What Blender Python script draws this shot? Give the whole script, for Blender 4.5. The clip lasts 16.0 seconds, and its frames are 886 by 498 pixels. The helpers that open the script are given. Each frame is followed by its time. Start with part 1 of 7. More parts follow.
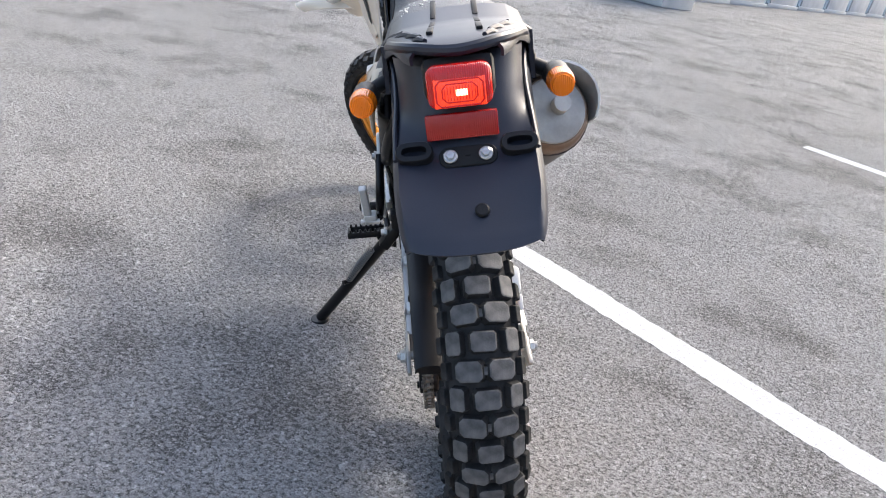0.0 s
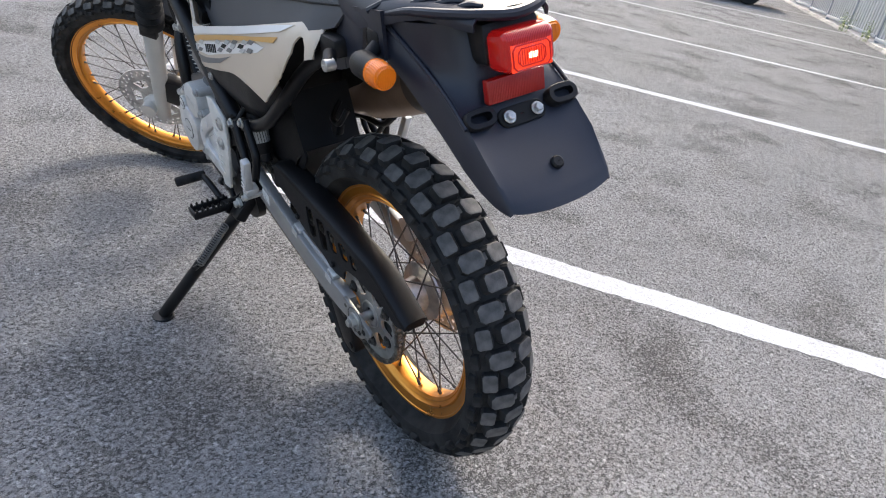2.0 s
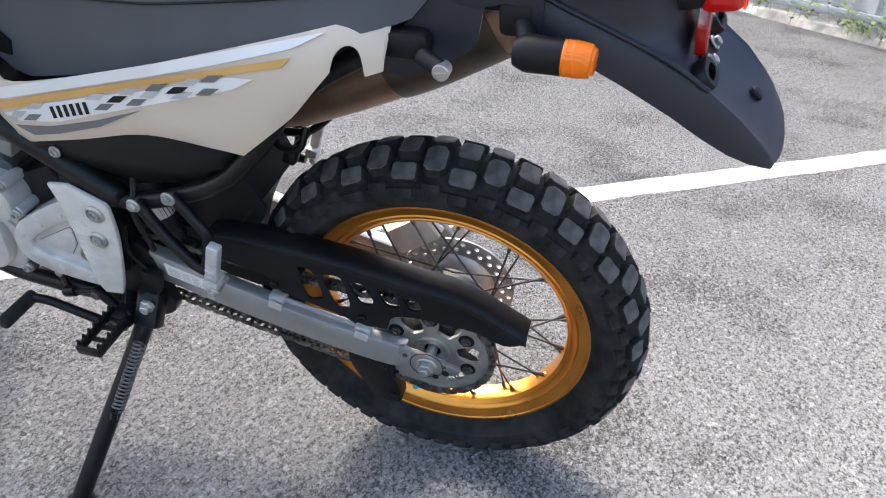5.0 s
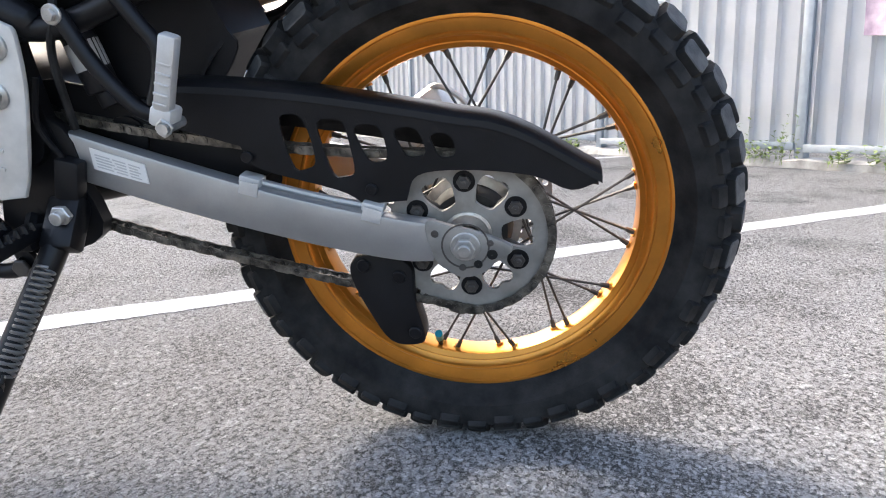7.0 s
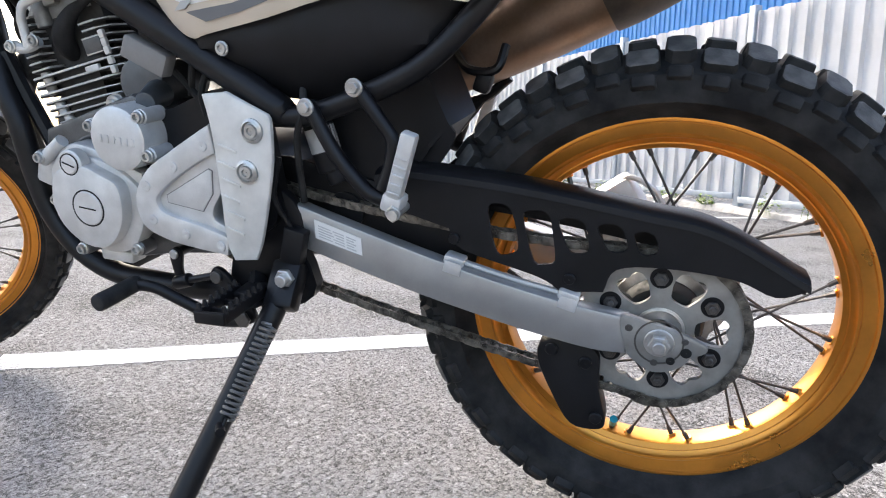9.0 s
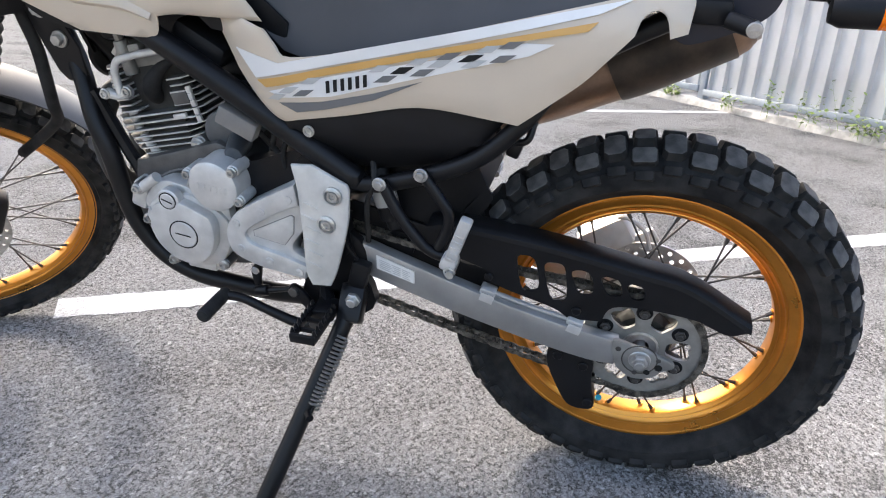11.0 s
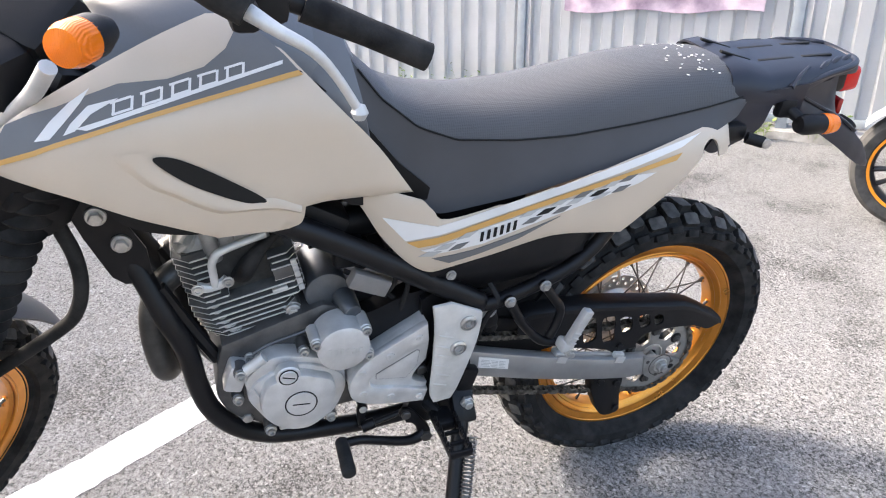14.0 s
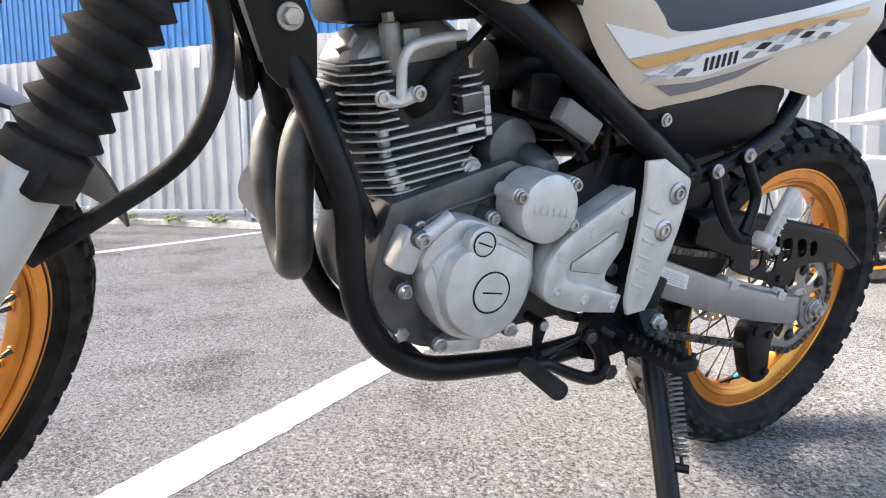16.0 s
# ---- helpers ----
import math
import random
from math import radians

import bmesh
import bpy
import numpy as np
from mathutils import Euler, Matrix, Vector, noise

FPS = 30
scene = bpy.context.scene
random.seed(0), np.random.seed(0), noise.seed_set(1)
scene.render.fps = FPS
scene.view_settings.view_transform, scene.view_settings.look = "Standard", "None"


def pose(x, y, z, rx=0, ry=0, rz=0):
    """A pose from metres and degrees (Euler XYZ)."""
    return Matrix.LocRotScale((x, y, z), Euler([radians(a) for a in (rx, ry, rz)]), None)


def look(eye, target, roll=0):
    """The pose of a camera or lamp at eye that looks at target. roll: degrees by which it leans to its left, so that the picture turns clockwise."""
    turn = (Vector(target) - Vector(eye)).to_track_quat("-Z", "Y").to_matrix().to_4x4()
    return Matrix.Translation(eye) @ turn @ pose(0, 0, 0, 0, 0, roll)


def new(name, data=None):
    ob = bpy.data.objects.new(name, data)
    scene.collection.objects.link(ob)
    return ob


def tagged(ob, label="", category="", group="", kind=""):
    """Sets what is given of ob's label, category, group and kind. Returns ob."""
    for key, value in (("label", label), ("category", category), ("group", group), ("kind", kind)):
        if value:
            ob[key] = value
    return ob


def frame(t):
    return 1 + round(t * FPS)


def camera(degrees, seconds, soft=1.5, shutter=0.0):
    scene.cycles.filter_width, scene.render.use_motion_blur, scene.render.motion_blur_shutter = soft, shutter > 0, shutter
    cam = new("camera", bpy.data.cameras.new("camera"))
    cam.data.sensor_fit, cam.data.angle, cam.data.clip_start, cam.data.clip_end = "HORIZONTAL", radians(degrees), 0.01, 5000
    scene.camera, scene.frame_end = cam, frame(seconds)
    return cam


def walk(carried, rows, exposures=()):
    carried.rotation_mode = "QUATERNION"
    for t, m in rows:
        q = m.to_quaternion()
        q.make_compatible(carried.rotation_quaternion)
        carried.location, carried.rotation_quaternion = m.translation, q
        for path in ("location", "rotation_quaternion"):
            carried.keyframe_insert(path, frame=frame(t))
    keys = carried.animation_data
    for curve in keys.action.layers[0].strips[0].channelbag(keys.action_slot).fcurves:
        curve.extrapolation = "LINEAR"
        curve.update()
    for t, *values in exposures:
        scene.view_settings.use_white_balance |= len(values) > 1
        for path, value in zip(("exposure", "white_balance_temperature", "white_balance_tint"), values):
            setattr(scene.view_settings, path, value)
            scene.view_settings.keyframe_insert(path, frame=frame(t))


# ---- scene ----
cam = camera(66.3, 16.0, soft=1.1)
PATH = [
    (0, (-0.336, -1.069, 1.044), (-0.04, 0.713, 0.187), 11.0),
    (0.5, (-0.462, -1.025, 1.026), (0.082, 0.686, 0.145), 12.6),
    (1, (-0.608, -1.004, 1.014), (0.221, 0.592, 0.138), 12.0),
    (1.5, (-0.721, -0.969, 1.026), (0.351, 0.468, 0.139), 11.2),
    (2, (-0.808, -0.888, 1.011), (0.393, 0.442, 0.125), 11.5),
    (2.5, (-0.881, -0.768, 1.004), (0.42, 0.452, 0.099), 9.1),
    (3, (-0.931, -0.662, 1.004), (0.448, 0.454, 0.079), 8.0),
    (3.2, (-0.956, -0.624, 0.997), (0.479, 0.419, 0.074), 8.3),
    (5.3, (-0.994, -0.167, 0.94), (0.718, 0.225, -0.016), 2.4),
    (5.5, (-0.992, -0.132, 0.881), (0.734, 0.239, -0.06), 3.0),
    (6, (-0.97, -0.055, 0.649), (0.903, 0.277, 0.03), 1.4),
    (6.5, (-0.929, -0.057, 0.469), (1.014, 0.2, 0.068), -1.9),
    (7, (-0.933, -0.076, 0.438), (1.013, 0.189, 0.058), -1.3),
    (7.5, (-0.927, -0.078, 0.455), (1.026, 0.15, 0.086), -2.2),
    (8, (-0.94, -0.069, 0.466), (1.0, 0.225, 0.079), -1.6),
    (8.5, (-0.964, -0.031, 0.486), (0.949, 0.43, 0.131), -1.4),
    (9, (-0.981, 0.015, 0.498), (0.912, 0.603, 0.227), 1.9),
    (9.2, (-0.987, 0.028, 0.502), (0.894, 0.657, 0.243), 1.8),
    (11.3, (-1.202, 0.093, 0.847), (0.627, 0.46, 0.126), 3.7),
    (11.5, (-1.213, 0.097, 0.883), (0.646, 0.365, 0.194), 4.0),
    (12, (-1.238, 0.236, 0.931), (0.606, 0.424, 0.179), 0.4),
    (12.2, (-1.248, 0.276, 0.936), (0.600, 0.372, 0.179), -0.3),
    (12.5, (-1.233, 0.368, 0.986), (0.609, 0.278, 0.211), -0.1),
    (13, (-1.262, 0.541, 0.995), (0.569, 0.24, 0.249), -0.3),
    (13.5, (-1.267, 0.727, 1.04), (0.506, 0.159, 0.308), -1.2),
    (14, (-1.204, 0.866, 1.02), (0.553, 0.207, 0.33), -0.4),
    (14.5, (-1.115, 1.005, 0.991), (0.534, 0.133, 0.267), 0.6),
    (14.7, (-1.126, 1.048, 0.964), (0.543, 0.162, 0.308), 2.3),
    (15, (-1.07, 1.135, 0.914), (0.547, 0.141, 0.285), 4.0),
    (15.2, (-1.085, 1.183, 0.878), (0.559, 0.185, 0.331), 5.0),
    (15.5, (-0.995, 1.226, 0.768), (0.665, 0.206, 0.317), 2.4),
    (15.7, (-0.973, 1.237, 0.657), (0.728, 0.245, 0.309), 1.3),
    (16, (-0.885, 1.199, 0.548), (0.821, 0.178, 0.334), -1.0),
]
walk(cam, [(t, look(eye, target, roll)) for t, eye, target, roll in PATH], [(0, 1.99, 6540, 9), (1.5, 2.02, 6540, 9), (2, 1.81, 6540, 9), (2.5, 1.92, 6560, 9), (3, 2.04, 6580, 9), (5.5, 2.15, 6510, 9), (6.5, 2.27, 6570, 10), (7.2, 2.23, 6590, 10), (9, 2.33, 6610, 10), (11.5, 2.18, 6660, 10), (12.5, 2.18, 6660, 11), (14.5, 2.31, 6700, 11), (15.5, 2.40, 6700, 11), (16, 2.18, 6660, 10)])

# ---- light ----
SUN_AZ, SUN_EL = math.radians(45), math.radians(44)   # from +x towards +y, above the horizon
world = bpy.data.worlds.new("sky")
scene.world = world
world.use_nodes = True
wn = world.node_tree
sky = wn.nodes.new("ShaderNodeTexSky")
sky.sky_type, sky.sun_disc = 'NISHITA', False
sky.sun_elevation, sky.sun_rotation = SUN_EL, math.pi / 2 - SUN_AZ
sky.air_density, sky.dust_density, sky.ozone_density = 1.0, 5.0, 0.4
wn.links.new(sky.outputs[0], wn.nodes["Background"].inputs[0])
wn.nodes["Background"].inputs[1].default_value = 0.15
sun_data = bpy.data.lights.new("sun", 'SUN')
sun_data.energy, sun_data.angle, sun_data.color = 0.95, radians(6.5), (1.0, 0.96, 0.9)
sun = new("sun", sun_data)
sun.matrix_world = look((0, 0, 0), (-math.cos(SUN_AZ) * math.cos(SUN_EL), -math.sin(SUN_AZ) * math.cos(SUN_EL), -math.sin(SUN_EL)))
sun.location = (20, 20, 30)


# ---- materials ----
def mat(name, col, rough=0.5, metal=0.0, spec=0.5, var=0.15, scale=12.0, bump=0.08, bscale=220.0, col2=None, coat=0.0, fine=0.5, random=0.0, patch=(0.35, 0.65)):
    m = bpy.data.materials.new(name)
    m.use_nodes = True
    nt = m.node_tree
    n, l = nt.nodes, nt.links
    b = n["Principled BSDF"]
    tc = n.new("ShaderNodeTexCoord")
    n1 = n.new("ShaderNodeTexNoise")
    n1.inputs["Scale"].default_value, n1.inputs["Detail"].default_value = scale, 6
    n2 = n.new("ShaderNodeTexNoise")
    n2.inputs["Scale"].default_value, n2.inputs["Detail"].default_value = bscale, 3
    l.new(tc.outputs["Object"], n1.inputs["Vector"])
    l.new(tc.outputs["Object"], n2.inputs["Vector"])
    r = n.new("ShaderNodeMapRange")
    r.inputs[1].default_value, r.inputs[2].default_value = patch
    l.new(n1.outputs["Fac"], r.inputs[0])
    mx = n.new("ShaderNodeMix")
    mx.data_type = 'RGBA'
    a = tuple(c * (1 - var) for c in col)
    z = tuple(min(1, c * (1 + var)) for c in (col2 or col))
    mx.inputs[6].default_value, mx.inputs[7].default_value = (*a, 1), (*z, 1)
    l.new(r.outputs[0], mx.inputs[0])
    hsv = n.new("ShaderNodeHueSaturation")
    mr = n.new("ShaderNodeMapRange")
    mr.inputs[3].default_value, mr.inputs[4].default_value = 1 - fine * var, 1 + fine * var
    l.new(n2.outputs["Fac"], mr.inputs[0])
    l.new(mr.outputs[0], hsv.inputs["Value"])
    l.new(mx.outputs[2], hsv.inputs["Color"])
    l.new(hsv.outputs[0], b.inputs["Base Color"])
    rr = n.new("ShaderNodeMapRange")
    rr.inputs[3].default_value, rr.inputs[4].default_value = max(0.02, rough - 0.08), min(1, rough + 0.08)
    l.new(n1.outputs["Fac"], rr.inputs[0])
    l.new(rr.outputs[0], b.inputs["Roughness"])
    b.inputs["Metallic"].default_value = metal
    b.inputs["Coat Weight"].default_value = coat
    b.inputs["Specular IOR Level"].default_value = spec
    if bump:
        bp = n.new("ShaderNodeBump")
        bp.inputs["Strength"].default_value, bp.inputs["Distance"].default_value = bump, 0.002
        l.new(n2.outputs["Fac"], bp.inputs["Height"])
        l.new(bp.outputs[0], b.inputs["Normal"])
    return m


def asphalt_mat(name, paint=False):
    """Weathered asphalt: pale worn stones with dark pits between them, more of them where it has ravelled."""
    m = bpy.data.materials.new(name)
    m.use_nodes = True
    nt = m.node_tree
    n, l = nt.nodes, nt.links
    b = n["Principled BSDF"]

    def node(kind, **values):
        x = n.new("ShaderNode" + kind)
        for k, v in values.items():
            x.inputs[k].default_value = v
        return x

    def remap(src, a0, a1, b0, b1):
        x = n.new("ShaderNodeMapRange")
        for i, v in enumerate((a0, a1, b0, b1)):
            x.inputs[i + 1].default_value = v
        l.new(src, x.inputs[0])
        return x.outputs[0]

    def math2(op, a, c):
        x = n.new("ShaderNodeMath")
        x.operation = op
        for i, v in enumerate((a, c)):
            if isinstance(v, float):
                x.inputs[i].default_value = v
            else:
                l.new(v, x.inputs[i])
        return x.outputs[0]

    tc = n.new("ShaderNodeTexCoord")
    mp = n.new("ShaderNodeMapping")
    mp.inputs["Rotation"].default_value, mp.inputs["Scale"].default_value = (0, 0, 0.5), (1.0, 1.25, 1.0)
    l.new(tc.outputs["Object"], mp.inputs["Vector"])
    fine = node("TexNoise", Scale=190, Detail=3, Roughness=0.65)
    crust = node("TexNoise", Scale=80, Detail=4, Roughness=0.6)
    ravel = node("TexNoise", Scale=1.9, Detail=6, Roughness=0.62)
    big = node("TexNoise", Scale=0.8, Detail=4)
    for x in (fine, ravel, big):
        l.new(tc.outputs["Object"], x.inputs["Vector"])
    l.new(mp.outputs[0], crust.inputs["Vector"])
    wob = n.new("ShaderNodeMix")
    wob.data_type = 'VECTOR'
    wob.inputs[0].default_value = 0.020
    l.new(mp.outputs[0], wob.inputs[4])
    l.new(fine.outputs["Color"], wob.inputs[5])
    stone, gap, grit = node("TexVoronoi", Scale=98), node("TexVoronoi", Scale=98), node("TexVoronoi", Scale=230)
    gap.feature = 'DISTANCE_TO_EDGE'
    for x in (stone, gap, grit):
        l.new(wob.outputs[1], x.inputs["Vector"])
    rnd, rnd2 = n.new("ShaderNodeSeparateColor"), n.new("ShaderNodeSeparateColor")
    l.new(stone.outputs["Color"], rnd.inputs[0])
    l.new(grit.outputs["Color"], rnd2.inputs[0])
    # crevices open between the stones, most of all where the surface has ravelled
    wide = math2('ADD', remap(crust.outputs["Fac"], 0.36, 0.66, 0.15, -0.08), remap(ravel.outputs["Fac"], 0.50, 0.74, -0.02, 0.17))
    wide = math2('ADD', wide, remap(rnd.outputs[2], 0.0, 1.0, -0.06, 0.06))
    open_ = math2('SUBTRACT', gap.outputs["Distance"], wide)
    pit = remap(open_, -0.10, 0.07, 0.0, 1.0)
    tone = math2('MULTIPLY', remap(big.outputs["Fac"], 0.3, 0.7, 0.92, 1.08), remap(rnd2.outputs[1], 0.0, 1.0, 0.76, 1.24))
    tone = math2('MULTIPLY', tone, remap(fine.outputs["Fac"], 0.35, 0.65, 0.82, 1.16))
    tone = math2('MULTIPLY', tone, remap(rnd.outputs[0], 0.86, 0.98, 1.0, 1.10 if paint else 1.35))
    # pits are darkened in the colour: bitumen binder plus the shade inside them
    tone = math2('MULTIPLY', tone, remap(pit, 0.0, 1.0, 0.72 if paint else 0.29, 1.0))
    hsv = n.new("ShaderNodeHueSaturation")
    hsv.inputs["Color"].default_value = (0.60, 0.60, 0.60, 1) if paint else (0.258, 0.257, 0.255, 1)
    l.new(tone, hsv.inputs["Value"])
    l.new(hsv.outputs[0], b.inputs["Base Color"])
    b.inputs["Roughness"].default_value, b.inputs["Specular IOR Level"].default_value = 0.85, 0.22
    b.inputs["Diffuse Roughness"].default_value = 1.0
    hgt = math2('ADD', math2('MULTIPLY', pit, 0.8), math2('MULTIPLY', fine.outputs["Fac"], 0.5))
    hgt = math2('ADD', hgt, math2('MULTIPLY', rnd.outputs[1], 0.35))
    hgt = math2('ADD', hgt, math2('MULTIPLY', crust.outputs["Fac"], 0.4))
    bp = n.new("ShaderNodeBump")
    bp.inputs["Strength"].default_value, bp.inputs["Distance"].default_value = (0.35 if paint else 1.0), 0.0075
    l.new(hgt, bp.inputs["Height"])
    l.new(bp.outputs[0], b.inputs["Normal"])
    return m


ASPHALT, PAINT = asphalt_mat("asphalt"), asphalt_mat("road_paint", True)
RUBBER = mat("tyre_rubber", (0.010, 0.010, 0.011), 0.8, spec=0.2, var=0.3, scale=25, bump=0.25, bscale=300, col2=(0.023, 0.0225, 0.022))
GOLD = mat("gold_anodised", (0.68, 0.275, 0.042), 0.30, 0.85, var=0.10, scale=18, bump=0.03, coat=0.2)
STEEL = mat("steel", (0.46, 0.45, 0.43), 0.36, 0.75, var=0.25, scale=40, bump=0.05)
SPOKE = mat("spoke_steel", (0.09, 0.085, 0.08), 0.45, 0.7, var=0.2)
ALU = mat("cast_aluminium", (0.56, 0.555, 0.54), 0.47, 0.45, var=0.10, scale=35, bump=0.15, bscale=500)
CASE = mat("crankcase_alloy", (0.105, 0.105, 0.106), 0.40, 0.6, var=0.2, scale=30, bump=0.15, bscale=400)
FINF = mat("fin_black", (0.09, 0.09, 0.088), 0.6, 0.2, spec=0.3, var=0.2, scale=40)
ARM = mat("swingarm_aluminium", (0.35, 0.35, 0.345), 0.40, 0.65, var=0.08, scale=20, bump=0.05, bscale=400)
PLASTIC = mat("black_plastic", (0.006, 0.006, 0.007), 0.5, spec=0.25, var=0.25, scale=18, bump=0.12, bscale=700)
TAILPL = mat("tail_plastic", (0.011, 0.013, 0.022), 0.44, spec=0.42, var=0.15, scale=9, bump=0.05, bscale=500)
FRAME = mat("frame_paint", (0.006, 0.006, 0.007), 0.38, spec=0.25, var=0.25, scale=22, bump=0.05)
BEIGE = mat("beige_panel", (0.522, 0.440, 0.346), 0.36, var=0.03, scale=7, bump=0.02, bscale=400, coat=0.15)
WHITE = mat("white_film", (0.68, 0.67, 0.65), 0.4, var=0.03, bump=0.0)
ORANGE = mat("ochre_film", (0.55, 0.31, 0.09), 0.4, var=0.04, bump=0.0)
GREYF = mat("grey_film", (0.13, 0.13, 0.13), 0.4, var=0.06, bump=0.0)
SILVERF = mat("silver_film", (0.42, 0.42, 0.41), 0.4, var=0.06, bump=0.0)
INK = mat("black_ink", (0.012, 0.012, 0.012), 0.6, spec=0.2, var=0.1, bump=0.0)


# ---- mesh helpers ----
def obj(name, bm, material, smooth=35):
    me = bpy.data.meshes.new(name)
    bm.normal_update()
    bm.to_mesh(me)
    bm.free()
    me.materials.append(material)
    ob = new(name, me)
    if smooth:
        me.polygons.foreach_set("use_smooth", [True] * len(me.polygons))
        me.set_sharp_from_angle(angle=radians(smooth))
    return ob


def part(name, bm, material, parent, label="", smooth=35):
    ob = obj(name, bm, material, smooth)
    ob.parent = parent
    if label:
        tagged(ob, label)
    return ob


def join(*bms):
    a = bms[0]
    for b in bms[1:]:
        me = bpy.data.meshes.new("t")
        b.to_mesh(me)
        b.free()
        a.from_mesh(me)
        bpy.data.meshes.remove(me)
    return a


def bx(c, s, bevel=0.0, rot=None, seg=2):
    bm = bmesh.new()
    bmesh.ops.create_cube(bm, size=1)
    bmesh.ops.scale(bm, vec=s, verts=bm.verts)
    if bevel:
        bmesh.ops.bevel(bm, geom=list(bm.edges), offset=bevel, segments=seg, profile=0.5, affect='EDGES')
    m = Matrix.Translation(c)
    if rot:
        m = m @ Euler([radians(a) for a in rot]).to_matrix().to_4x4()
    bmesh.ops.transform(bm, matrix=m, verts=bm.verts)
    return bm


def rod(p, q, r, r2=None, seg=16, bevel=0.0):
    bm = bmesh.new()
    p, q = Vector(p), Vector(q)
    d = q - p
    bmesh.ops.create_cone(bm, cap_ends=True, segments=seg, radius1=r, radius2=r if r2 is None else r2, depth=d.length)
    if bevel:
        es = [e for e in bm.edges if abs(e.verts[0].co.z - e.verts[1].co.z) < 1e-6]
        bmesh.ops.bevel(bm, geom=es, offset=bevel, segments=2, profile=0.5, affect='EDGES')
    bmesh.ops.transform(bm, matrix=Matrix.Translation((p + q) / 2) @ d.to_track_quat('Z', 'Y').to_matrix().to_4x4(), verts=bm.verts)
    return bm


def spline(pts, k=6, closed=False):
    """Catmull-Rom through the points; a point with a fourth (or, in 2D, third) item is a sharp corner."""
    dim = 2 if all(len(p) in (2, 3) and (len(p) == 2 or p[2] == 'c') for p in pts) else 3
    sharp = [len(p) > dim for p in pts]
    P = [np.array(p[:dim], float) for p in pts]
    n, out = len(P), []
    for i in range(n if closed else n - 1):
        a, b = P[i], P[(i + 1) % n]
        p0 = P[i - 1] if (i or closed) else 2 * a - b
        p3 = P[(i + 2) % n] if (closed or i + 2 < n) else 2 * b - a
        if sharp[i]:
            p0 = a - (b - a)
        if sharp[(i + 1) % n]:
            p3 = b + (b - a)
        for j in range(k):
            t = j / k
            out.append(0.5 * (2 * a + (b - p0) * t + (2 * p0 - 5 * a + 4 * b - p3) * t * t + (3 * a - p0 - 3 * b + p3) * t ** 3))
    if not closed:
        out.append(P[-1])
    return out


def tube(pts, r, seg=12, k=6, cap=True, radii=None, smooth=True):
    """A round tube swept along points; radii: one for each of the points."""
    C = [Vector(p) for p in (spline(pts, k) if smooth else pts)]
    n = len(C)
    if radii:
        xs = np.linspace(0, len(radii) - 1, n)
        R = np.interp(xs, range(len(radii)), radii)
    else:
        R = [r] * n
    bm = bmesh.new()
    t0 = (C[1] - C[0]).normalized()
    u = t0.orthogonal().normalized()
    rings = []
    for i in range(n):
        t = (C[min(i + 1, n - 1)] - C[max(i - 1, 0)]).normalized()
        u = (u - t * u.dot(t)).normalized()
        v = t.cross(u)
        rings.append([bm.verts.new(C[i] + (u * math.cos(a) + v * math.sin(a)) * R[i]) for a in (2 * math.pi * j / seg for j in range(seg))])
    for a, b in zip(rings, rings[1:]):
        for j in range(seg):
            bm.faces.new((a[j], a[(j + 1) % seg], b[(j + 1) % seg], b[j]))
    if cap:
        bm.faces.new(rings[0][::-1])
        bm.faces.new(rings[-1])
    return bm


def lathe(profile, c, seg=48, axis='X', closed=True):
    """profile: (radius, along) pairs, turned about an axis through c."""
    bm = bmesh.new()
    rings = []
    for r, x in profile:
        ring = []
        for j in range(seg):
            a = 2 * math.pi * j / seg
            p = (x, r * math.cos(a), r * math.sin(a)) if axis == 'X' else (r * math.cos(a), x, r * math.sin(a)) if axis == 'Y' else (r * math.cos(a), r * math.sin(a), x)
            ring.append(bm.verts.new(Vector(c) + Vector(p)))
        rings.append(ring)
    pairs = list(zip(rings, rings[1:])) + ([(rings[-1], rings[0])] if closed else [])
    for a, b in pairs:
        for j in range(seg):
            bm.faces.new((a[j], a[(j + 1) % seg], b[(j + 1) % seg], b[j]))
    bmesh.ops.recalc_face_normals(bm, faces=bm.faces)
    return bm


def disc(c, r, x0, x1, seg=32, bevel=0.002, axis='X'):
    """A solid round of radius r from x0 to x1 along the axis, with rounded rims."""
    s = 1 if x1 > x0 else -1
    b = bevel
    prof = [(0.0005, x0), (r - b, x0), (r, x0 + s * b), (r, x1 - s * b), (r - b, x1), (0.0005, x1)]
    return lathe(prof, c, seg, axis)


def plate(outline, x0, x1, holes=(), bevel=0.0):
    """A flat plate across the bike's yz outline, from x0 to x1, with holes cut through it."""
    bm = bmesh.new()
    edges = []
    for loop in (outline, *holes):
        vs = [bm.verts.new((x0, p[0], p[1])) for p in loop]
        edges += [bm.edges.new((vs[i], vs[(i + 1) % len(vs)])) for i in range(len(vs))]
    if holes:
        f = bmesh.ops.triangle_fill(bm, edges=edges, use_beauty=True, use_dissolve=False)
        faces = [g for g in f["geom"] if isinstance(g, bmesh.types.BMFace)]
    else:
        faces = [bm.faces.new(vs)]
    ext = bmesh.ops.extrude_face_region(bm, geom=faces)
    bmesh.ops.translate(bm, vec=(x1 - x0, 0, 0), verts=[g for g in ext["geom"] if isinstance(g, bmesh.types.BMVert)])
    bmesh.ops.recalc_face_normals(bm, faces=bm.faces)
    if bevel and not holes:
        es = [e for e in bm.edges if abs(e.verts[0].co.x - e.verts[1].co.x) < 1e-6]
        bmesh.ops.bevel(bm, geom=es, offset=bevel, segments=2, profile=0.5, affect='EDGES', clamp_overlap=True)
    return bm


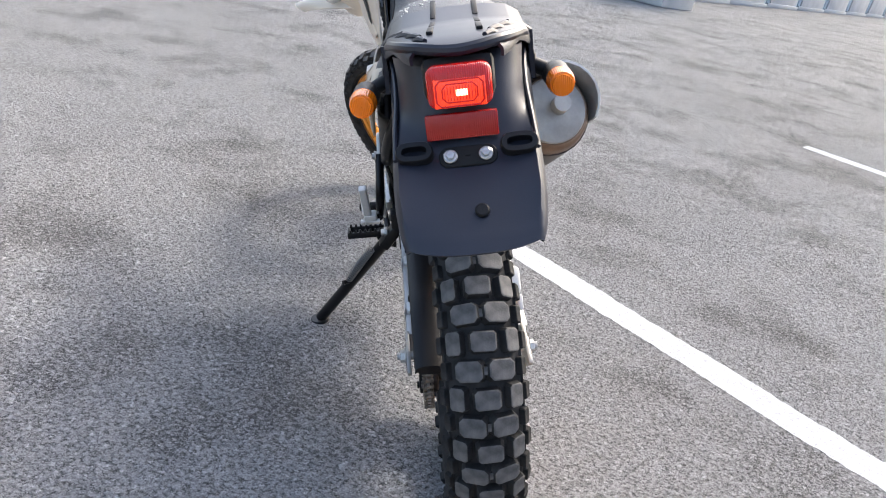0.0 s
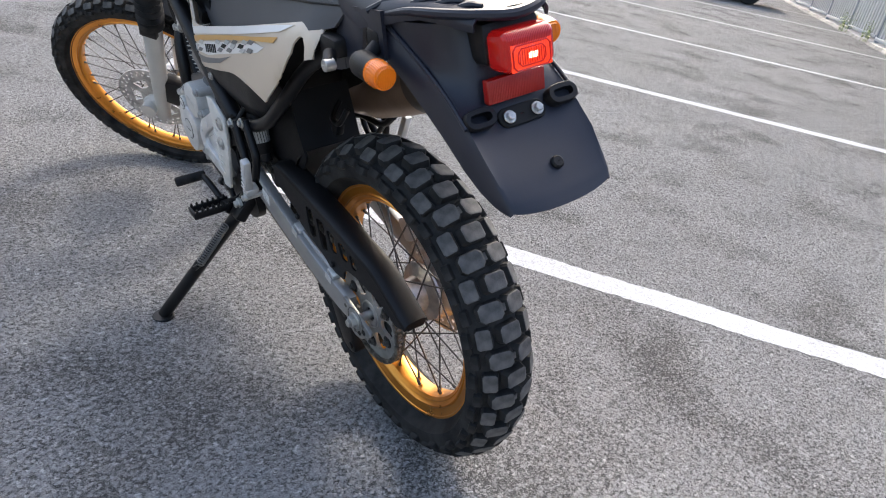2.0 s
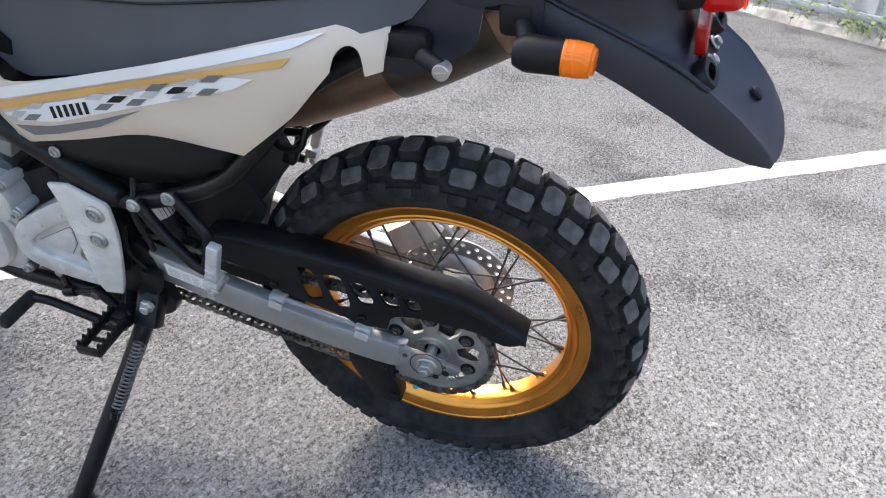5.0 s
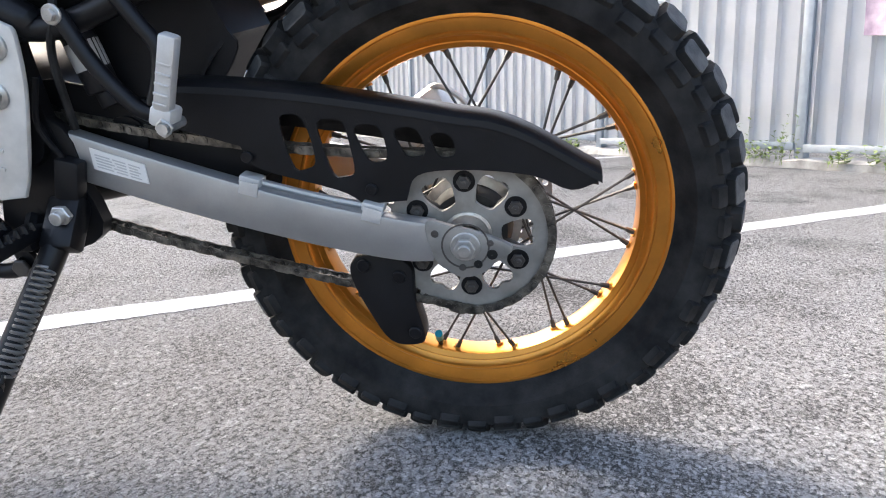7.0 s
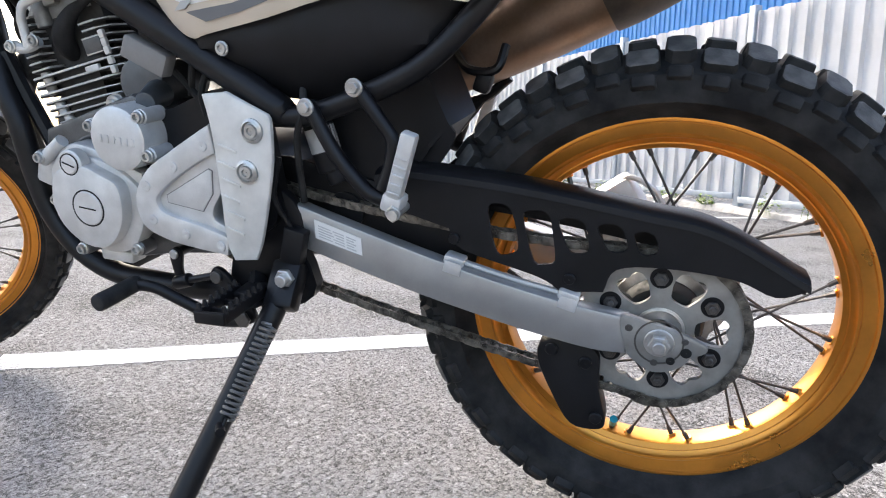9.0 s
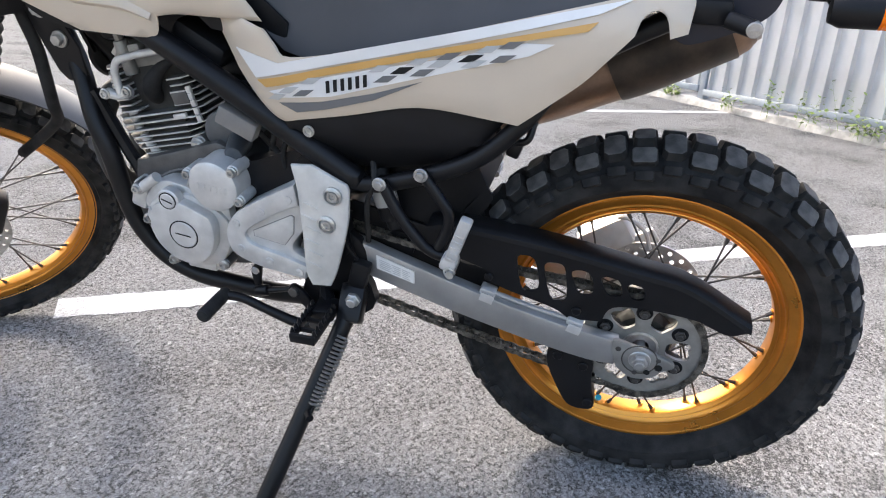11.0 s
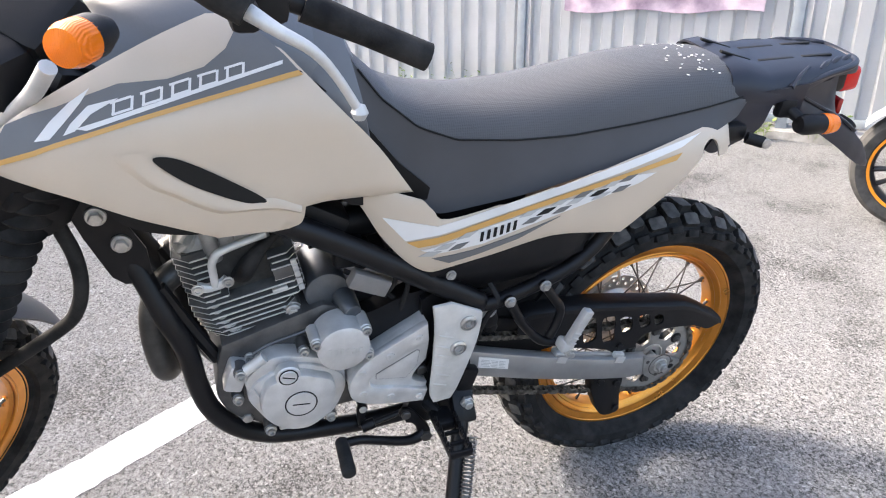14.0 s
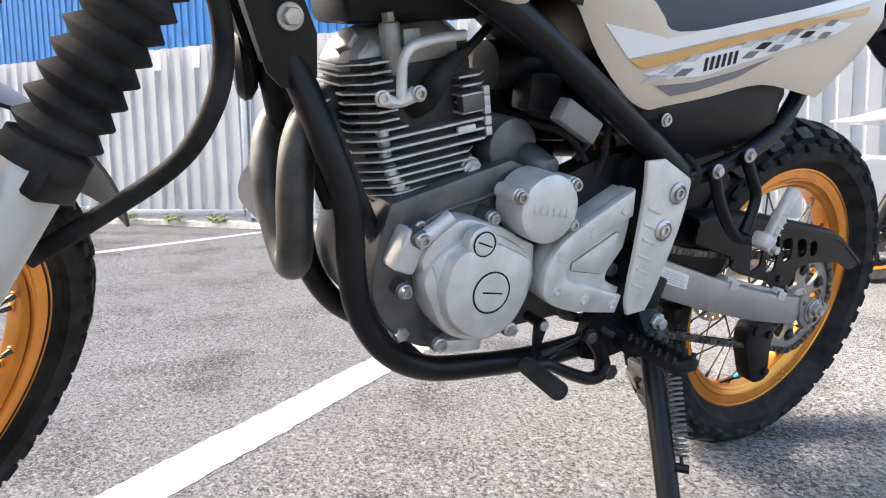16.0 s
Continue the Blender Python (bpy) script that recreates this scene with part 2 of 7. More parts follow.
def panel(outline, fx, thick=0.004, step=0.025, rim=0.0):
    """A curved shell over a yz outline: x = fx(y, z); rim pulls its border back by that much."""
    bm = bmesh.new()
    f = bm.faces.new([bm.verts.new((0, p[0], p[1])) for p in outline])
    lo = np.min([p[:2] for p in outline], axis=0)
    hi = np.max([p[:2] for p in outline], axis=0)
    for ax in (0, 1):
        v = math.ceil(lo[ax] / step) * step
        while v < hi[ax]:
            co, no = ((0, v, 0), (0, 1, 0)) if ax == 0 else ((0, 0, v), (0, 0, 1))
            bmesh.ops.bisect_plane(bm, geom=list(bm.verts) + list(bm.edges) + list(bm.faces), plane_co=co, plane_no=no, dist=1e-5)
            v += step
    bmesh.ops.remove_doubles(bm, verts=bm.verts, dist=1e-5)
    edge = {v for e in bm.edges if e.is_boundary for v in e.verts}
    for v in bm.verts:
        v.co.x = fx(v.co.y, v.co.z) + (rim if v in edge else 0)
    bmesh.ops.recalc_face_normals(bm, faces=bm.faces)
    if sum(fc.normal.x for fc in bm.faces) > 0:
        bmesh.ops.reverse_faces(bm, faces=bm.faces)
    bmesh.ops.solidify(bm, geom=list(bm.faces), thickness=thick)
    bmesh.ops.recalc_face_normals(bm, faces=bm.faces)
    return bm


def mirrored(bm):
    b = bm.copy()
    bmesh.ops.scale(b, vec=(-1, 1, 1), verts=b.verts)
    bmesh.ops.reverse_faces(b, faces=b.faces)
    return b


def loft(sections, cap=True, closed=True):
    bm = bmesh.new()
    rings = [[bm.verts.new(p) for p in s] for s in sections]
    n = len(rings[0])
    for a, b in zip(rings, rings[1:]):
        for j in range(n if closed else n - 1):
            bm.faces.new((a[j], a[(j + 1) % n], b[(j + 1) % n], b[j]))
    if cap and closed:
        bm.faces.new(rings[0])
        bm.faces.new(rings[-1][::-1])
    bmesh.ops.recalc_face_normals(bm, faces=bm.faces)
    return bm


def bolt(c, r=0.007, h=0.005, sign=-1):
    """A flanged hex-socket bolt head on a surface that faces along sign * x."""
    x, y, z = c
    return join(lathe([(0.0005, 0), (r * 1.25, 0), (r * 1.25, sign * h * 0.35), (r, sign * h * 0.5), (r * 0.92, sign * h), (r * 0.55, sign * h), (r * 0.5, sign * h * 0.45), (0.0005, sign * h * 0.45)], c, 14))


def thing(name, label, category, m=None, group="", kind=""):
    ob = new(name)
    if m is not None:
        ob.matrix_basis = m
    return tagged(ob, label, category, group, kind)


def ground_z(x, y):
    """The yard is level round the motorcycle and rises gently past it."""
    u = 0.8 * x + 0.6 * y
    return 0.014 * max(0.0, u - 2.5)


# ---- the yard ----
bm = bmesh.new()
G = [-300, -120, -50, -25, -12, -6, -3, 0, 1.5, 3, 5, 8, 12, 18, 26, 40, 70, 140, 300]
vs = [[None] * len(G) for _ in G]
for i, u in enumerate(G):
    for j, v in enumerate(G):
        x, y = 0.8 * u - 0.6 * v, 0.6 * u + 0.8 * v
        vs[i][j] = bm.verts.new((x, y, ground_z(x, y) if u < 60 else 0.014 * 57.5))
for i in range(len(G) - 1):
    for j in range(len(G) - 1):
        bm.faces.new((vs[i][j], vs[i + 1][j], vs[i + 1][j + 1], vs[i][j + 1]))
tagged(obj("ground", bm, ASPHALT), "weathered grey asphalt of a parking yard", "ground", kind="structure")


def stall_line(u0, w=0.105, v0=-1.04, length=5.6, skew=0.0):
    """A painted stall line: u across the stalls, v along them (towards -v lies the fence)."""
    bm = bmesh.new()
    n = 280 if u0 < 2 else 60
    r = random.Random(int(u0 * 100))
    rows = []
    for i in range(n + 1):
        v = v0 - length * i / n
        row = []
        for s in (-1, 1):
            u = u0 + skew * (v - 0.2) + s * (w / 2 + 0.003 * math.sin(i * 0.23 + s) + r.uniform(-0.004, 0.003))
            x, y = 0.8 * u - 0.6 * v, 0.6 * u + 0.8 * v
            row.append(bm.verts.new((x, y, ground_z(x, y) + 0.0015)))
        rows.append(row)
    for a, b in zip(rows, rows[1:]):
        bm.faces.new((a[0], a[1], b[1], b[0]))
    bmesh.ops.recalc_face_normals(bm, faces=bm.faces)
    ob = obj("parking_line", bm, PAINT, 0)
    return tagged(ob, "worn white painted parking line on the asphalt", "parking line", "parking lines", "structure")


for u0, v0 in ((0.936, 1.05), (4.42, 1.05), (7.98, 1.02), (11.75, 0.98), (15.6, 0.95), (19.4, 0.9)):
    stall_line(u0, 0.124 if u0 < 2 else 0.12, v0, skew=0.028 if u0 < 2 else 0.05)

# corrugated fence along the row of stalls
FENCE = mat("galvanised_sheet", (0.58, 0.585, 0.585), 0.5, 0.1, var=0.05, scale=3, bump=0.02, bscale=60)
POST = mat("post_paint", (0.27, 0.30, 0.33), 0.55, 0.2, var=0.1)
FA = math.radians(36)
FX, FY = math.cos(FA), math.sin(FA)
F0 = (4.6, -2.1)


def fence_pt(s, d=0.0):
    """A place s metres along the fence from its reference post and d metres before it (towards the yard)."""
    return F0[0] + FX * s - FY * d, F0[1] + FY * s + FX * d


def fence_sheet(s0, s1, h=1.95, foot=0.14):
    bm = bmesh.new()
    prof, s = [], s0
    p = 0.19
    while s < s1:
        for ds, d in ((0, 0), (0.035, 0.0), (0.050, 0.034), (0.135, 0.034), (0.155, 0.0)):
            if s + ds < s1:
                prof.append((s + ds, d))
        s += p
    prof.append((s1, 0))
    a, b = [], []
    for q, d in prof:
        x, y = fence_pt(q, d)
        z = ground_z(x, y)
        a.append(bm.verts.new((x, y, z + foot)))
        b.append(bm.verts.new((x, y, z + h)))
    for i in range(len(a) - 1):
        bm.faces.new((a[i], a[i + 1], b[i + 1], b[i]))
    bmesh.ops.solidify(bm, geom=list(bm.faces), thickness=0.003)
    return bm


fence = thing("fence", "tall pale grey corrugated metal fence on steel posts", "fence", kind="structure")
SP = 2.25
for k in range(-5, 10):
    part("sheet", fence_sheet(k * SP + 0.02, (k + 1) * SP - 0.02), FENCE, fence, smooth=0)
    x, y = fence_pt(k * SP, 0.0)
    z = ground_z(x, y)
    part("post", bx((x, y, z + 0.98), (0.08, 0.08, 2.06), 0.006, (0, 0, 36)), POST, fence)
    for h in (0.45, 1.6):
        xm, ym = fence_pt((k + 0.5) * SP, -0.035)
        part("rail", bx((xm, ym, ground_z(xm, ym) + h), (SP, 0.03, 0.05), 0.004, (0, 0, 36)), POST, fence)

# blue hall behind the fence
BLUE = mat("blue_cladding", (0.05, 0.27, 0.62), 0.45, 0.1, var=0.06, scale=2)
hall = thing("hall", "long hall clad in bright blue corrugated metal behind the fence", "building", kind="structure")
bm = bmesh.new()
a, b = [], []
s = -6.0
while s < 60:
    for ds, d in ((0, 0), (0.1, 0.0), (0.13, 0.03), (0.23, 0.03)):
        x, y = fence_pt(s + ds, -9 + d)
        a.append(bm.verts.new((x, y, 0)))
        b.append(bm.verts.new((x, y, 7.5)))
    s += 0.26
for i in range(len(a) - 1):
    bm.faces.new((a[i], a[i + 1], b[i + 1], b[i]))
bmesh.ops.solidify(bm, geom=list(bm.faces), thickness=0.01)
part("wall", bm, BLUE, hall, smooth=0)
xm, ym = fence_pt(27, -15)
part("roof", bx((xm, ym, 7.6), (66, 12.2, 0.15), 0.02, (0, 0, 36)), POST, hall)


# ---- the motorcycle: x to its right, y ahead, z up in its own upright frame; the rear wheel stands at y = 0 ----
LEAN = 12.5
bike = thing("motorcycle", "beige and black trail motorcycle with gold rims on its side stand", "motorcycle", pose(-0.003, 0, 0, 0, -LEAN, 0))
RC = Vector((0, 0, 0.329))     # rear axle


def tyre_mesh(c, r_bead, w_bead, bulge, r_out, crown, rows, lug_h, lug_w):
    """The tyre's carcass; its blocks stand on it as parts of their own."""
    w, rb = bulge
    base = r_out - lug_h
    prof = [(r_bead, -w_bead), (r_bead + 0.012, -w_bead - 0.006), (rb - 0.012, -w + 0.003), (rb, -w), (rb + 0.018, -w + 0.002)]
    n = 8
    half = w - 0.006
    for i in range(n + 1):
        x = -half + 2 * half * i / n
        prof.append((base - (crown - math.sqrt(max(crown ** 2 - x * x, 1e-5))), x))
    prof += [(r, -x) for r, x in prof[4::-1]] + [(r_bead - 0.004, w_bead - 0.004), (r_bead - 0.004, -w_bead + 0.004)]
    bm = lathe(prof, c, 96)
    return bm


def block_mesh(wid, lng, h, cut=0.34, worn=True):
    """One tread block: cut corners, a worn rounded top and a flared foot, standing on z = 0 downwards."""
    bm = bmesh.new()
    w2, l2 = wid / 2, lng / 2
    ch = min(w2, l2) * cut
    top = [(-w2 + ch, -l2), (w2 - ch, -l2), (w2, -l2 + ch), (w2, l2 - ch), (w2 - ch, l2), (-w2 + ch, l2), (-w2, l2 - ch), (-w2, -l2 + ch)]
    V = [[bm.verts.new((x * k, y * k, z)) for x, y in top] for k, z in ((0.86, 0.0004), (0.96, -0.0006), (1.0, -0.0026), (1.10, -h))]
    bm.faces.new(V[0])
    for A, B in zip(V, V[1:]):
        for j in range(8):
            bm.faces.new((A[j], B[j], B[(j + 1) % 8], A[(j + 1) % 8]))
    me = bpy.data.meshes.new("tread_block")
    bm.normal_update()
    bm.to_mesh(me)
    bm.free()
    me.materials.append(TREAD)
    me.materials.append(RUBBER)
    # worn gives the paler top: dust, and sky light put into its colour
    for p in me.polygons:
        p.material_index = 0 if p.normal.z > 0.5 and worn else 1
    return me


def tread(w, c, r_out, crown, rows, lug_h, lug_w):
    """Rows of blocks that alternate: two wide ones tied at the middle, then a square one between two shoulder blocks; lugs run down both sides."""
    step = 2 * math.pi / rows
    L = step * r_out
    h = lug_h + 0.005
    # side lugs are dark all over: they catch less sky, put into their colour
    kinds = {"wide": block_mesh(lug_w * 0.385, L * 0.74, h, 0.42), "tie": block_mesh(lug_w * 0.13, L * 0.30, h - 0.003, 0.2), "square": block_mesh(lug_w * 0.36, L * 0.72, h, 0.30),
             "shoulder": block_mesh(lug_w * 0.235, L * 0.84, h, 0.30), "lug": block_mesh(lug_w * 0.13, L * 0.62, h, 0.25, False)}

    def put(kind, a, x, dr=0.0):
        drop = crown - math.sqrt(max(crown ** 2 - x * x, 1e-5))
        ob = new("tread_block", kinds[kind])
        ob.parent = w
        ob.matrix_basis = (Matrix.Translation(c) @ Matrix.Rotation(a, 4, 'X') @ Matrix.Translation((x, 0, r_out - drop - dr))
                           @ Matrix.Rotation(math.asin(max(-1, min(1, x / crown))), 4, 'Y') @ Matrix.Rotation(random.uniform(-0.03, 0.03), 4, 'Z'))

    for i in range(rows):
        a = i * step
        if i % 2 == 0:
            put("tie", a, 0, 0.0025)
            for s in (-1, 1):
                put("wide", a, s * lug_w * 0.225)
                put("lug", a, s * lug_w * 0.545, 0.0005)
        else:
            put("square", a, 0)
            for s in (-1, 1):
                put("shoulder", a, s * lug_w * 0.405)
                put("lug", a, s * lug_w * 0.585, 0.001)


TREAD = mat("tread_rubber", (0.050, 0.050, 0.052), 0.72, spec=0.3, var=0.10, scale=40, bump=0.3, bscale=350, col2=(0.10, 0.098, 0.096))


def wheel(name, c, r_flange, w_rim, r_bed, tyre_args, hub_r, hub_w, n_spoke, m=None):
    """A spoked wheel about the axle at c: hub mesh with tyre, rim, spokes and nipples under it."""
    x = hub_w
    hub = lathe([(0.012, -x - 0.012), (hub_r * 0.62, -x - 0.012), (hub_r, -x - 0.004), (hub_r, -x + 0.004), (hub_r * 0.6, -x + 0.012), (hub_r * 0.52, 0), (hub_r * 0.6, x - 0.012),
                 (hub_r, x - 0.004), (hub_r, x + 0.004), (hub_r * 0.62, x + 0.012), (0.012, x + 0.012)], c, 40)
    w = part(name, hub, STEEL, bike)
    if m is not None:
        w.matrix_basis = m
    part("tyre", tyre_mesh(c, *tyre_args), RUBBER, w, "black block-pattern trail tyre, lightly dusty")
    tread(w, c, *tyre_args[3:])
    f, b, q = r_flange, r_bed, w_rim
    half = [(f + 0.001, q - 0.003), (f + 0.0012, q - 0.0008), (f - 0.001, q), (f - 0.0045, q - 0.0004), (f - 0.0058, q - 0.0024), (f - 0.0075, q - 0.0026), (f - 0.0195, q * 0.80), (f - 0.0215, q * 0.80 + 0.0018), (f - 0.0240, q * 0.80 + 0.0010),
            (f - 0.0255, q * 0.74), (b + 0.0085, q * 0.62), (b + 0.0070, q * 0.60 + 0.0016), (b + 0.0045, q * 0.58), (b + 0.0012, q * 0.50), (b, q * 0.36)]
    inner = [(b + 0.005, q * 0.36), (b + 0.018, q * 0.55), (f - 0.012, q - 0.009), (f - 0.003, q - 0.006)]
    prof = half + [(r, -x) for r, x in half[::-1]] + [(r, -x) for r, x in inner[::-1]] + inner
    part("rim", lathe(prof, c, 96), GOLD, w, "gold anodised aluminium rim")
    for i in range(n_spoke):
        pair, second = divmod(i, 2)
        side = 1 if second else -1
        a = 2 * math.pi * (pair + 0.5) / (n_spoke / 2) + (0.052 if second else -0.052)
        off = a + (1 if pair % 2 else -1) * radians(76)
        p = c + Vector((side * (x + 0.001 * (pair % 2)), (hub_r - 0.003) * math.cos(off), (hub_r - 0.003) * math.sin(off)))
        rim = c + Vector((side * q * 0.16, (b + 0.001) * math.cos(a), (b + 0.001) * math.sin(a)))
        part("spoke", rod(p, rim, 0.0017, seg=6), SPOKE, w)
        d = (p - rim).normalized()
        part("dimple", lathe([(0.0005, 0), (0.0052, 0), (0.0062, 0.0012), (0.0052, 0.003), (0.0005, 0.0032)], (0, 0, 0), 10, 'Z'), GOLD, w).matrix_basis = Matrix.Translation(rim) @ d.to_track_quat('Z', 'Y').to_matrix().to_4x4()
        part("nipple", rod(rim - d * 0.002, rim + d * 0.014, 0.0040, 0.0030, seg=6), SPOKE, w)
    return w


rear = wheel("rear_wheel", RC, 0.2425, 0.033, 0.203, (0.236, 0.030, (0.060, 0.274), 0.3265, 0.074, 48, 0.012, 0.110), 0.062, 0.038, 32)


def circle(c, r, n=16, ph=0.0):
    return [(c[0] + r * math.cos(ph + 2 * math.pi * i / n), c[1] + r * math.sin(ph + 2 * math.pi * i / n)) for i in range(n)]


SPROCK = mat("sprocket_steel", (0.28, 0.27, 0.25), 0.46, 0.45, var=0.18, scale=35, bump=0.05)


def rear_drive():
    cy, cz = RC.y, RC.z
    x0, x1 = -0.0835, -0.0775
    teeth, out = 48, []
    for i in range(teeth):
        for da, r in ((-0.3, 0.0945), (-0.1, 0.0995), (0.1, 0.0995), (0.3, 0.0945)):
            a = 2 * math.pi * (i + da) / teeth
            out.append((cy + r * math.cos(a), cz + r * math.sin(a)))
    ph = radians(88)
    holes = []
    bean = spline([(0.0400, -0.0085), (0.0400, 0.0085), (0.049, 0.0140), (0.0610, 0.0178), (0.0725, 0.0160), (0.0765, 0.0080), (0.0735, 0.0), (0.0765, -0.0080), (0.0725, -0.0160), (0.0610, -0.0178), (0.049, -0.0140)], 3, True)
    for i in range(6):
        a = ph + radians(30 + 60 * i)
        holes.append([(cy + r * math.cos(a) - t * math.sin(a), cz + r * math.sin(a) + t * math.cos(a)) for r, t in bean])
    holes.append(circle((cy, cz), 0.0285, 28))
    part("sprocket", plate(out, x0, x1, holes), SPROCK, rear, "dusty steel chain sprocket with six open windows")
    for i in range(6):
        a = ph + radians(60 * i)
        y, z = cy + 0.0655 * math.cos(a), cz + 0.0655 * math.sin(a)
        # flat black disc instead of a counterbore, dark like its shaded inside
        part("bolt_seat", disc((x0 - 0.0004, y, z), 0.0128, 0.02, -0.0004, 24, 0.0003), FRAME, rear)
        part("sprocket_bolt", join(disc((x0 - 0.0008, y, z), 0.0085, 0, -0.005, 6, 0.0008), disc((x0 - 0.0058, y, z), 0.0042, 0, -0.004, 10, 0.0008)), SPOKE, rear, "dark oily hex nut")
    part("bearing_seal", lathe([(0.014, -0.080), (0.0285, -0.080), (0.0285, -0.0855), (0.0255, -0.0865), (0.0240, -0.0845), (0.014, -0.0845)], RC, 36), STEEL, rear)
    part("sprocket_carrier", lathe([(0.02, -0.05), (0.031, -0.05), (0.033, -0.070), (0.033, -0.077), (0.02, -0.077)], RC, 36), SPOKE, rear)
    for i in range(6):
        a = ph + radians(60 * i)
        part("carrier_arm", bx((-0.068, cy + 0.048 * math.cos(a), cz + 0.048 * math.sin(a)), (0.016, 0.050, 0.024), 0.005, (math.degrees(a), 0, 0)), CUSH, rear)
    part("cush_drive", lathe([(0.024, -0.070), (0.046, -0.070), (0.050, -0.064), (0.052, -0.050), (0.024, -0.048)], RC, 40), CUSH, rear)
    hl = [circle((cy + r * math.cos(radians(15 * i + d)), cz + r * math.sin(radians(15 * i + d))), 0.0042, 8) for i in range(24) for r, d in ((0.080, 0), (0.092, 7))]
    hl.append(circle((cy, cz), 0.062, 32))
    part("brake_disc", plate(circle((cy, cz), 0.101, 64), 0.072, 0.076, hl), STEEL, rear, "drilled steel brake disc")
    part("disc_carrier", lathe([(0.02, 0.05), (0.05, 0.055), (0.068, 0.070), (0.068, 0.074), (0.02, 0.074)], RC, 24), STEEL, rear)


CUSH = mat("cush_drive_alloy", (0.026, 0.025, 0.022), 0.6, 0.3, var=0.25, scale=30)
rear_drive()

# swingarm, axle and chain adjusters
arm_out = spline([(0.50, 0.492, 'c'), (0.446, 0.466), (0.25, 0.402), (0.15, 0.3755), (0.09, 0.363), (0.035, 0.354, 'c'), (0.036, 0.307, 'c'), (0.075, 0.3075), (0.143, 0.320), (0.212, 0.3365), (0.326, 0.368), (0.46, 0.412), (0.51, 0.43, 'c')], 4, True)
swing = part("swingarm", plate(arm_out, -0.114, -0.090, bevel=0.005), ARM, bike, "brushed grey aluminium swingarm")
part("right_beam", plate(arm_out, 0.096, 0.124, bevel=0.005), ARM, swing)
part("cross_pipe", join(rod((-0.078, 0.40, 0.45), (0.1, 0.40, 0.45), 0.026), rod((-0.13, 0.50, 0.462), (0.13, 0.50, 0.462), 0.032)), FRAME, swing)
ENDPL = mat("axle_plate_steel", (0.30, 0.295, 0.28), 0.46, 0.6, var=0.15, scale=30, bump=0.05)
for s in (-1, 1):
    tip = spline([(0.044, 0.357), (0.014, 0.353), (-0.020, 0.343), (-0.049, 0.331), (-0.051, 0.321), (-0.036, 0.312), (-0.028, 0.302), (-0.014, 0.293), (0.006, 0.290), (0.024, 0.300), (0.036, 0.314)], 4, True)
    xo = s * 0.109
    part("axle_plate", plate(tip, xo, xo + s * 0.008, bevel=0.0015), ENDPL, swing, "dull steel axle plate with adjuster holes")
    part("puck_ring", lathe([(0.0255, xo + s * 0.0078), (0.0275, xo + s * 0.0078), (0.0275, xo + s * 0.0086), (0.0255, xo + s * 0.0086)], RC, 32), SPOKE, swing)
    part("axle_nut", join(disc((s * 0.117, 0, RC.z), 0.017, 0, s * 0.003, 24, 0.001), disc((s * 0.120, 0, RC.z), 0.0125, 0, s * 0.009, 6, 0.001), disc((s * 0.129, 0, RC.z), 0.0075, 0, s * 0.006, 12, 0.001)), STEEL, swing, "zinc-plated axle nut")
    for yy, zz, rr in ((-0.030, 0.319, 0.0062), (-0.014, 0.307, 0.0050), (0.004, 0.303, 0.0042), (0.034, 0.344, 0.0045), (-0.028, 0.333, 0.004)):
        part("adjuster_hole", disc((s * 0.1171, yy, zz), rr, 0, s * 0.0012, 14, 0.0004), INK if rr > 0.0048 else SPOKE, swing)
part("axle", rod((-0.11, 0, RC.z), (0.11, 0, RC.z), 0.0085), STEEL, swing)
part("warning_sticker", plate([(0.426, 0.449), (0.363, 0.428), (0.363, 0.405), (0.426, 0.424)], -0.1155, -0.1142), WHITE, swing, "white warning sticker with unreadable small print")
for k in range(5):
    z0 = -0.0035 * k
    for ya, yb in ((0.421, 0.404 - 0.002 * (k % 3)), (0.401 - 0.002 * (k % 3), 0.386), (0.383, 0.370 + 0.003 * (k % 2))):
        za, zb = 0.4415 - 0.326 * (0.42 - ya) + z0, 0.4415 - 0.326 * (0.42 - yb) + z0
        part("print_line", plate([(ya, za), (yb, zb), (yb, zb - 0.0015), (ya, za - 0.0015)], -0.1159, -0.1152), SILVERF, swing)
part("pivot_cap", plate(spline([(0.505, 0.495), (0.452, 0.472), (0.446, 0.420), (0.505, 0.428)], 3, True), -0.1165, -0.100, bevel=0.003), PLASTIC, swing)
for yy, zz in ((0.245, 0.407), (0.105, 0.374)):
    part("guard_bracket", join(bx((-0.099, yy, zz - 0.003), (0.022, 0.026, 0.012), 0.003, (16, 0, 0)), bx((-0.1145, yy, zz - 0.009), (0.002, 0.022, 0.016), 0.0008, (16, 0, 0))), ALU, swing)
part("top_flange", tube([(-0.100, 0.236, 0.4015), (-0.099, 0.17, 0.3835), (-0.098, 0.112, 0.371)], 0.0045, 8, 3), ARM, swing)

part("chain_slider", plate(spline([(0.505, 0.520), (0.40, 0.500), (0.30, 0.478), (0.232, 0.455), (0.228, 0.405), (0.30, 0.395), (0.40, 0.425), (0.505, 0.455)], 3, True), -0.0735, -0.0665, bevel=0.002), PLASTIC, swing, "black rubber chain slider")
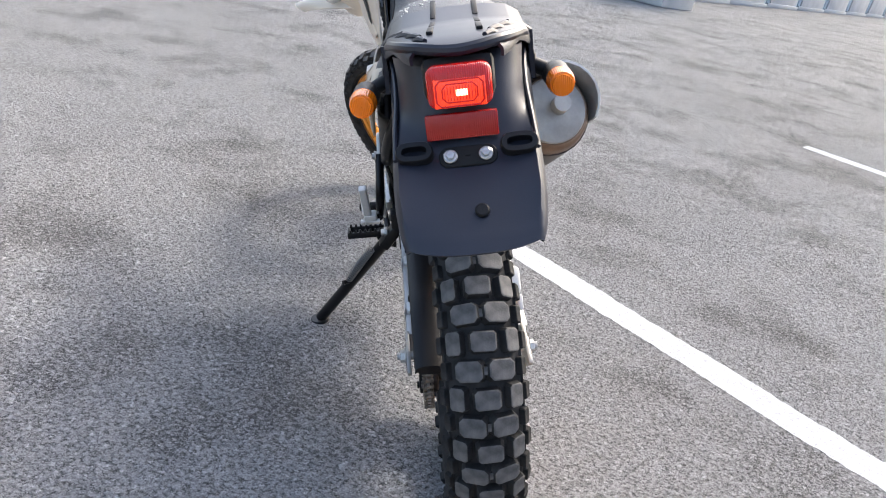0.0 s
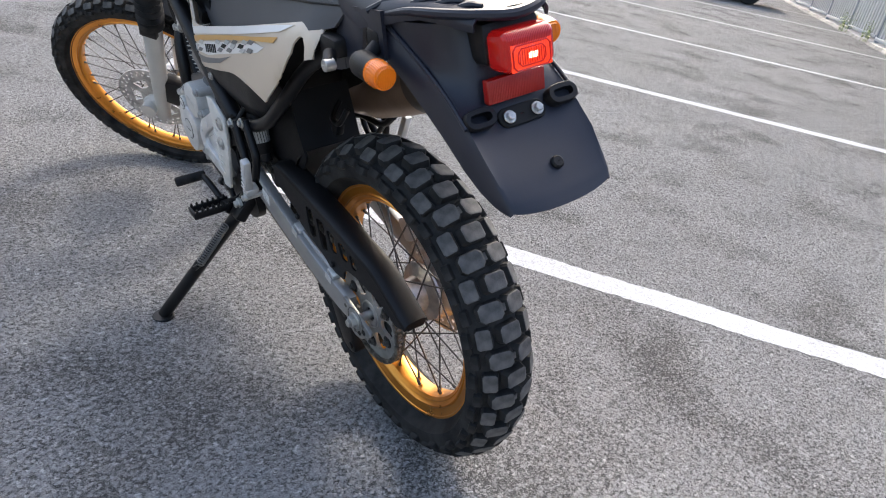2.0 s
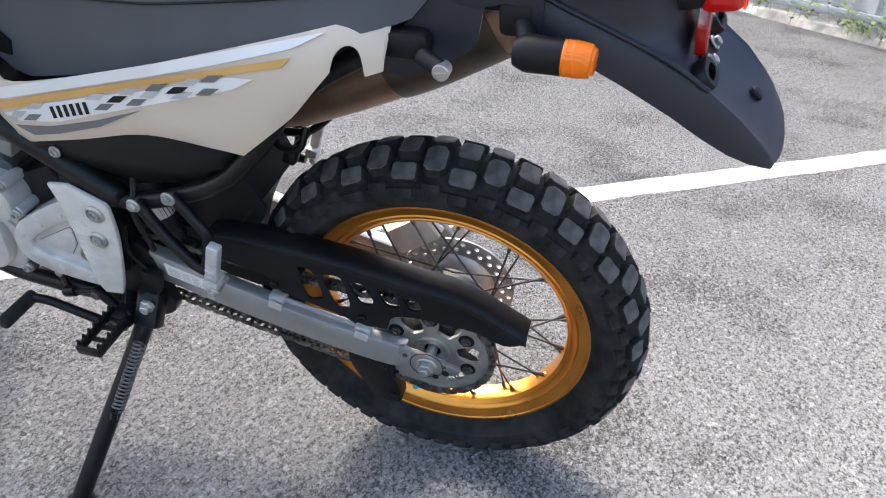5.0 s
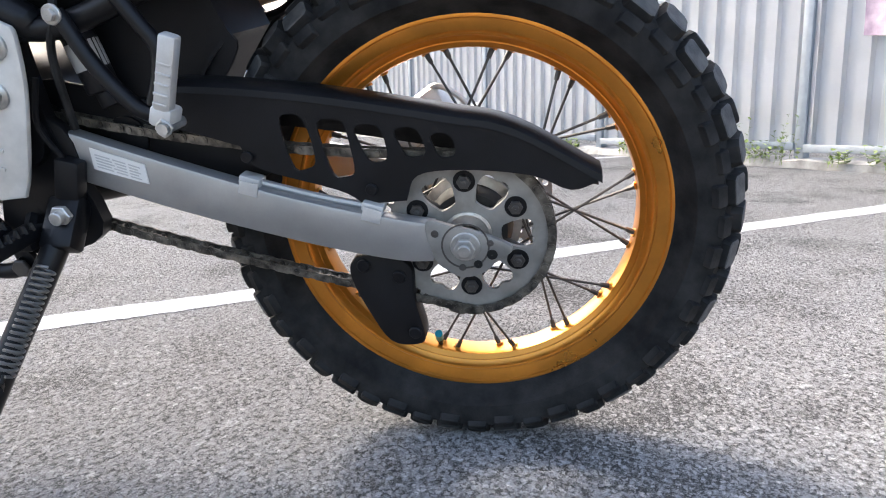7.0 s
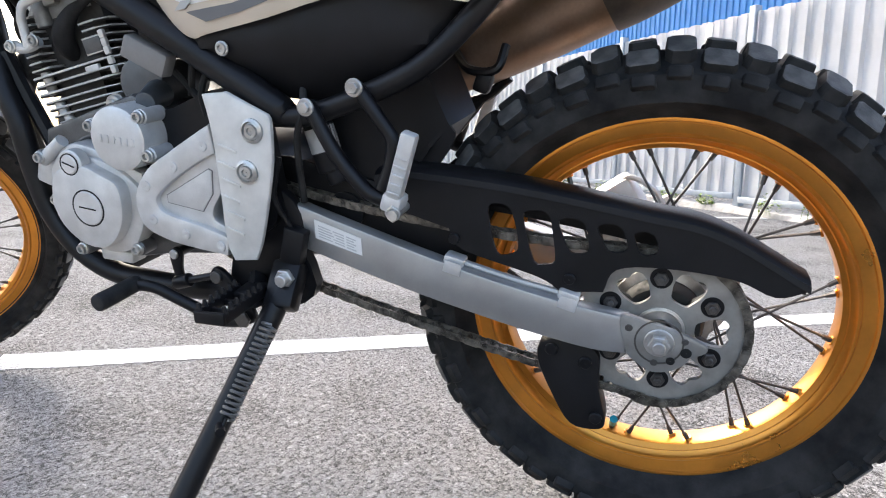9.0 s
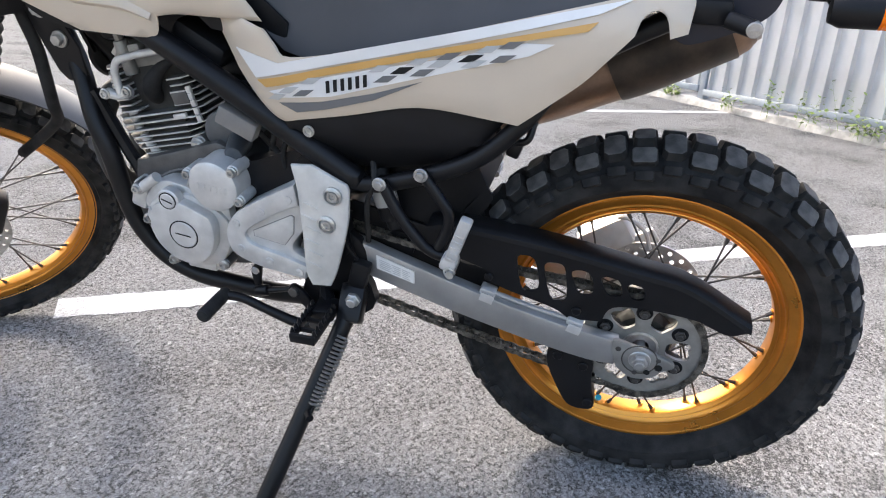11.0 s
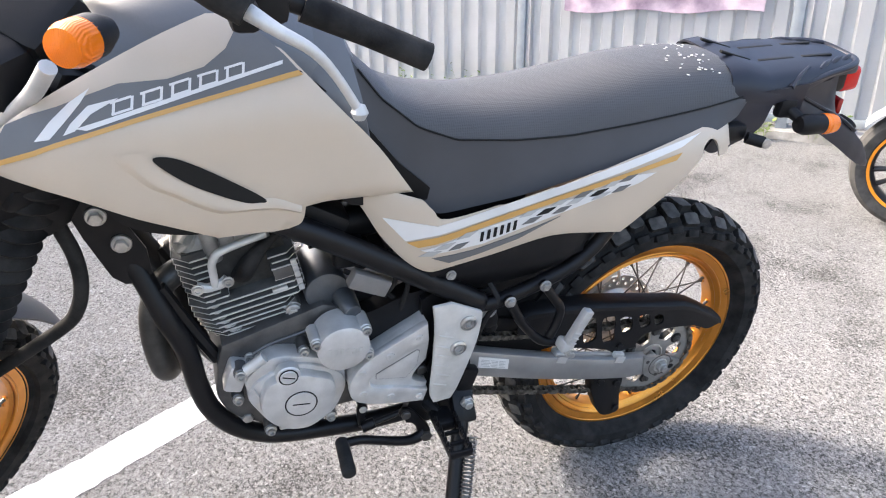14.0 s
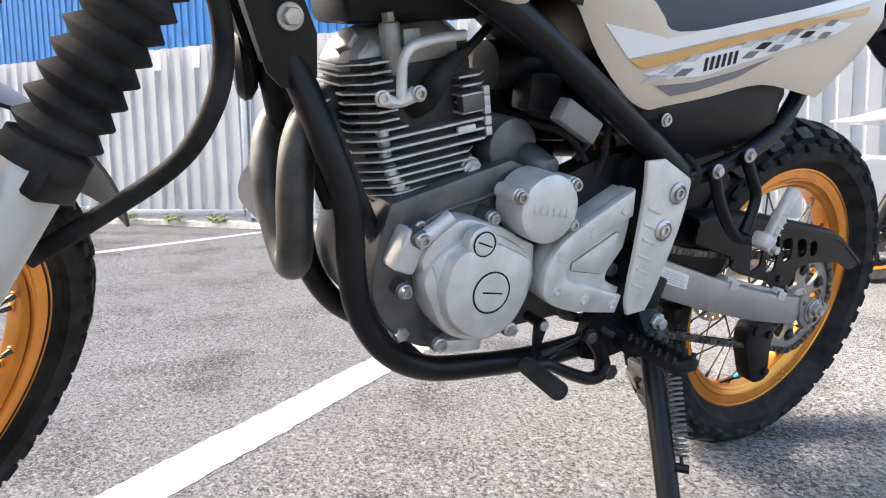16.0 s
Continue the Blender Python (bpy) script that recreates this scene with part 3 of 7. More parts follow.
# chain guard: slotted side with a top that curls over the chain
g_out = spline([(0.345, 0.505, 'c'), (0.304, 0.511), (0.17, 0.498), (0.023, 0.473), (-0.055, 0.456, 'c'), (-0.149, 0.405, 'c'), (-0.147, 0.399, 'c'), (-0.116, 0.389), (-0.073, 0.406), (0.001, 0.413), (0.052, 0.407), (0.066, 0.378, 'c'), (0.115, 0.374, 'c'), (0.144, 0.391), (0.235, 0.418), (0.252, 0.444, 'c'), (0.345, 0.472, 'c')], 4, True)
slots = [spline(q, 3, True) for q in (
    [(0.202, 0.474), (0.190, 0.479), (0.177, 0.474), (0.169, 0.450), (0.167, 0.424), (0.178, 0.416), (0.192, 0.417), (0.200, 0.447)],
    [(0.160, 0.468), (0.146, 0.473), (0.131, 0.468), (0.125, 0.440), (0.123, 0.412), (0.135, 0.407), (0.147, 0.409), (0.157, 0.443)],
    [(0.119, 0.461), (0.105, 0.466), (0.091, 0.461), (0.085, 0.442), (0.085, 0.427), (0.096, 0.423), (0.106, 0.426), (0.114, 0.443)],
    [(0.075, 0.457), (0.063, 0.462), (0.050, 0.458), (0.043, 0.444), (0.042, 0.432), (0.052, 0.428), (0.063, 0.430), (0.070, 0.443)],
    [(0.035, 0.451), (0.025, 0.455), (0.014, 0.451), (0.009, 0.440), (0.010, 0.430), (0.019, 0.427), (0.027, 0.429), (0.032, 0.440)])]
guard = part("chain_guard", plate(g_out, -0.101, -0.097, slots), PLASTIC, bike, "black plastic chain guard with a row of slots")
top = [(0.345, 0.505), (0.304, 0.511), (0.17, 0.498), (0.023, 0.473), (-0.055, 0.456), (-0.149, 0.403)]
tl = spline(top, 5)
part("guard_top", loft([[(-0.103, p[0], p[1] - 0.006), (-0.1015, p[0], p[1] + 0.001), (-0.096, p[0], p[1] + 0.0055), (-0.086, p[0], p[1] + 0.0075), (-0.064, p[0], p[1] + 0.0075), (-0.056, p[0], p[1] + 0.004), (-0.053, p[0], p[1] - 0.004),
                         (-0.056, p[0], p[1] - 0.004), (-0.059, p[0], p[1] + 0.001), (-0.066, p[0], p[1] + 0.0035), (-0.086, p[0], p[1] + 0.0035), (-0.095, p[0], p[1] + 0.001), (-0.098, p[0], p[1] - 0.004)] for p in tl]), PLASTIC, guard)
part("guard_inner", plate([(p[0], p[1] + 0.002) for p in tl] + [(p[0], p[1] - 0.047) for p in tl[::-1][3:]], -0.058, -0.0545), PLASTIC, guard)
part("guard_tip", loft([[(x, -0.1485 + 0.003 * abs(x + 0.077) / 0.02, z) for x, z in ((-0.1015, 0.400), (-0.0985, 0.4085), (-0.090, 0.411), (-0.064, 0.411), (-0.0565, 0.4085), (-0.054, 0.400), (-0.062, 0.392), (-0.093, 0.392))],
                        [(x, -0.116, z) for x, z in ((-0.1005, 0.408), (-0.0985, 0.426), (-0.090, 0.430), (-0.064, 0.430), (-0.0565, 0.426), (-0.055, 0.408), (-0.062, 0.400), (-0.093, 0.398))]]), PLASTIC, guard)
for yy, zz in ((0.245, 0.432), (0.105, 0.392)):
    part("guard_bolt", disc((-0.101, yy, zz), 0.007, 0, -0.005, 12, 0.001), FRAME, guard)

# chain
front_c, front_r = (0.575, 0.465), 0.031
def chain_path():
    up0, up1 = (0.575, 0.503), (0.02, 0.4255)
    lo0, lo1 = (0.560, 0.374), (-0.01, 0.2315)
    pts = []
    n = 44
    for i in range(n):
        t = i / n
        pts.append((up0[0] + (up1[0] - up0[0]) * t, up0[1] + (up1[1] - up0[1]) * t - 0.017 * math.sin(math.pi * t)))
    m = 24
    for i in range(m):
        a = radians(80 - 195 * i / m)
        a = radians(80) - math.pi * 1.06 * i / m
        pts.append((RC.y - 0.0975 * abs(math.cos(a)) * (1 if math.cos(a) > 0 else -1), RC.z + 0.0975 * math.sin(a)))
    for i in range(n):
        t = i / n
        pts.append((lo1[0] + (lo0[0] - lo1[0]) * t, lo1[1] + (lo0[1] - lo1[1]) * t - 0.006 * math.sin(math.pi * t)))
    for i in range(8):
        a = radians(-95 + 190 * i / 8)
        pts.append((0.568 + 0.03 * math.cos(a), 0.4385 + 0.064 * math.sin(a)))
    return pts
def resample(pts, d):
    P = [np.array(p) for p in pts] + [np.array(pts[0])]
    out, acc = [P[0]], 0.0
    for a, b in zip(P, P[1:]):
        L = np.linalg.norm(b - a)
        while acc + L >= d:
            t = (d - acc) / L
            a = a + (b - a) * t
            out.append(a)
            L = np.linalg.norm(b - a)
            acc = 0.0
        acc += L
    return out
links = resample(chain_path(), 0.0127)
cb = bmesh.new()
for i, (a, b) in enumerate(zip(links, links[1:])):
    d = b - a
    ang = math.atan2(d[1], d[0])
    mid = (a + b) / 2
    wide = 0.0075 if i % 2 else 0.0055
    for s in (-1, 1):
        n8 = []
        for j in range(10):
            t = 2 * math.pi * j / 10
            ex = 0.0064 * (1 if math.cos(t) > 0 else -1) + 0.0052 * math.cos(t)
            n8.append((ex * math.cos(ang) - 0.0054 * math.sin(t) * math.sin(ang) + mid[0], ex * math.sin(ang) + 0.0054 * math.sin(t) * math.cos(ang) + mid[1]))
        q = plate(n8, -0.0805 + s * wide - 0.0007, -0.0805 + s * wide + 0.0007)
        cb = join(cb, q)
    cb = join(cb, rod((-0.0900, a[0], a[1]), (-0.0710, a[0], a[1]), 0.0034, seg=8))
CHAIN = mat("chain_steel", (0.055, 0.050, 0.044), 0.38, 0.6, var=0.35, scale=70, col2=(0.17, 0.155, 0.13))
part("chain", cb, CHAIN, bike, "oily steel drive chain")
part("front_sprocket", disc((-0.0805, *front_c), front_r - 0.003, -0.003, 0.003, 24), STEEL, bike)
blk = spline([(0.139, 0.300), (0.11, 0.309), (0.07, 0.295), (0.066, 0.25), (0.056, 0.20), (0.066, 0.186), (0.10, 0.19), (0.125, 0.232), (0.142, 0.275)], 4, True)
guide = part("chain_guide", plate(blk, -0.096, -0.066, bevel=0.003), PLASTIC, bike, "black plastic chain guide block")
for yy, zz in ((0.125, 0.295), (0.083, 0.281), (0.068, 0.205)):
    part("guide_bolt", disc((-0.096, yy, zz), 0.008, 0, -0.005, 14, 0.001), FRAME, guide)
part("valve_stem", join(rod((-0.004, 0.052, 0.133), (-0.03, 0.049, 0.158), 0.0035), rod((-0.02, 0.05, 0.148), (-0.032, 0.0488, 0.160), 0.0045)), PLASTIC, rear)
part("valve_cap", rod((-0.032, 0.049, 0.158), (-0.046, 0.0475, 0.173), 0.0052, seg=10), mat("teal_anodised", (0.02, 0.30, 0.38), 0.35, 0.6, var=0.05), rear, "teal metal valve cap")

# right-hand brake caliper and its carrier above the rear disc
part("muffler_bracket", join(tube([(0.118, 0.385, 0.552), (0.122, 0.345, 0.562), (0.124, 0.270, 0.568), (0.126, 0.225, 0.600)], 0.0075, 10), tube([(0.122, 0.352, 0.560), (0.124, 0.338, 0.532), (0.125, 0.314, 0.518), (0.125, 0.290, 0.540), (0.124, 0.266, 0.568)], 0.0065, 10)), FRAME, bike)
cal = part("rear_caliper", join(bx((0.085, 0.075, 0.43), (0.05, 0.09, 0.055), 0.01, (-35, 0, 0)), bx((0.1, 0.04, 0.40), (0.012, 0.12, 0.03), 0.004, (-35, 0, 0))), ALU, bike, "silver rear brake caliper")
part("caliper_bail", tube([(0.07, 0.07, 0.455), (0.07, 0.05, 0.475), (0.07, 0.015, 0.455), (0.07, 0.0, 0.42)], 0.004, 8), ALU, cal)

# ---- frame ----
L1 = [(-0.03, 1.06, 0.86), (-0.075, 0.92, 0.835), (-0.112, 0.76, 0.772), (-0.122, 0.61, 0.688), (-0.128, 0.462, 0.597), (-0.126, 0.448, 0.585)]
frame_ob = part("frame", join(tube(L1, 0.0185, 14), mirrored(tube(L1, 0.0185, 14))), FRAME, bike, "black painted tubular steel frame")
rear_rail = [(-0.128, 0.46, 0.580), (-0.128, 0.40, 0.585), (-0.128, 0.278, 0.632), (-0.118, 0.21, 0.69), (-0.09, 0.13, 0.78), (-0.08, -0.06, 0.88)]
dt = [(-0.02, 1.05, 0.84), (-0.032, 0.985, 0.735), (-0.050, 0.956, 0.675), (-0.075, 0.932, 0.610), (-0.084, 0.911, 0.553), (-0.085, 0.902, 0.477), (-0.085, 0.886, 0.418), (-0.085, 0.848, 0.366), (-0.085, 0.792, 0.335), (-0.088, 0.72, 0.327), (-0.092, 0.626, 0.325), (-0.097, 0.53, 0.337), (-0.10, 0.47, 0.36)]
for f in (lambda b: b, mirrored):
    part("seat_rail", f(tube(rear_rail, 0.013, 12)), FRAME, frame_ob)
    part("down_tube", f(tube(dt, 0.0165, 14)), FRAME, frame_ob)
    part("engine_stay", f(tube([(-0.058, 0.935, 0.655), (-0.062, 0.90, 0.575), (-0.066, 0.868, 0.51)], 0.011, 8)), FRAME, frame_ob)
    part("gusset", f(join(plate([(1.065, 0.875), (1.032, 0.800), (1.018, 0.750), (0.993, 0.682), (0.978, 0.668), (0.960, 0.666), (0.940, 0.680), (0.942, 0.723), (0.957, 0.755), (0.985, 0.820), (1.005, 0.870)], -0.058, -0.052, bevel=0.0015), plate([(1.060, 0.875), (1.030, 0.800), (1.014, 0.752), (0.990, 0.690), (0.984, 0.692), (1.006, 0.755), (1.020, 0.800), (1.050, 0.875)], -0.054, -0.020))), FRAME, frame_ob)
    part("pivot_plate", f(plate(spline([(0.545, 0.60), (0.485, 0.60), (0.474, 0.54), (0.462, 0.45), (0.43, 0.36), (0.47, 0.325), (0.56, 0.325), (0.55, 0.40), (0.53, 0.50)], 3, True), -0.118, -0.100)), FRAME, frame_ob)
for c in ((-0.058, 0.972, 0.737), (-0.058, 0.996, 0.783), (-0.060, 0.864, 0.509), (-0.078, 0.833, 0.388)):
    part("frame_bolt", join(disc(c, 0.014, 0, -0.005, 20, 0.001), disc((c[0] - 0.005, c[1], c[2]), 0.0095, 0, -0.009, 6, 0.001)), STEEL, frame_ob, "zinc-plated hex bolt")
part("steering_head", rod((0, 1.085, 0.80), (0, 0.985, 1.00), 0.032, seg=20), FRAME, frame_ob)
part("skid_mount", bx((0, 0.80, 0.335), (0.16, 0.03, 0.02), 0.004), FRAME, frame_ob)
# rear peg brackets
for s, f in ((-1, lambda b: b), (1, mirrored)):
    lp = f(join(tube([(-0.146, 0.401, 0.597), (-0.149, 0.373, 0.546), (-0.152, 0.341, 0.508), (-0.154, 0.322, 0.495), (-0.156, 0.298, 0.490)], 0.0088, 12), tube([(-0.146, 0.340, 0.618), (-0.148, 0.314, 0.583), (-0.150, 0.2985, 0.559), (-0.152, 0.302, 0.530), (-0.154, 0.313, 0.503)], 0.0082, 12)))
    br = part("peg_bracket", lp, FRAME, bike)
    for yy, zz in ((0.401, 0.595), (0.339, 0.617)):
        part("bracket_bolt", f(join(disc((-0.152, yy, zz), 0.0105, 0, -0.004, 16, 0.001), disc((-0.156, yy, zz), 0.0068, 0, -0.005, 6, 0.0008))), STEEL, br)
    pp = part("passenger_peg", f(join(bx((-0.182, 0.2765, 0.538), (0.016, 0.018, 0.078), 0.0035, (19, -4, 0)), bx((-0.174, 0.291, 0.496), (0.028, 0.024, 0.022), 0.005, (19, 0, 0)), *[bx((-0.1902, 0.2765 - 0.0032 * k, 0.538 + 0.0095 * k), (0.002, 0.015, 0.003), 0.0008, (19, -4, 0)) for k in range(-3, 4)])), ALU, bike, "folded bare aluminium passenger footpeg")
    part("peg_pin", f(rod((-0.155, 0.286, 0.486), (-0.196, 0.286, 0.486), 0.006, seg=10)), STEEL, pp)
    part("peg_spring", f(tube([(-0.187 - 0.002 * (i % 2), 0.288 + 0.008 * math.cos(i * 1.57), 0.486 + 0.008 * math.sin(i * 1.57)) for i in range(14)], 0.0018, 6, 2)), STEEL, pp)

# ---- rider's peg plate, peg, shift lever, side stand ----
pl = spline([(0.538, 0.609, 'c'), (0.505, 0.612, 'c'), (0.452, 0.586, 'c'), (0.449, 0.575), (0.453, 0.528), (0.466, 0.475), (0.481, 0.426), (0.492, 0.402, 'c'), (0.524, 0.399, 'c'), (0.532, 0.425), (0.531, 0.496), (0.532, 0.566)], 4, True)
FOOTPL = mat("brushed_aluminium", (0.55, 0.535, 0.50), 0.50, 0.22, var=0.10, scale=30, bump=0.12, bscale=160)
fp = part("heel_plate", plate(pl, -0.154, -0.146, bevel=0.0025), FOOTPL, bike, "silver brushed aluminium heel guard plate")
for yy, zz in ((0.474, 0.567), (0.488, 0.517)):
    # recess shade painted as a thin black disc under the bolt
    part("bolt_recess", disc((-0.154, yy, zz), 0.0135, 0, -0.0012, 24, 0.0003), FRAME, fp)
    part("plate_bolt", join(lathe([(0.0148, 0.001), (0.0148, -0.003), (0.0115, -0.005), (0.0105, -0.002), (0.0105, 0.001)], (-0.154, yy, zz), 24), bolt((-0.154, yy, zz), 0.0085, 0.006)), STEEL, fp)
for k in range(6):
    z = 0.43 + 0.021 * k
    part("grip_rib", bx((-0.1548, 0.516 - 0.004 * (k % 2), z + 0.01), (0.0022, 0.026, 0.004), 0.0008, (20, 0, 0)), FOOTPL, fp)
peg = part("footpeg", join(bx((-0.222, 0.464, 0.368), (0.09, 0.006, 0.016), 0.002), bx((-0.222, 0.500, 0.368), (0.09, 0.006, 0.016), 0.002), bx((-0.266, 0.482, 0.368), (0.006, 0.042, 0.016), 0.002), bx((-0.240, 0.482, 0.365), (0.005, 0.036, 0.008), 0.001), bx((-0.215, 0.482, 0.365), (0.005, 0.036, 0.008), 0.001), bx((-0.175, 0.482, 0.360), (0.045, 0.038, 0.022), 0.006)), FRAME, bike, "black steel toothed footpeg")
for i in range(7):
    for yy in (0.464, 0.500):
        part("tooth", rod((-0.186 - 0.0125 * i, yy, 0.374), (-0.186 - 0.0125 * i, yy, 0.383), 0.0045, 0.002, seg=6), FRAME, peg)
part("peg_hanger", join(tube([(-0.11, 0.50, 0.40), (-0.13, 0.50, 0.37), (-0.16, 0.485, 0.36)], 0.013, 10), bx((-0.125, 0.49, 0.365), (0.03, 0.05, 0.04), 0.008)), FRAME, peg)
peg.matrix_basis = pose(0.022, 0.022, -0.006)
shaft = part("shift_lever", join(tube([(-0.138, 0.531, 0.313), (-0.141, 0.548, 0.306), (-0.144, 0.573, 0.309), (-0.150, 0.622, 0.332), (-0.155, 0.655, 0.349), (-0.158, 0.685, 0.353)], 0.0085, 12, radii=[0.011, 0.010, 0.009, 0.008, 0.008, 0.0085]), plate(spline([(0.518, 0.308), (0.528, 0.300), (0.541, 0.306), (0.548, 0.330), (0.566, 0.352), (0.580, 0.366), (0.572, 0.379), (0.556, 0.372), (0.536, 0.345), (0.522, 0.325)], 4, True), -0.137, -0.127, bevel=0.003)), FRAME, bike, "black shift lever with rubber tip")
part("rubber_tip", rod((-0.150, 0.688, 0.353), (-0.224, 0.691, 0.352), 0.0115, 0.0120, seg=18, bevel=0.004), RUBBER, shaft)
part("pivot_bolt", disc((-0.145, 0.530, 0.312), 0.0115, 0, -0.006, 6, 0.001), SPOKE, shaft, "dark hex bolt")
part("joint_bolt", disc((-0.136, 0.5685, 0.3665), 0.0085, 0, -0.006, 14, 0.001), SPOKE, shaft)
part("link_rod", join(rod((-0.126, 0.569, 0.366), (-0.126, 0.640, 0.348), 0.0052, seg=10), rod((-0.126, 0.622, 0.353), (-0.126, 0.646, 0.346), 0.010, seg=12, bevel=0.002)), FRAME, shaft)
part("link_arm", join(plate(spline([(0.636, 0.338), (0.648, 0.342), (0.652, 0.366), (0.653, 0.388), (0.643, 0.397), (0.634, 0.388), (0.638, 0.364)], 4, True), -0.122, -0.114, bevel=0.002), rod((-0.06, 0.643, 0.388), (-0.124, 0.643, 0.388), 0.007, seg=14)), FRAME, shaft)
part("arm_bolt", disc((-0.122, 0.643, 0.388), 0.0068, 0, -0.005, 14, 0.001), STEEL, shaft)
sp0, sp1 = Vector((-0.140, 0.462, 0.365)), Vector((-0.354, 0.557, 0.086))
stand = part("side_stand", join(tube([tuple(sp0), tuple(sp0.lerp(sp1, 0.5)), tuple(sp1)], 0.0150, 14), bx(sp0, (0.028, 0.042, 0.065), 0.006, (0, 40, 0))), FRAME, bike, "black steel side stand, folded out on the asphalt")
part("stand_foot", join(disc((-0.357, 0.557, 0.081), 0.026, -0.005, 0.005, 20, 0.002, 'Z')), FRAME, stand)
part("stand_bolt", join(disc((-0.146, 0.457, 0.379), 0.013, 0, -0.008, 6, 0.001), disc((-0.15, 0.457, 0.379), 0.008, 0, -0.012, 12, 0.001)), STEEL, stand)
s0, s1 = Vector((-0.190, 0.460, 0.334)), Vector((-0.258, 0.492, 0.236))
d = (s1 - s0).normalized()
u = d.orthogonal().normalized()
v = d.cross(u)
turns = 18
SPRING = mat("spring_steel", (0.17, 0.165, 0.155), 0.45, 0.5, var=0.2)
part("stand_spring", tube([tuple(s0 + d * (s1 - s0).length * i / (turns * 8) + (u * math.cos(i * math.pi / 4) + v * math.sin(i * math.pi / 4)) * 0.0095) for i in range(turns * 8 + 1)], 0.0019, 6, 1), SPRING, stand, "steel coil spring")
part("spring_hook", join(rod(s1, s1 + d * 0.02, 0.0025, seg=8), rod((-0.246, 0.512, 0.222), (-0.274, 0.492, 0.226), 0.006, seg=12)), FRAME, stand)
part("switch", join(bx((-0.125, 0.452, 0.415), (0.02, 0.03, 0.05), 0.004, (15, 0, 0)), tube([(-0.125, 0.455, 0.44), (-0.13, 0.47, 0.48), (-0.125, 0.46, 0.53)], 0.0035, 8)), PLASTIC, bike)

# ---- rear shock, brackets behind the engine ----
shock = part("rear_shock", rod((-0.02, 0.36, 0.44), (-0.03, 0.47, 0.66), 0.018, seg=20), STEEL, bike)
pts = []
for i in range(8 * 8 + 1):
    t = i / 64
    c = Vector((-0.02, 0.365, 0.45)).lerp(Vector((-0.03, 0.455, 0.63)), t)
    a = i * math.pi / 4
    pts.append((c.x + 0.034 * math.cos(a), c.y + 0.032 * math.sin(a), c.z - 0.012 * math.sin(a)))
part("spring", tube(pts, 0.0065, 8, 1), FRAME, shock)
part("reservoir", join(rod((-0.092, 0.405, 0.508), (-0.092, 0.428, 0.595), 0.0185, seg=20, bevel=0.003), rod((-0.092, 0.398, 0.492), (-0.092, 0.404, 0.510), 0.013, seg=16, bevel=0.002)), PLASTIC, shock)
part("label_plate", tube([(-0.092, 0.4118, 0.533), (-0.092, 0.4195, 0.562)], 0.0188, 20, 1), SILVERF, shock)
part("inner_fender", panel(spline([(0.42, 0.66), (0.36, 0.675), (0.302, 0.668), (0.288, 0.630), (0.274, 0.598), (0.260, 0.566), (0.252, 0.546), (0.285, 0.50), (0.33, 0.46), (0.42, 0.46)], 3, True), lambda y, z: -0.066, 0.005), PLASTIC, bike)
hug = [[(x, 0.362 * math.cos(a), 0.325 + 0.362 * math.sin(a) - 2.0 * x * x) for x in (-0.072, -0.04, 0, 0.04, 0.072)] for a in (radians(8 + 5 * i) for i in range(7))] + [[(x, y, z) for x in (-0.064, -0.035, 0, 0.035, 0.064)] for y, z in ((0.264, 0.562), (0.278, 0.598), (0.306, 0.668))]
bm = loft(hug, cap=False, closed=False)
bmesh.ops.solidify(bm, geom=list(bm.faces), thickness=0.004)
part("mud_guard", bm, PLASTIC, bike)

# ---- engine ----
AX = Vector((0, 0.215, 0.977)).normalized()          # cylinder axis, leaning ahead
CB, FW = Vector((0.0, 0.780, 0.549)), Vector((0, 0.977, -0.215))
def eng(x, f, h):
    """A place on the cylinder: x across, f metres ahead of its axis, h metres up along it."""
    return CB + Vector((x, 0, 0)) + FW * f + AX * h
crank = plate(spline([(0.872, 0.50), (0.86, 0.55, 'c'), (0.70, 0.60, 'c'), (0.60, 0.56), (0.52, 0.52), (0.51, 0.42), (0.56, 0.385), (0.68, 0.372), (0.78, 0.360), (0.845, 0.39), (0.875, 0.44)], 4, True), -0.088, 0.10, bevel=0.006)
engine = part("engine", crank, CASE, bike, "silver air-cooled single-cylinder engine with finned cylinder")
def edged(ob):
    """Black fin faces, bare metal at the rims."""
    ob.data.materials.append(FINF)
    for p in ob.data.polygons:
        p.material_index = 1 if abs(p.normal.dot(AX)) > 0.9 else 0


def fin_outline(w, fr, bk, nose):
    """Half-octagon fin: w half as wide, fr ahead and bk behind the axis, its front corners cut back by nose."""
    return [(-w + 0.024, fr), (w - 0.024, fr), (w, fr - nose), (w, -bk + 0.016), (w - 0.016, -bk), (-w + 0.016, -bk), (-w, -bk + 0.016), (-w, fr - nose)]
def fin(o, h, thick=0.0030):
    edged(part("fin", loft([[eng(x + (0.0012 if x < 0 else -0.0012) * q, f - (0.0012 if f > 0 else -0.0012) * q, h + dh) for x, f in o] for dh, q in ((0, 1), (0.0007, 0), (thick - 0.0007, 0), (thick, 1))]), ALU, engine))
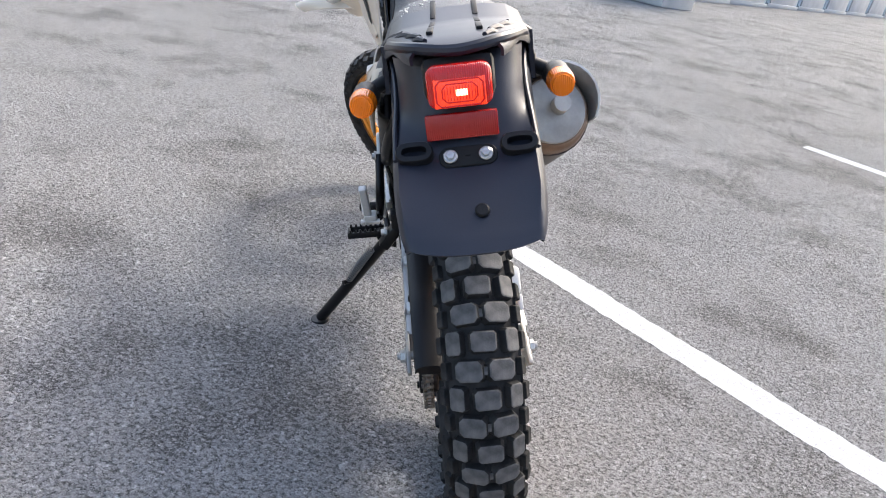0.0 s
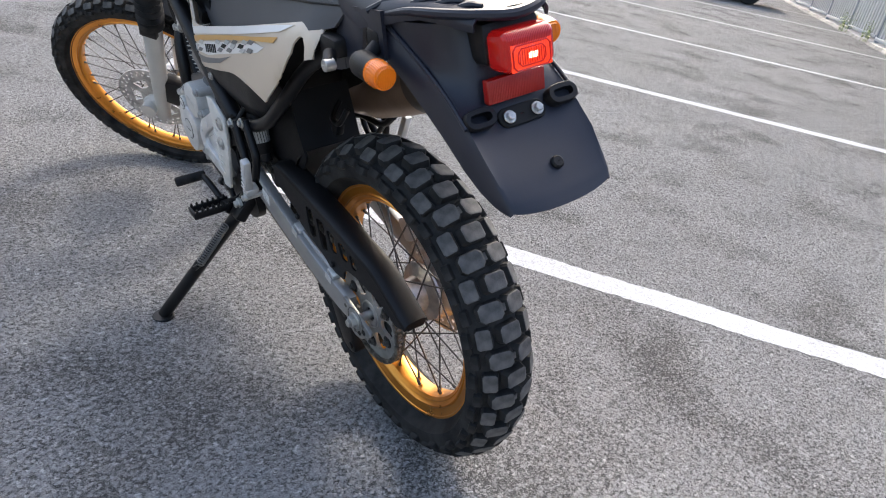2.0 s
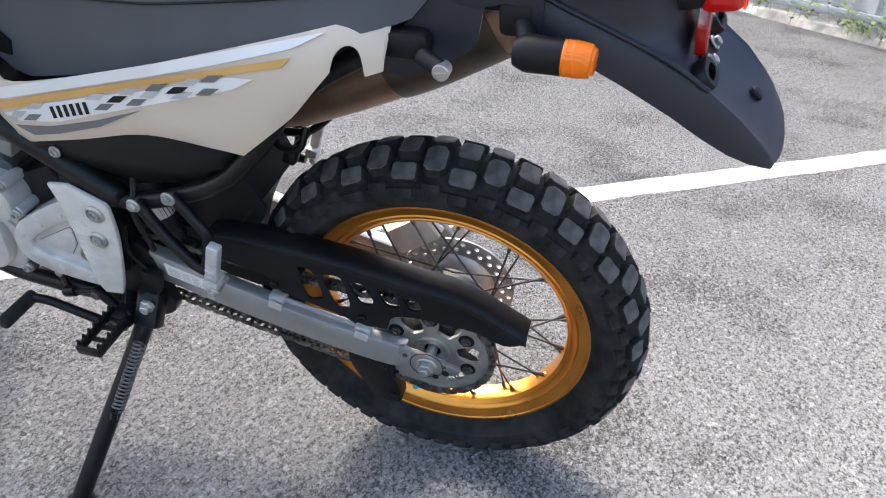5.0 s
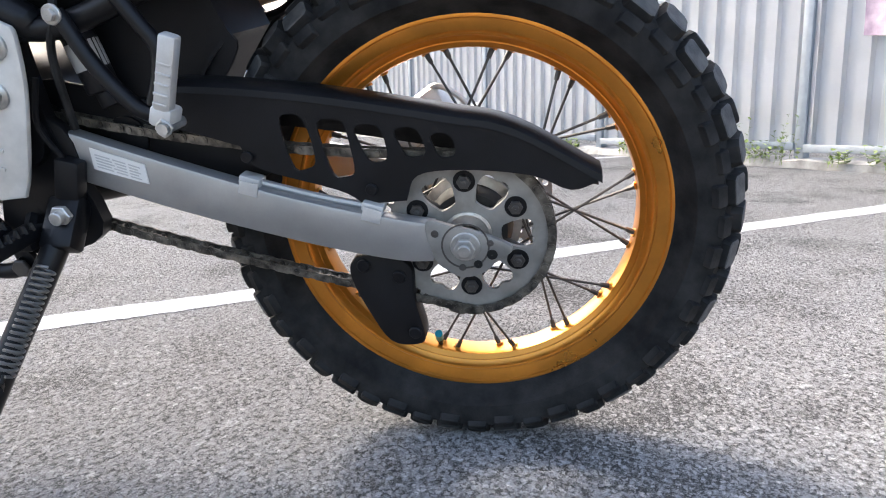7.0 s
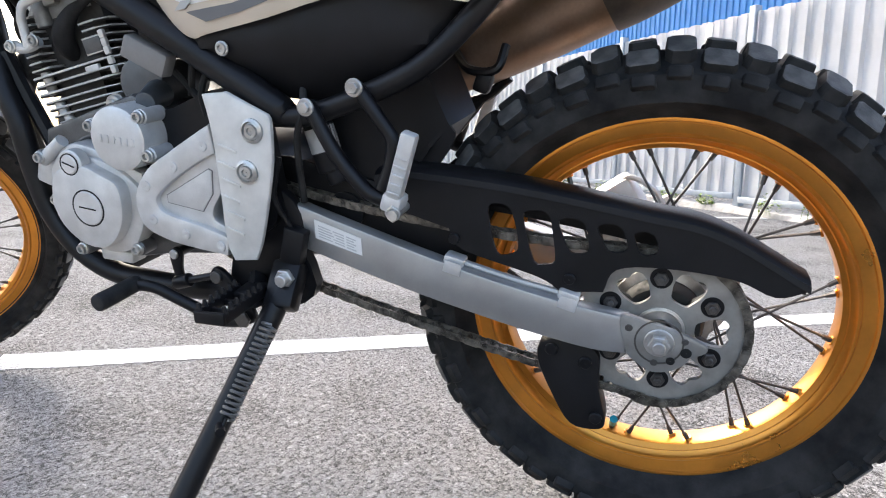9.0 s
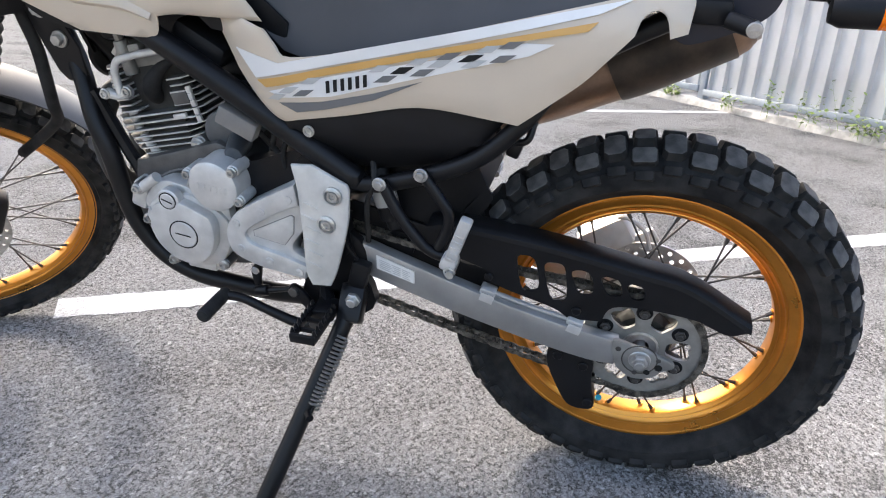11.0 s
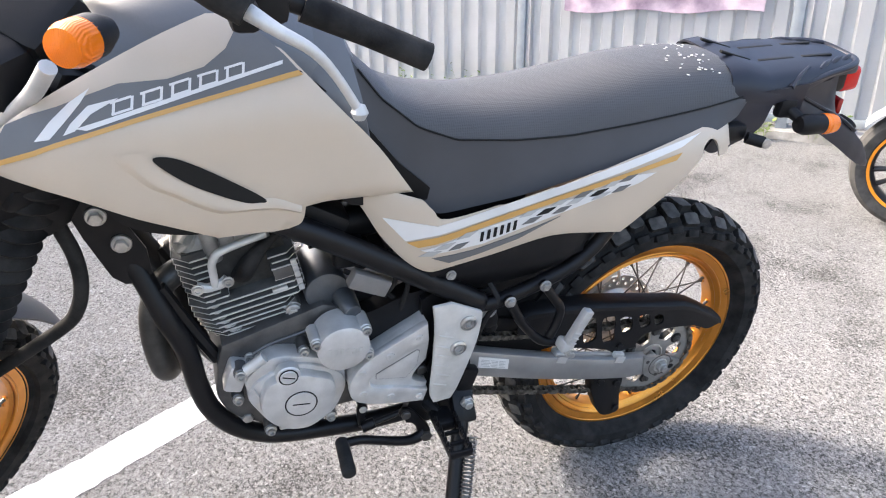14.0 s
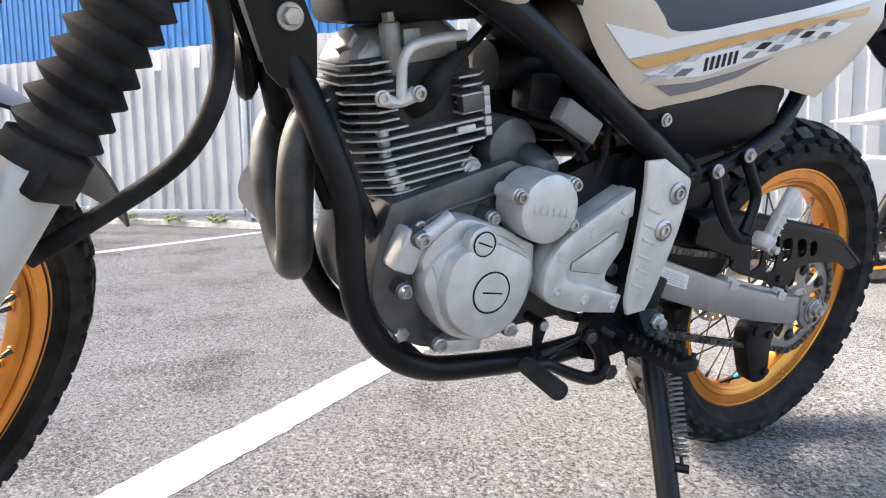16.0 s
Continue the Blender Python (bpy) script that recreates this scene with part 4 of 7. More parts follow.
# six barrel fins, three full fins of the head, then short ones ahead of and behind the plug
for k in range(6):
    fin(fin_outline(0.070 + 0.001 * k, (0.078, 0.085, 0.091, 0.096, 0.099, 0.100)[k], (0.030, 0.040, 0.044, 0.047, 0.050, 0.052)[k], 0.026), 0.0101 * k)
for k in range(6, 9):
    fin(fin_outline(0.078, 0.102, 0.074, 0.026), 0.0101 * k + 0.0016 * (k - 5), 0.0034)
for k in range(9, 17):
    h, w = 0.0101 * k + 0.0048, 0.077 - 0.0015 * max(0, k - 11)
    fin([(-w + 0.03, 0.100), (0.040, 0.100), (0.040, 0.050), (-w, 0.050), (-w, 0.074)] if k != 9 else [(-w + 0.03, 0.100), (0.040, 0.100), (0.040, 0.040), (-w, 0.040), (-w, 0.074)], h)
    if k < 14:
        fin([(-w, -0.036 + 0.004 * (k % 2)), (0.040, -0.036), (0.040, -0.074), (-w + 0.014, -0.074), (-w, -0.060)], h)
FINBLK = mat("cylinder_black", (0.045, 0.044, 0.042), 0.7, 0.1, spec=0.3, var=0.3, scale=40)
core = [(-0.050, 0.066), (0.050, 0.066), (0.062, 0.040), (0.062, -0.030), (-0.064, -0.030), (-0.064, 0.040)]
part("cylinder", loft([[eng(x, f, h) for x, f in core] for h in (-0.02, 0.086)]), FINBLK, engine)
core = [(-0.048, 0.084), (0.048, 0.084), (0.058, 0.058), (0.058, -0.060), (-0.052, -0.060), (-0.050, 0.058)]
part("head_core", loft([[eng(x, f, h) for x, f in core] for h in (0.060, 0.172)]), FINBLK, engine)
part("fin_block", bx(eng(-0.070, -0.047, 0.107), (0.016, 0.030, 0.020), 0.002, (-12.4, 0, 0)), CASE, engine)
for h0, h1, f in ((0.0065, 0.010, 0.046), (0.0166, 0.0202, 0.052), (0.0267, 0.0303, 0.058), (0.0368, 0.0404, 0.063), (0.0469, 0.0505, 0.066), (0.072, 0.090, 0.070), (0.066, 0.076, 0.070)):
    part("stud_boss", rod(eng(-0.062, f - 0.004, h0 - 0.004), eng(-0.062, f - 0.004, h1 + 0.004), 0.0075, seg=12), ALU, engine)
for h in (0.0705, 0.083, 0.096, 0.107, 0.118):
    part("fin_web", bx(eng(-0.074, -0.066, h), (0.006, 0.009, 0.011), 0.0015, (-12.4, 0, 0)), ALU, engine)
part("nameplate_boss", bx(eng(-0.0765, -0.034, 0.0790), (0.006, 0.024, 0.0085), 0.001, (-12.4, 0, 0)), ALU, engine)
part("fin_tab", bx(eng(-0.071, 0.012, 0.0152), (0.006, 0.034, 0.0085), 0.001, (-12.4, 0, 0)), CASE, engine)
part("base_tab", bx(eng(-0.060, -0.004, -0.008), (0.02, 0.036, 0.011), 0.002, (-12.4, 0, 0)), CASE, engine)
HEADA = mat("head_alloy", (0.30, 0.30, 0.29), 0.45, 0.55, var=0.2, scale=30, bump=0.2, bscale=400)
head = loft([[eng(x * q, f * p, h) for x, f in ((-0.046, 0.078), (-0.030, 0.092), (0.03, 0.092), (0.046, 0.078), (0.052, 0.02), (0.052, -0.045), (0.03, -0.06), (-0.03, -0.06), (-0.052, -0.045), (-0.052, 0.02))] for h, q, p in ((0.160, 1, 1), (0.172, 1.02, 0.98), (0.188, 0.92, 0.86), (0.200, 0.7, 0.66))])
part("cylinder_head", head, HEADA, engine, "cast silver cylinder head cover")
part("head_boss", join(rod((-0.055, 0.852, 0.688), (-0.055, 0.862, 0.742), 0.0115, seg=18, bevel=0.002), rod((-0.055, 0.862, 0.742), (-0.055, 0.8645, 0.752), 0.0075, seg=6)), HEADA, engine)
part("head_flange", bx((-0.052, 0.835, 0.728), (0.02, 0.022, 0.022), 0.003, (-12, 0, 0)), HEADA, engine)
d = Vector((-0.25, 0.75, 0.60)).normalized()
o = Vector((-0.020, 0.893, 0.716))
cap = part("valve_cap", rod(o - d * 0.030, o, 0.030, 0.0285, seg=28, bevel=0.004), HEADA, engine, "polished valve inspection cap")
part("cap_hex", rod(o - d * 0.001, o + d * 0.009, 0.0165, seg=6, bevel=0.0015), STEEL, cap)
part("oil_pipe", join(tube([(-0.088, 0.857, 0.664), (-0.088, 0.8585, 0.690), (-0.088, 0.8585, 0.702), (-0.088, 0.852, 0.7165), (-0.087, 0.840, 0.723), (-0.084, 0.815, 0.730), (-0.078, 0.780, 0.737)], 0.0060, 12), tube([(-0.087, 0.882, 0.6645), (-0.087, 0.860, 0.661), (-0.087, 0.840, 0.6715)], 0.0062, 10, radii=[0.009, 0.0055, 0.009])), ALU, engine, "bare aluminium oil pipe with a bolted flange")
for y, z in ((0.882, 0.665), (0.8395, 0.672)):
    part("pipe_bolt", bolt((-0.093, y, z), 0.0072, 0.006), STEEL, engine)
part("spark_cap", join(tube([(-0.048, 0.820, 0.652), (-0.064, 0.815, 0.664), (-0.072, 0.806, 0.684), (-0.070, 0.788, 0.706), (-0.064, 0.765, 0.722), (-0.05, 0.72, 0.76)], 0.012, 14, radii=[0.013, 0.0145, 0.014, 0.010, 0.0055, 0.0055])), RUBBER, engine, "black rubber spark plug cap and lead")
part("head_bolt", join(disc((-0.066, 0.745, 0.584), 0.0125, 0, -0.008, 20, 0.001), disc((-0.074, 0.745, 0.584), 0.0085, 0, -0.005, 6, 0.001), rod((-0.04, 0.745, 0.584), (-0.067, 0.745, 0.584), 0.015, seg=18)), STEEL, engine)
# left-hand covers
cov = spline([(0.828, 0.470), (0.832, 0.498), (0.806, 0.530, 'c'), (0.778, 0.538), (0.73, 0.526), (0.700, 0.512), (0.675, 0.500, 'c'), (0.672, 0.47), (0.674, 0.440), (0.690, 0.414), (0.718, 0.394), (0.752, 0.386), (0.790, 0.398), (0.818, 0.430)], 4, True)
part("generator_flange", plate(cov, -0.122, -0.086, bevel=0.005), ALU, engine)
part("generator_cover", join(plate(spline([(0.831, 0.468), (0.820, 0.439), (0.797, 0.402), (0.760, 0.386), (0.726, 0.385), (0.698, 0.401), (0.679, 0.437), (0.676, 0.474), (0.700, 0.500), (0.745, 0.520), (0.783, 0.514), (0.803, 0.506), (0.822, 0.490)], 5, True), -0.128, -0.100, bevel=0.005), plate(spline([(0.803, 0.498), (0.813, 0.467), (0.813, 0.450), (0.802, 0.424), (0.776, 0.402), (0.743, 0.396), (0.716, 0.411), (0.697, 0.445), (0.697, 0.486), (0.721, 0.502), (0.752, 0.514), (0.780, 0.510)], 5, True), -0.147, -0.118, bevel=0.0055)), ALU, engine, "matt silver generator cover with a round cap")
part("cap_groove", lathe([(0.0242, -0.1477), (0.0262, -0.1477), (0.0262, -0.1462), (0.0242, -0.1462)], (0, 0.7513, 0.4545), 40), FRAME, engine)
part("centre_cap", lathe([(0.0005, -0.1488), (0.0225, -0.1488), (0.0238, -0.1478), (0.0238, -0.146), (0.0005, -0.146)], (0, 0.7513, 0.4545), 40), ALU, engine)
part("cap_slot", bx((-0.1490, 0.7513, 0.4545), (0.001, 0.028, 0.0020), 0.0003, (8, 0, 0)), FRAME, engine)
part("timing_boss", disc((-0.128, 0.7685, 0.5145), 0.0195, 0, -0.0185, 28, 0.002), ALU, engine)
part("timing_groove", lathe([(0.0135, -0.1474), (0.0152, -0.1474), (0.0152, -0.146), (0.0135, -0.146)], (0, 0.7685, 0.5145), 30), FRAME, engine)
part("timing_cap", join(disc((-0.142, 0.7685, 0.5145), 0.0133, 0, -0.0065, 24, 0.0015)), ALU, engine)
part("timing_slot", bx((-0.1488, 0.7685, 0.5145), (0.001, 0.020, 0.002), 0.0003, (20, 0, 0)), FRAME, engine)
for pts in ([(0.822, 0.487), (0.812, 0.462), (0.812, 0.440)], [(0.806, 0.430), (0.790, 0.408), (0.770, 0.396)]):
    part("cover_rib", tube([(-0.1285, y, z) for y, z in pts], 0.0022, 8), ALU, engine)
for yy, zz, xx in ((0.797, 0.522, -0.104), (0.738, 0.535, -0.106), (0.820, 0.520, -0.080), (0.845, 0.452, -0.10), (0.700, 0.392, -0.118), (0.800, 0.385, -0.115), (0.838, 0.518, -0.118)):
    part("case_bolt", bolt((xx - 0.008, yy, zz), 0.0072, 0.008), STEEL, engine)
    part("bolt_ear", disc((xx + 0.02, yy, zz), 0.0105, 0, -0.028, 16, 0.002), CASE, engine)
part("case_seam", tube([(-0.0895, 0.850, 0.500), (-0.0895, 0.797, 0.536), (-0.0895, 0.740, 0.552), (-0.0895, 0.700, 0.566)], 0.003, 6), CASE, engine)
part("bolt_bracket", plate([(0.835, 0.497), (0.829, 0.512), (0.803, 0.531), (0.791, 0.529), (0.792, 0.519)], -0.1125, -0.108, bevel=0.001), ALU, engine)
part("drain_plate", bx((-0.095, 0.757, 0.371), (0.03, 0.056, 0.018), 0.004, (4, 0, 0)), ALU, engine)
part("front_boss", join(bx((-0.10, 0.845, 0.50), (0.035, 0.03, 0.05), 0.006, (20, 0, 0)), rod((-0.12, 0.842, 0.512), (-0.12, 0.80, 0.541), 0.009, seg=12)), ALU, engine)
part("idler_cover", lathe([(0.0005, -0.150), (0.037, -0.150), (0.0415, -0.147), (0.0425, -0.140), (0.0425, -0.095), (0.0005, -0.095)], (0, 0.680, 0.551), 40), ALU, engine)
for i, a in enumerate((142, 208, 20)):
    part("cover_bolt", bolt((-0.142, 0.680 + 0.046 * math.cos(radians(a)), 0.551 + 0.046 * math.sin(radians(a))), 0.007, 0.008), STEEL, engine)
    part("bolt_ear", disc((-0.10, 0.680 + 0.045 * math.cos(radians(a)), 0.551 + 0.045 * math.sin(radians(a))), 0.010, 0, -0.041, 16, 0.002), ALU, engine)
for k in range(6):
    part("cast_mark", bx((-0.1504, 0.704 - 0.0098 * k, 0.5525 - 0.0012 * k), (0.0012, 0.0062, 0.0105), 0.0005, (7, 0, 0)), ALU, engine)
sc = spline([(0.669, 0.476), (0.646, 0.509), (0.608, 0.533), (0.560, 0.560), (0.541, 0.571, 'c'), (0.534, 0.530), (0.537, 0.490, 'c'), (0.548, 0.475), (0.558, 0.460), (0.557, 0.446), (0.532, 0.434, 'c'), (0.540, 0.402, 'c'), (0.59, 0.409), (0.632, 0.418), (0.664, 0.436)], 4, True)
part("sprocket_cover", plate(sc, -0.137, -0.100, bevel=0.004), ALU, engine, "silver sprocket cover with a triangular panel")
band = spline([(0.541, 0.572, 'c'), (0.560, 0.562), (0.608, 0.535), (0.646, 0.511), (0.670, 0.476), (0.666, 0.436), (0.632, 0.417), (0.59, 0.408), (0.540, 0.401, 'c'), (0.533, 0.426, 'c'), (0.575, 0.440), (0.622, 0.452), (0.636, 0.462), (0.634, 0.478), (0.60, 0.503), (0.56, 0.526), (0.537, 0.536, 'c')], 4, True)
part("cover_rim", plate(band, -0.1455, -0.130, bevel=0.004), ALU, engine)
part("triangle_groove", plate([(0.6255, 0.4775), (0.5555, 0.5150), (0.5500, 0.5122), (0.5540, 0.4813), (0.5725, 0.4571), (0.6255, 0.4666)], -0.1380, -0.134), GREYF, engine)
part("triangle_panel", plate([(0.6245, 0.4770), (0.5555, 0.5140), (0.5508, 0.5118), (0.5545, 0.4818), (0.5728, 0.4580), (0.6245, 0.4672)], -0.1392, -0.134, bevel=0.0012), ALU, engine)
part("shift_shaft", disc((-0.118, 0.540, 0.457), 0.0095, 0, -0.012, 16, 0.002), SPOKE, engine)
for yy, zz in ((0.603, 0.517), (0.554, 0.545), (0.650, 0.490), (0.648, 0.444), (0.600, 0.427), (0.548, 0.414)):
    part("cover_dimple", lathe([(0.0005, -0.1462), (0.004, -0.1475), (0.0066, -0.1470), (0.0074, -0.145), (0.0005, -0.145)], (0, yy, zz), 14), ALU, engine)
part("case_web", plate(spline([(0.675, 0.56), (0.62, 0.585), (0.54, 0.61), (0.52, 0.56), (0.53, 0.44), (0.60, 0.42), (0.67, 0.44)], 3, True), -0.104, -0.07), FRAME, engine)
part("starter_motor", join(rod((-0.075, 0.690, 0.612), (0.03, 0.690, 0.612), 0.036, seg=28, bevel=0.004), rod((-0.07, 0.665, 0.600), (-0.112, 0.657, 0.592), 0.020, 0.014, seg=20, bevel=0.003)), mat("satin_steel", (0.10, 0.11, 0.12), 0.36, 0.6, var=0.15, scale=25), engine, "satin steel starter motor")
part("throttle_body", join(rod((-0.03, 0.715, 0.705), (-0.03, 0.60, 0.720), 0.030, seg=20), rod((-0.07, 0.63, 0.665), (0.05, 0.63, 0.665), 0.020, seg=16), bx((-0.06, 0.655, 0.68), (0.04, 0.05, 0.05), 0.008)), PLASTIC, engine)
part("relay_box", bx((-0.118, 0.634, 0.652), (0.022, 0.066, 0.030), 0.004, (26, 0, 0)), mat("grey_relay", (0.16, 0.15, 0.14), 0.6, var=0.15), engine)
part("airbox", bx((0, 0.47, 0.72), (0.19, 0.22, 0.18), 0.02), PLASTIC, bike)
# black box that stands for the dark inside under the tank
part("inner_dark", bx((0, 0.82, 0.85), (0.15, 0.30, 0.13), 0.03, (-12, 0, 0)), PLASTIC, bike)
# added black plate behind the shroud and seat, for the dark of their seam
for f in (lambda b: b, mirrored):
    part("seam_filler", f(plate([(0.725, 0.985), (0.655, 0.925), (0.590, 0.845), (0.540, 0.800), (0.545, 0.770), (0.66, 0.785), (0.74, 0.86)], -0.108, -0.104)), PLASTIC, bike)
# two added black boxes close see-through gaps where deep shade belongs
part("head_gap_filler", bx((0.01, 0.79, 0.778), (0.12, 0.24, 0.055), 0.012, (-8, 0, 0)), PLASTIC, bike)
part("frame_gap_filler", bx((0.05, 0.60, 0.665), (0.07, 0.17, 0.12), 0.012), PLASTIC, bike)
part("ignition_coil", bx((-0.045, 0.86, 0.80), (0.05, 0.10, 0.03), 0.005, (-15, 0, 0)), PLASTIC, bike)
part("breather_box", bx((-0.06, 0.70, 0.755), (0.07, 0.09, 0.04), 0.012, (30, 0, 0)), PLASTIC, bike)
for i, pts in enumerate(([(-0.09, 0.60, 0.60), (-0.10, 0.585, 0.64), (-0.08, 0.59, 0.68), (-0.06, 0.56, 0.70)], [(-0.10, 0.575, 0.575), (-0.108, 0.57, 0.61), (-0.09, 0.55, 0.65), (-0.07, 0.50, 0.66)], [(-0.10, 0.43, 0.62), (-0.135, 0.415, 0.59), (-0.13, 0.43, 0.55), (-0.11, 0.44, 0.47)], [(-0.06, 0.66, 0.64), (-0.09, 0.62, 0.63), (-0.095, 0.58, 0.59)])):
    part("wire", tube(pts, 0.0045, 8), RUBBER, bike)

# ---- exhaust ----
HEADER = mat("header_black", (0.06, 0.06, 0.058), 0.45, 0.5, var=0.3, scale=30)
MUFF = mat("heat_tinted_steel", (0.27, 0.165, 0.10), 0.42, 0.55, var=0.3, scale=14, col2=(0.19, 0.13, 0.095))
ex = part("exhaust", tube([(-0.004, 0.868, 0.652), (-0.008, 0.898, 0.652), (-0.022, 0.932, 0.637), (-0.035, 0.950, 0.602), (-0.042, 0.955, 0.55), (-0.034, 0.950, 0.485), (-0.002, 0.944, 0.462), (0.035, 0.948, 0.495), (0.062, 0.955, 0.565), (0.095, 0.93, 0.62), (0.125, 0.84, 0.63), (0.135, 0.65, 0.60), (0.13, 0.50, 0.585), (0.122, 0.38, 0.585)], 0.0205, 18, 6), HEADER, bike, "dark exhaust header looping ahead of the engine")
part("heat_shield", panel(spline([(0.962, 0.500), (0.952, 0.545), (0.905, 0.565), (0.895, 0.50), (0.93, 0.470)], 3, True), lambda y, z: 0.165 - 0.5 * (0.962 - y), 0.003), ALU, ex)
part("mid_pipe", tube([(0.122, 0.39, 0.585), (0.122, 0.33, 0.605), (0.128, 0.27, 0.63)], 0.03, 20, 5, radii=[0.026, 0.034, 0.046]), MUFF, ex)
mu = part("muffler", tube([(0.122, 0.275, 0.628), (0.126, 0.18, 0.675), (0.130, 0.06, 0.735), (0.134, -0.05, 0.795), (0.135, -0.075, 0.808)], 0.06, 28, 5, radii=[0.045, 0.054, 0.060, 0.062, 0.052]), MUFF, ex, "brown heat-tinted muffler")
# darker steel over the rear half of the muffler
SLEEVE = mat("dark_steel", (0.030, 0.026, 0.023), 0.5, 0.35, var=0.35, scale=16, col2=(0.055, 0.042, 0.033))
part("muffler_sleeve", tube([(0.1285, 0.105, 0.7125), (0.1292, 0.085, 0.7225), (0.1305, 0.045, 0.7430), (0.134, -0.048, 0.7940)], 0.062, 28, 5, radii=[0.0605, 0.0625, 0.0635, 0.0640]), SLEEVE, mu, "dark rear sleeve of the muffler")
part("end_cap", join(rod((0.134, -0.07, 0.805), (0.135, -0.082, 0.811), 0.05, seg=28, bevel=0.003), rod((0.143, -0.078, 0.815), (0.144, -0.10, 0.827), 0.013, seg=16)), mat("dull_steel", (0.36, 0.335, 0.30), 0.5, 0.5, var=0.2, scale=20), ex, "dull steel muffler end cap with outlet")
sh = [[(0.131 + 0.067 * math.cos(a) + 0.002 * k, 0.10 - 0.045 * k, 0.72 + 0.0245 * k + 0.067 * math.sin(a)) for a in (radians(-20 + 16 * i) for i in range(10))] for k in range(5)]
bm = loft(sh, cap=False, closed=False)
bmesh.ops.solidify(bm, geom=list(bm.faces), thickness=0.003)
part("muffler_cover", bm, ALU, ex, "bright silver muffler heat cover")
part("helmet_hook", join(tube([(0.03, 0.275, 0.64), (0.0, 0.250, 0.622), (-0.005, 0.215, 0.622), (0.01, 0.205, 0.65)], 0.006, 8), bx((0.0, 0.232, 0.606), (0.02, 0.022, 0.026), 0.005, (20, 0, 0))), FRAME, bike)

# ---- bodywork ----
SEATSIDE = mat("seat_vinyl", (0.060, 0.061, 0.066), 0.55, spec=0.3, var=0.06, scale=12, bump=0.10, bscale=900)
def dotted(name):
    m = mat(name, (0.068, 0.069, 0.073), 0.5, spec=0.3, var=0.06, scale=9, bump=0.0)
    n, l = m.node_tree.nodes, m.node_tree.links
    v = n.new("ShaderNodeTexVoronoi")
    v.inputs["Scale"].default_value, v.inputs["Randomness"].default_value = 290, 0.15
    tc = n.new("ShaderNodeTexCoord")
    l.new(tc.outputs["Object"], v.inputs["Vector"])
    bp = n.new("ShaderNodeBump")
    bp.inputs["Strength"].default_value, bp.inputs["Distance"].default_value = 0.45, 0.0014
    bp.invert = True
    l.new(v.outputs["Distance"], bp.inputs["Height"])
    l.new(bp.outputs[0], n["Principled BSDF"].inputs["Normal"])
    return m
SEATTOP = dotted("seat_dotted_vinyl")
YS = [0.655, 0.63, 0.60, 0.56, 0.51, 0.45, 0.38, 0.30, 0.22, 0.14, 0.06, -0.005, -0.035]
LOW = ([-0.035, -0.003, 0.074, 0.229, 0.39, 0.52, 0.55, 0.575, 0.624, 0.645, 0.66], [0.912, 0.874, 0.856, 0.818, 0.779, 0.757, 0.764, 0.790, 0.877, 0.93, 0.975])
SEAM = ([-0.04, 0.15, 0.308, 0.403, 0.497, 0.556, 0.61, 0.642, 0.66], [0.911, 0.885, 0.866, 0.863, 0.868, 0.889, 0.932, 0.972, 1.0])
TOP = ([-0.04, -0.005, 0.076, 0.18, 0.278, 0.374, 0.466, 0.537, 0.588, 0.64, 0.66], [0.943, 0.956, 0.959, 0.950, 0.931, 0.916, 0.911, 0.918, 0.932, 0.978, 1.005])
WID = ([-0.04, 0.06, 0.2, 0.35, 0.5, 0.6, 0.66], [0.098, 0.110, 0.112, 0.106, 0.095, 0.082, 0.070])
def sect(y):
    lo, se, to, w = (np.interp(y, *q) for q in (LOW, SEAM, TOP, WID))
    se = max(se, lo + 0.004)
    to = max(to, se + 0.006)
    fl = min(1.0, max(0.0, (y + 0.045) / 0.09))
    side = [(-w - 0.020 * fl - 0.05 * max(0, se - lo - 0.06), lo), (-w - 0.013 * fl, lo + 0.35 * (se - lo)), (-w - 0.004, lo + 0.75 * (se - lo)), (-w, se)]
    h = to - se
    up = [(-w, se), (-w * 0.93, se + h * 0.35), (-w * 0.80, se + h * 0.68), (-w * 0.58, se + h * 0.90), (-w * 0.3, to), (0, to + 0.002)]
    return side, up
ys = list(np.interp(np.linspace(0, 1, 49), np.linspace(0, 1, len(YS)), YS))
tops = []
for y in ys:
    _, up = sect(y)
    full = up + [(-x, z) for x, z in up[-2::-1]]
    tops.append([(x, y, z) for x, z in full])
bm = loft(tops, cap=False, closed=False)
rear_f = bm.faces.new([v for v in bm.verts if abs(v.co.y - ys[-1]) < 1e-6])
bmesh.ops.solidify(bm, geom=list(bm.faces), thickness=0.004)
seat = part("seat", bm, SEATTOP, bike, "long dark grey dual seat with dotted vinyl top", smooth=50)
for f in (lambda b: b, mirrored):
    bm = loft([[(x, y, z) for x, z in sect(y)[0]] for y in ys], cap=False, closed=False)
    bmesh.ops.solidify(bm, geom=list(bm.faces), thickness=0.004)
    bmesh.ops.recalc_face_normals(bm, faces=bm.faces)
    part("seat_side", f(bm), SEATSIDE, seat, smooth=50)
    part("seam_welt", f(tube([(-np.interp(y, *WID) - 0.001, y, np.interp(y, *SEAM)) for y in ys[2:]], 0.0016, 6, 2)), INK, seat)
WORN = mat("worn_fleck", (0.55, 0.54, 0.52), 0.7, var=0.1)
rng = random.Random(4)
fl = bmesh.new()
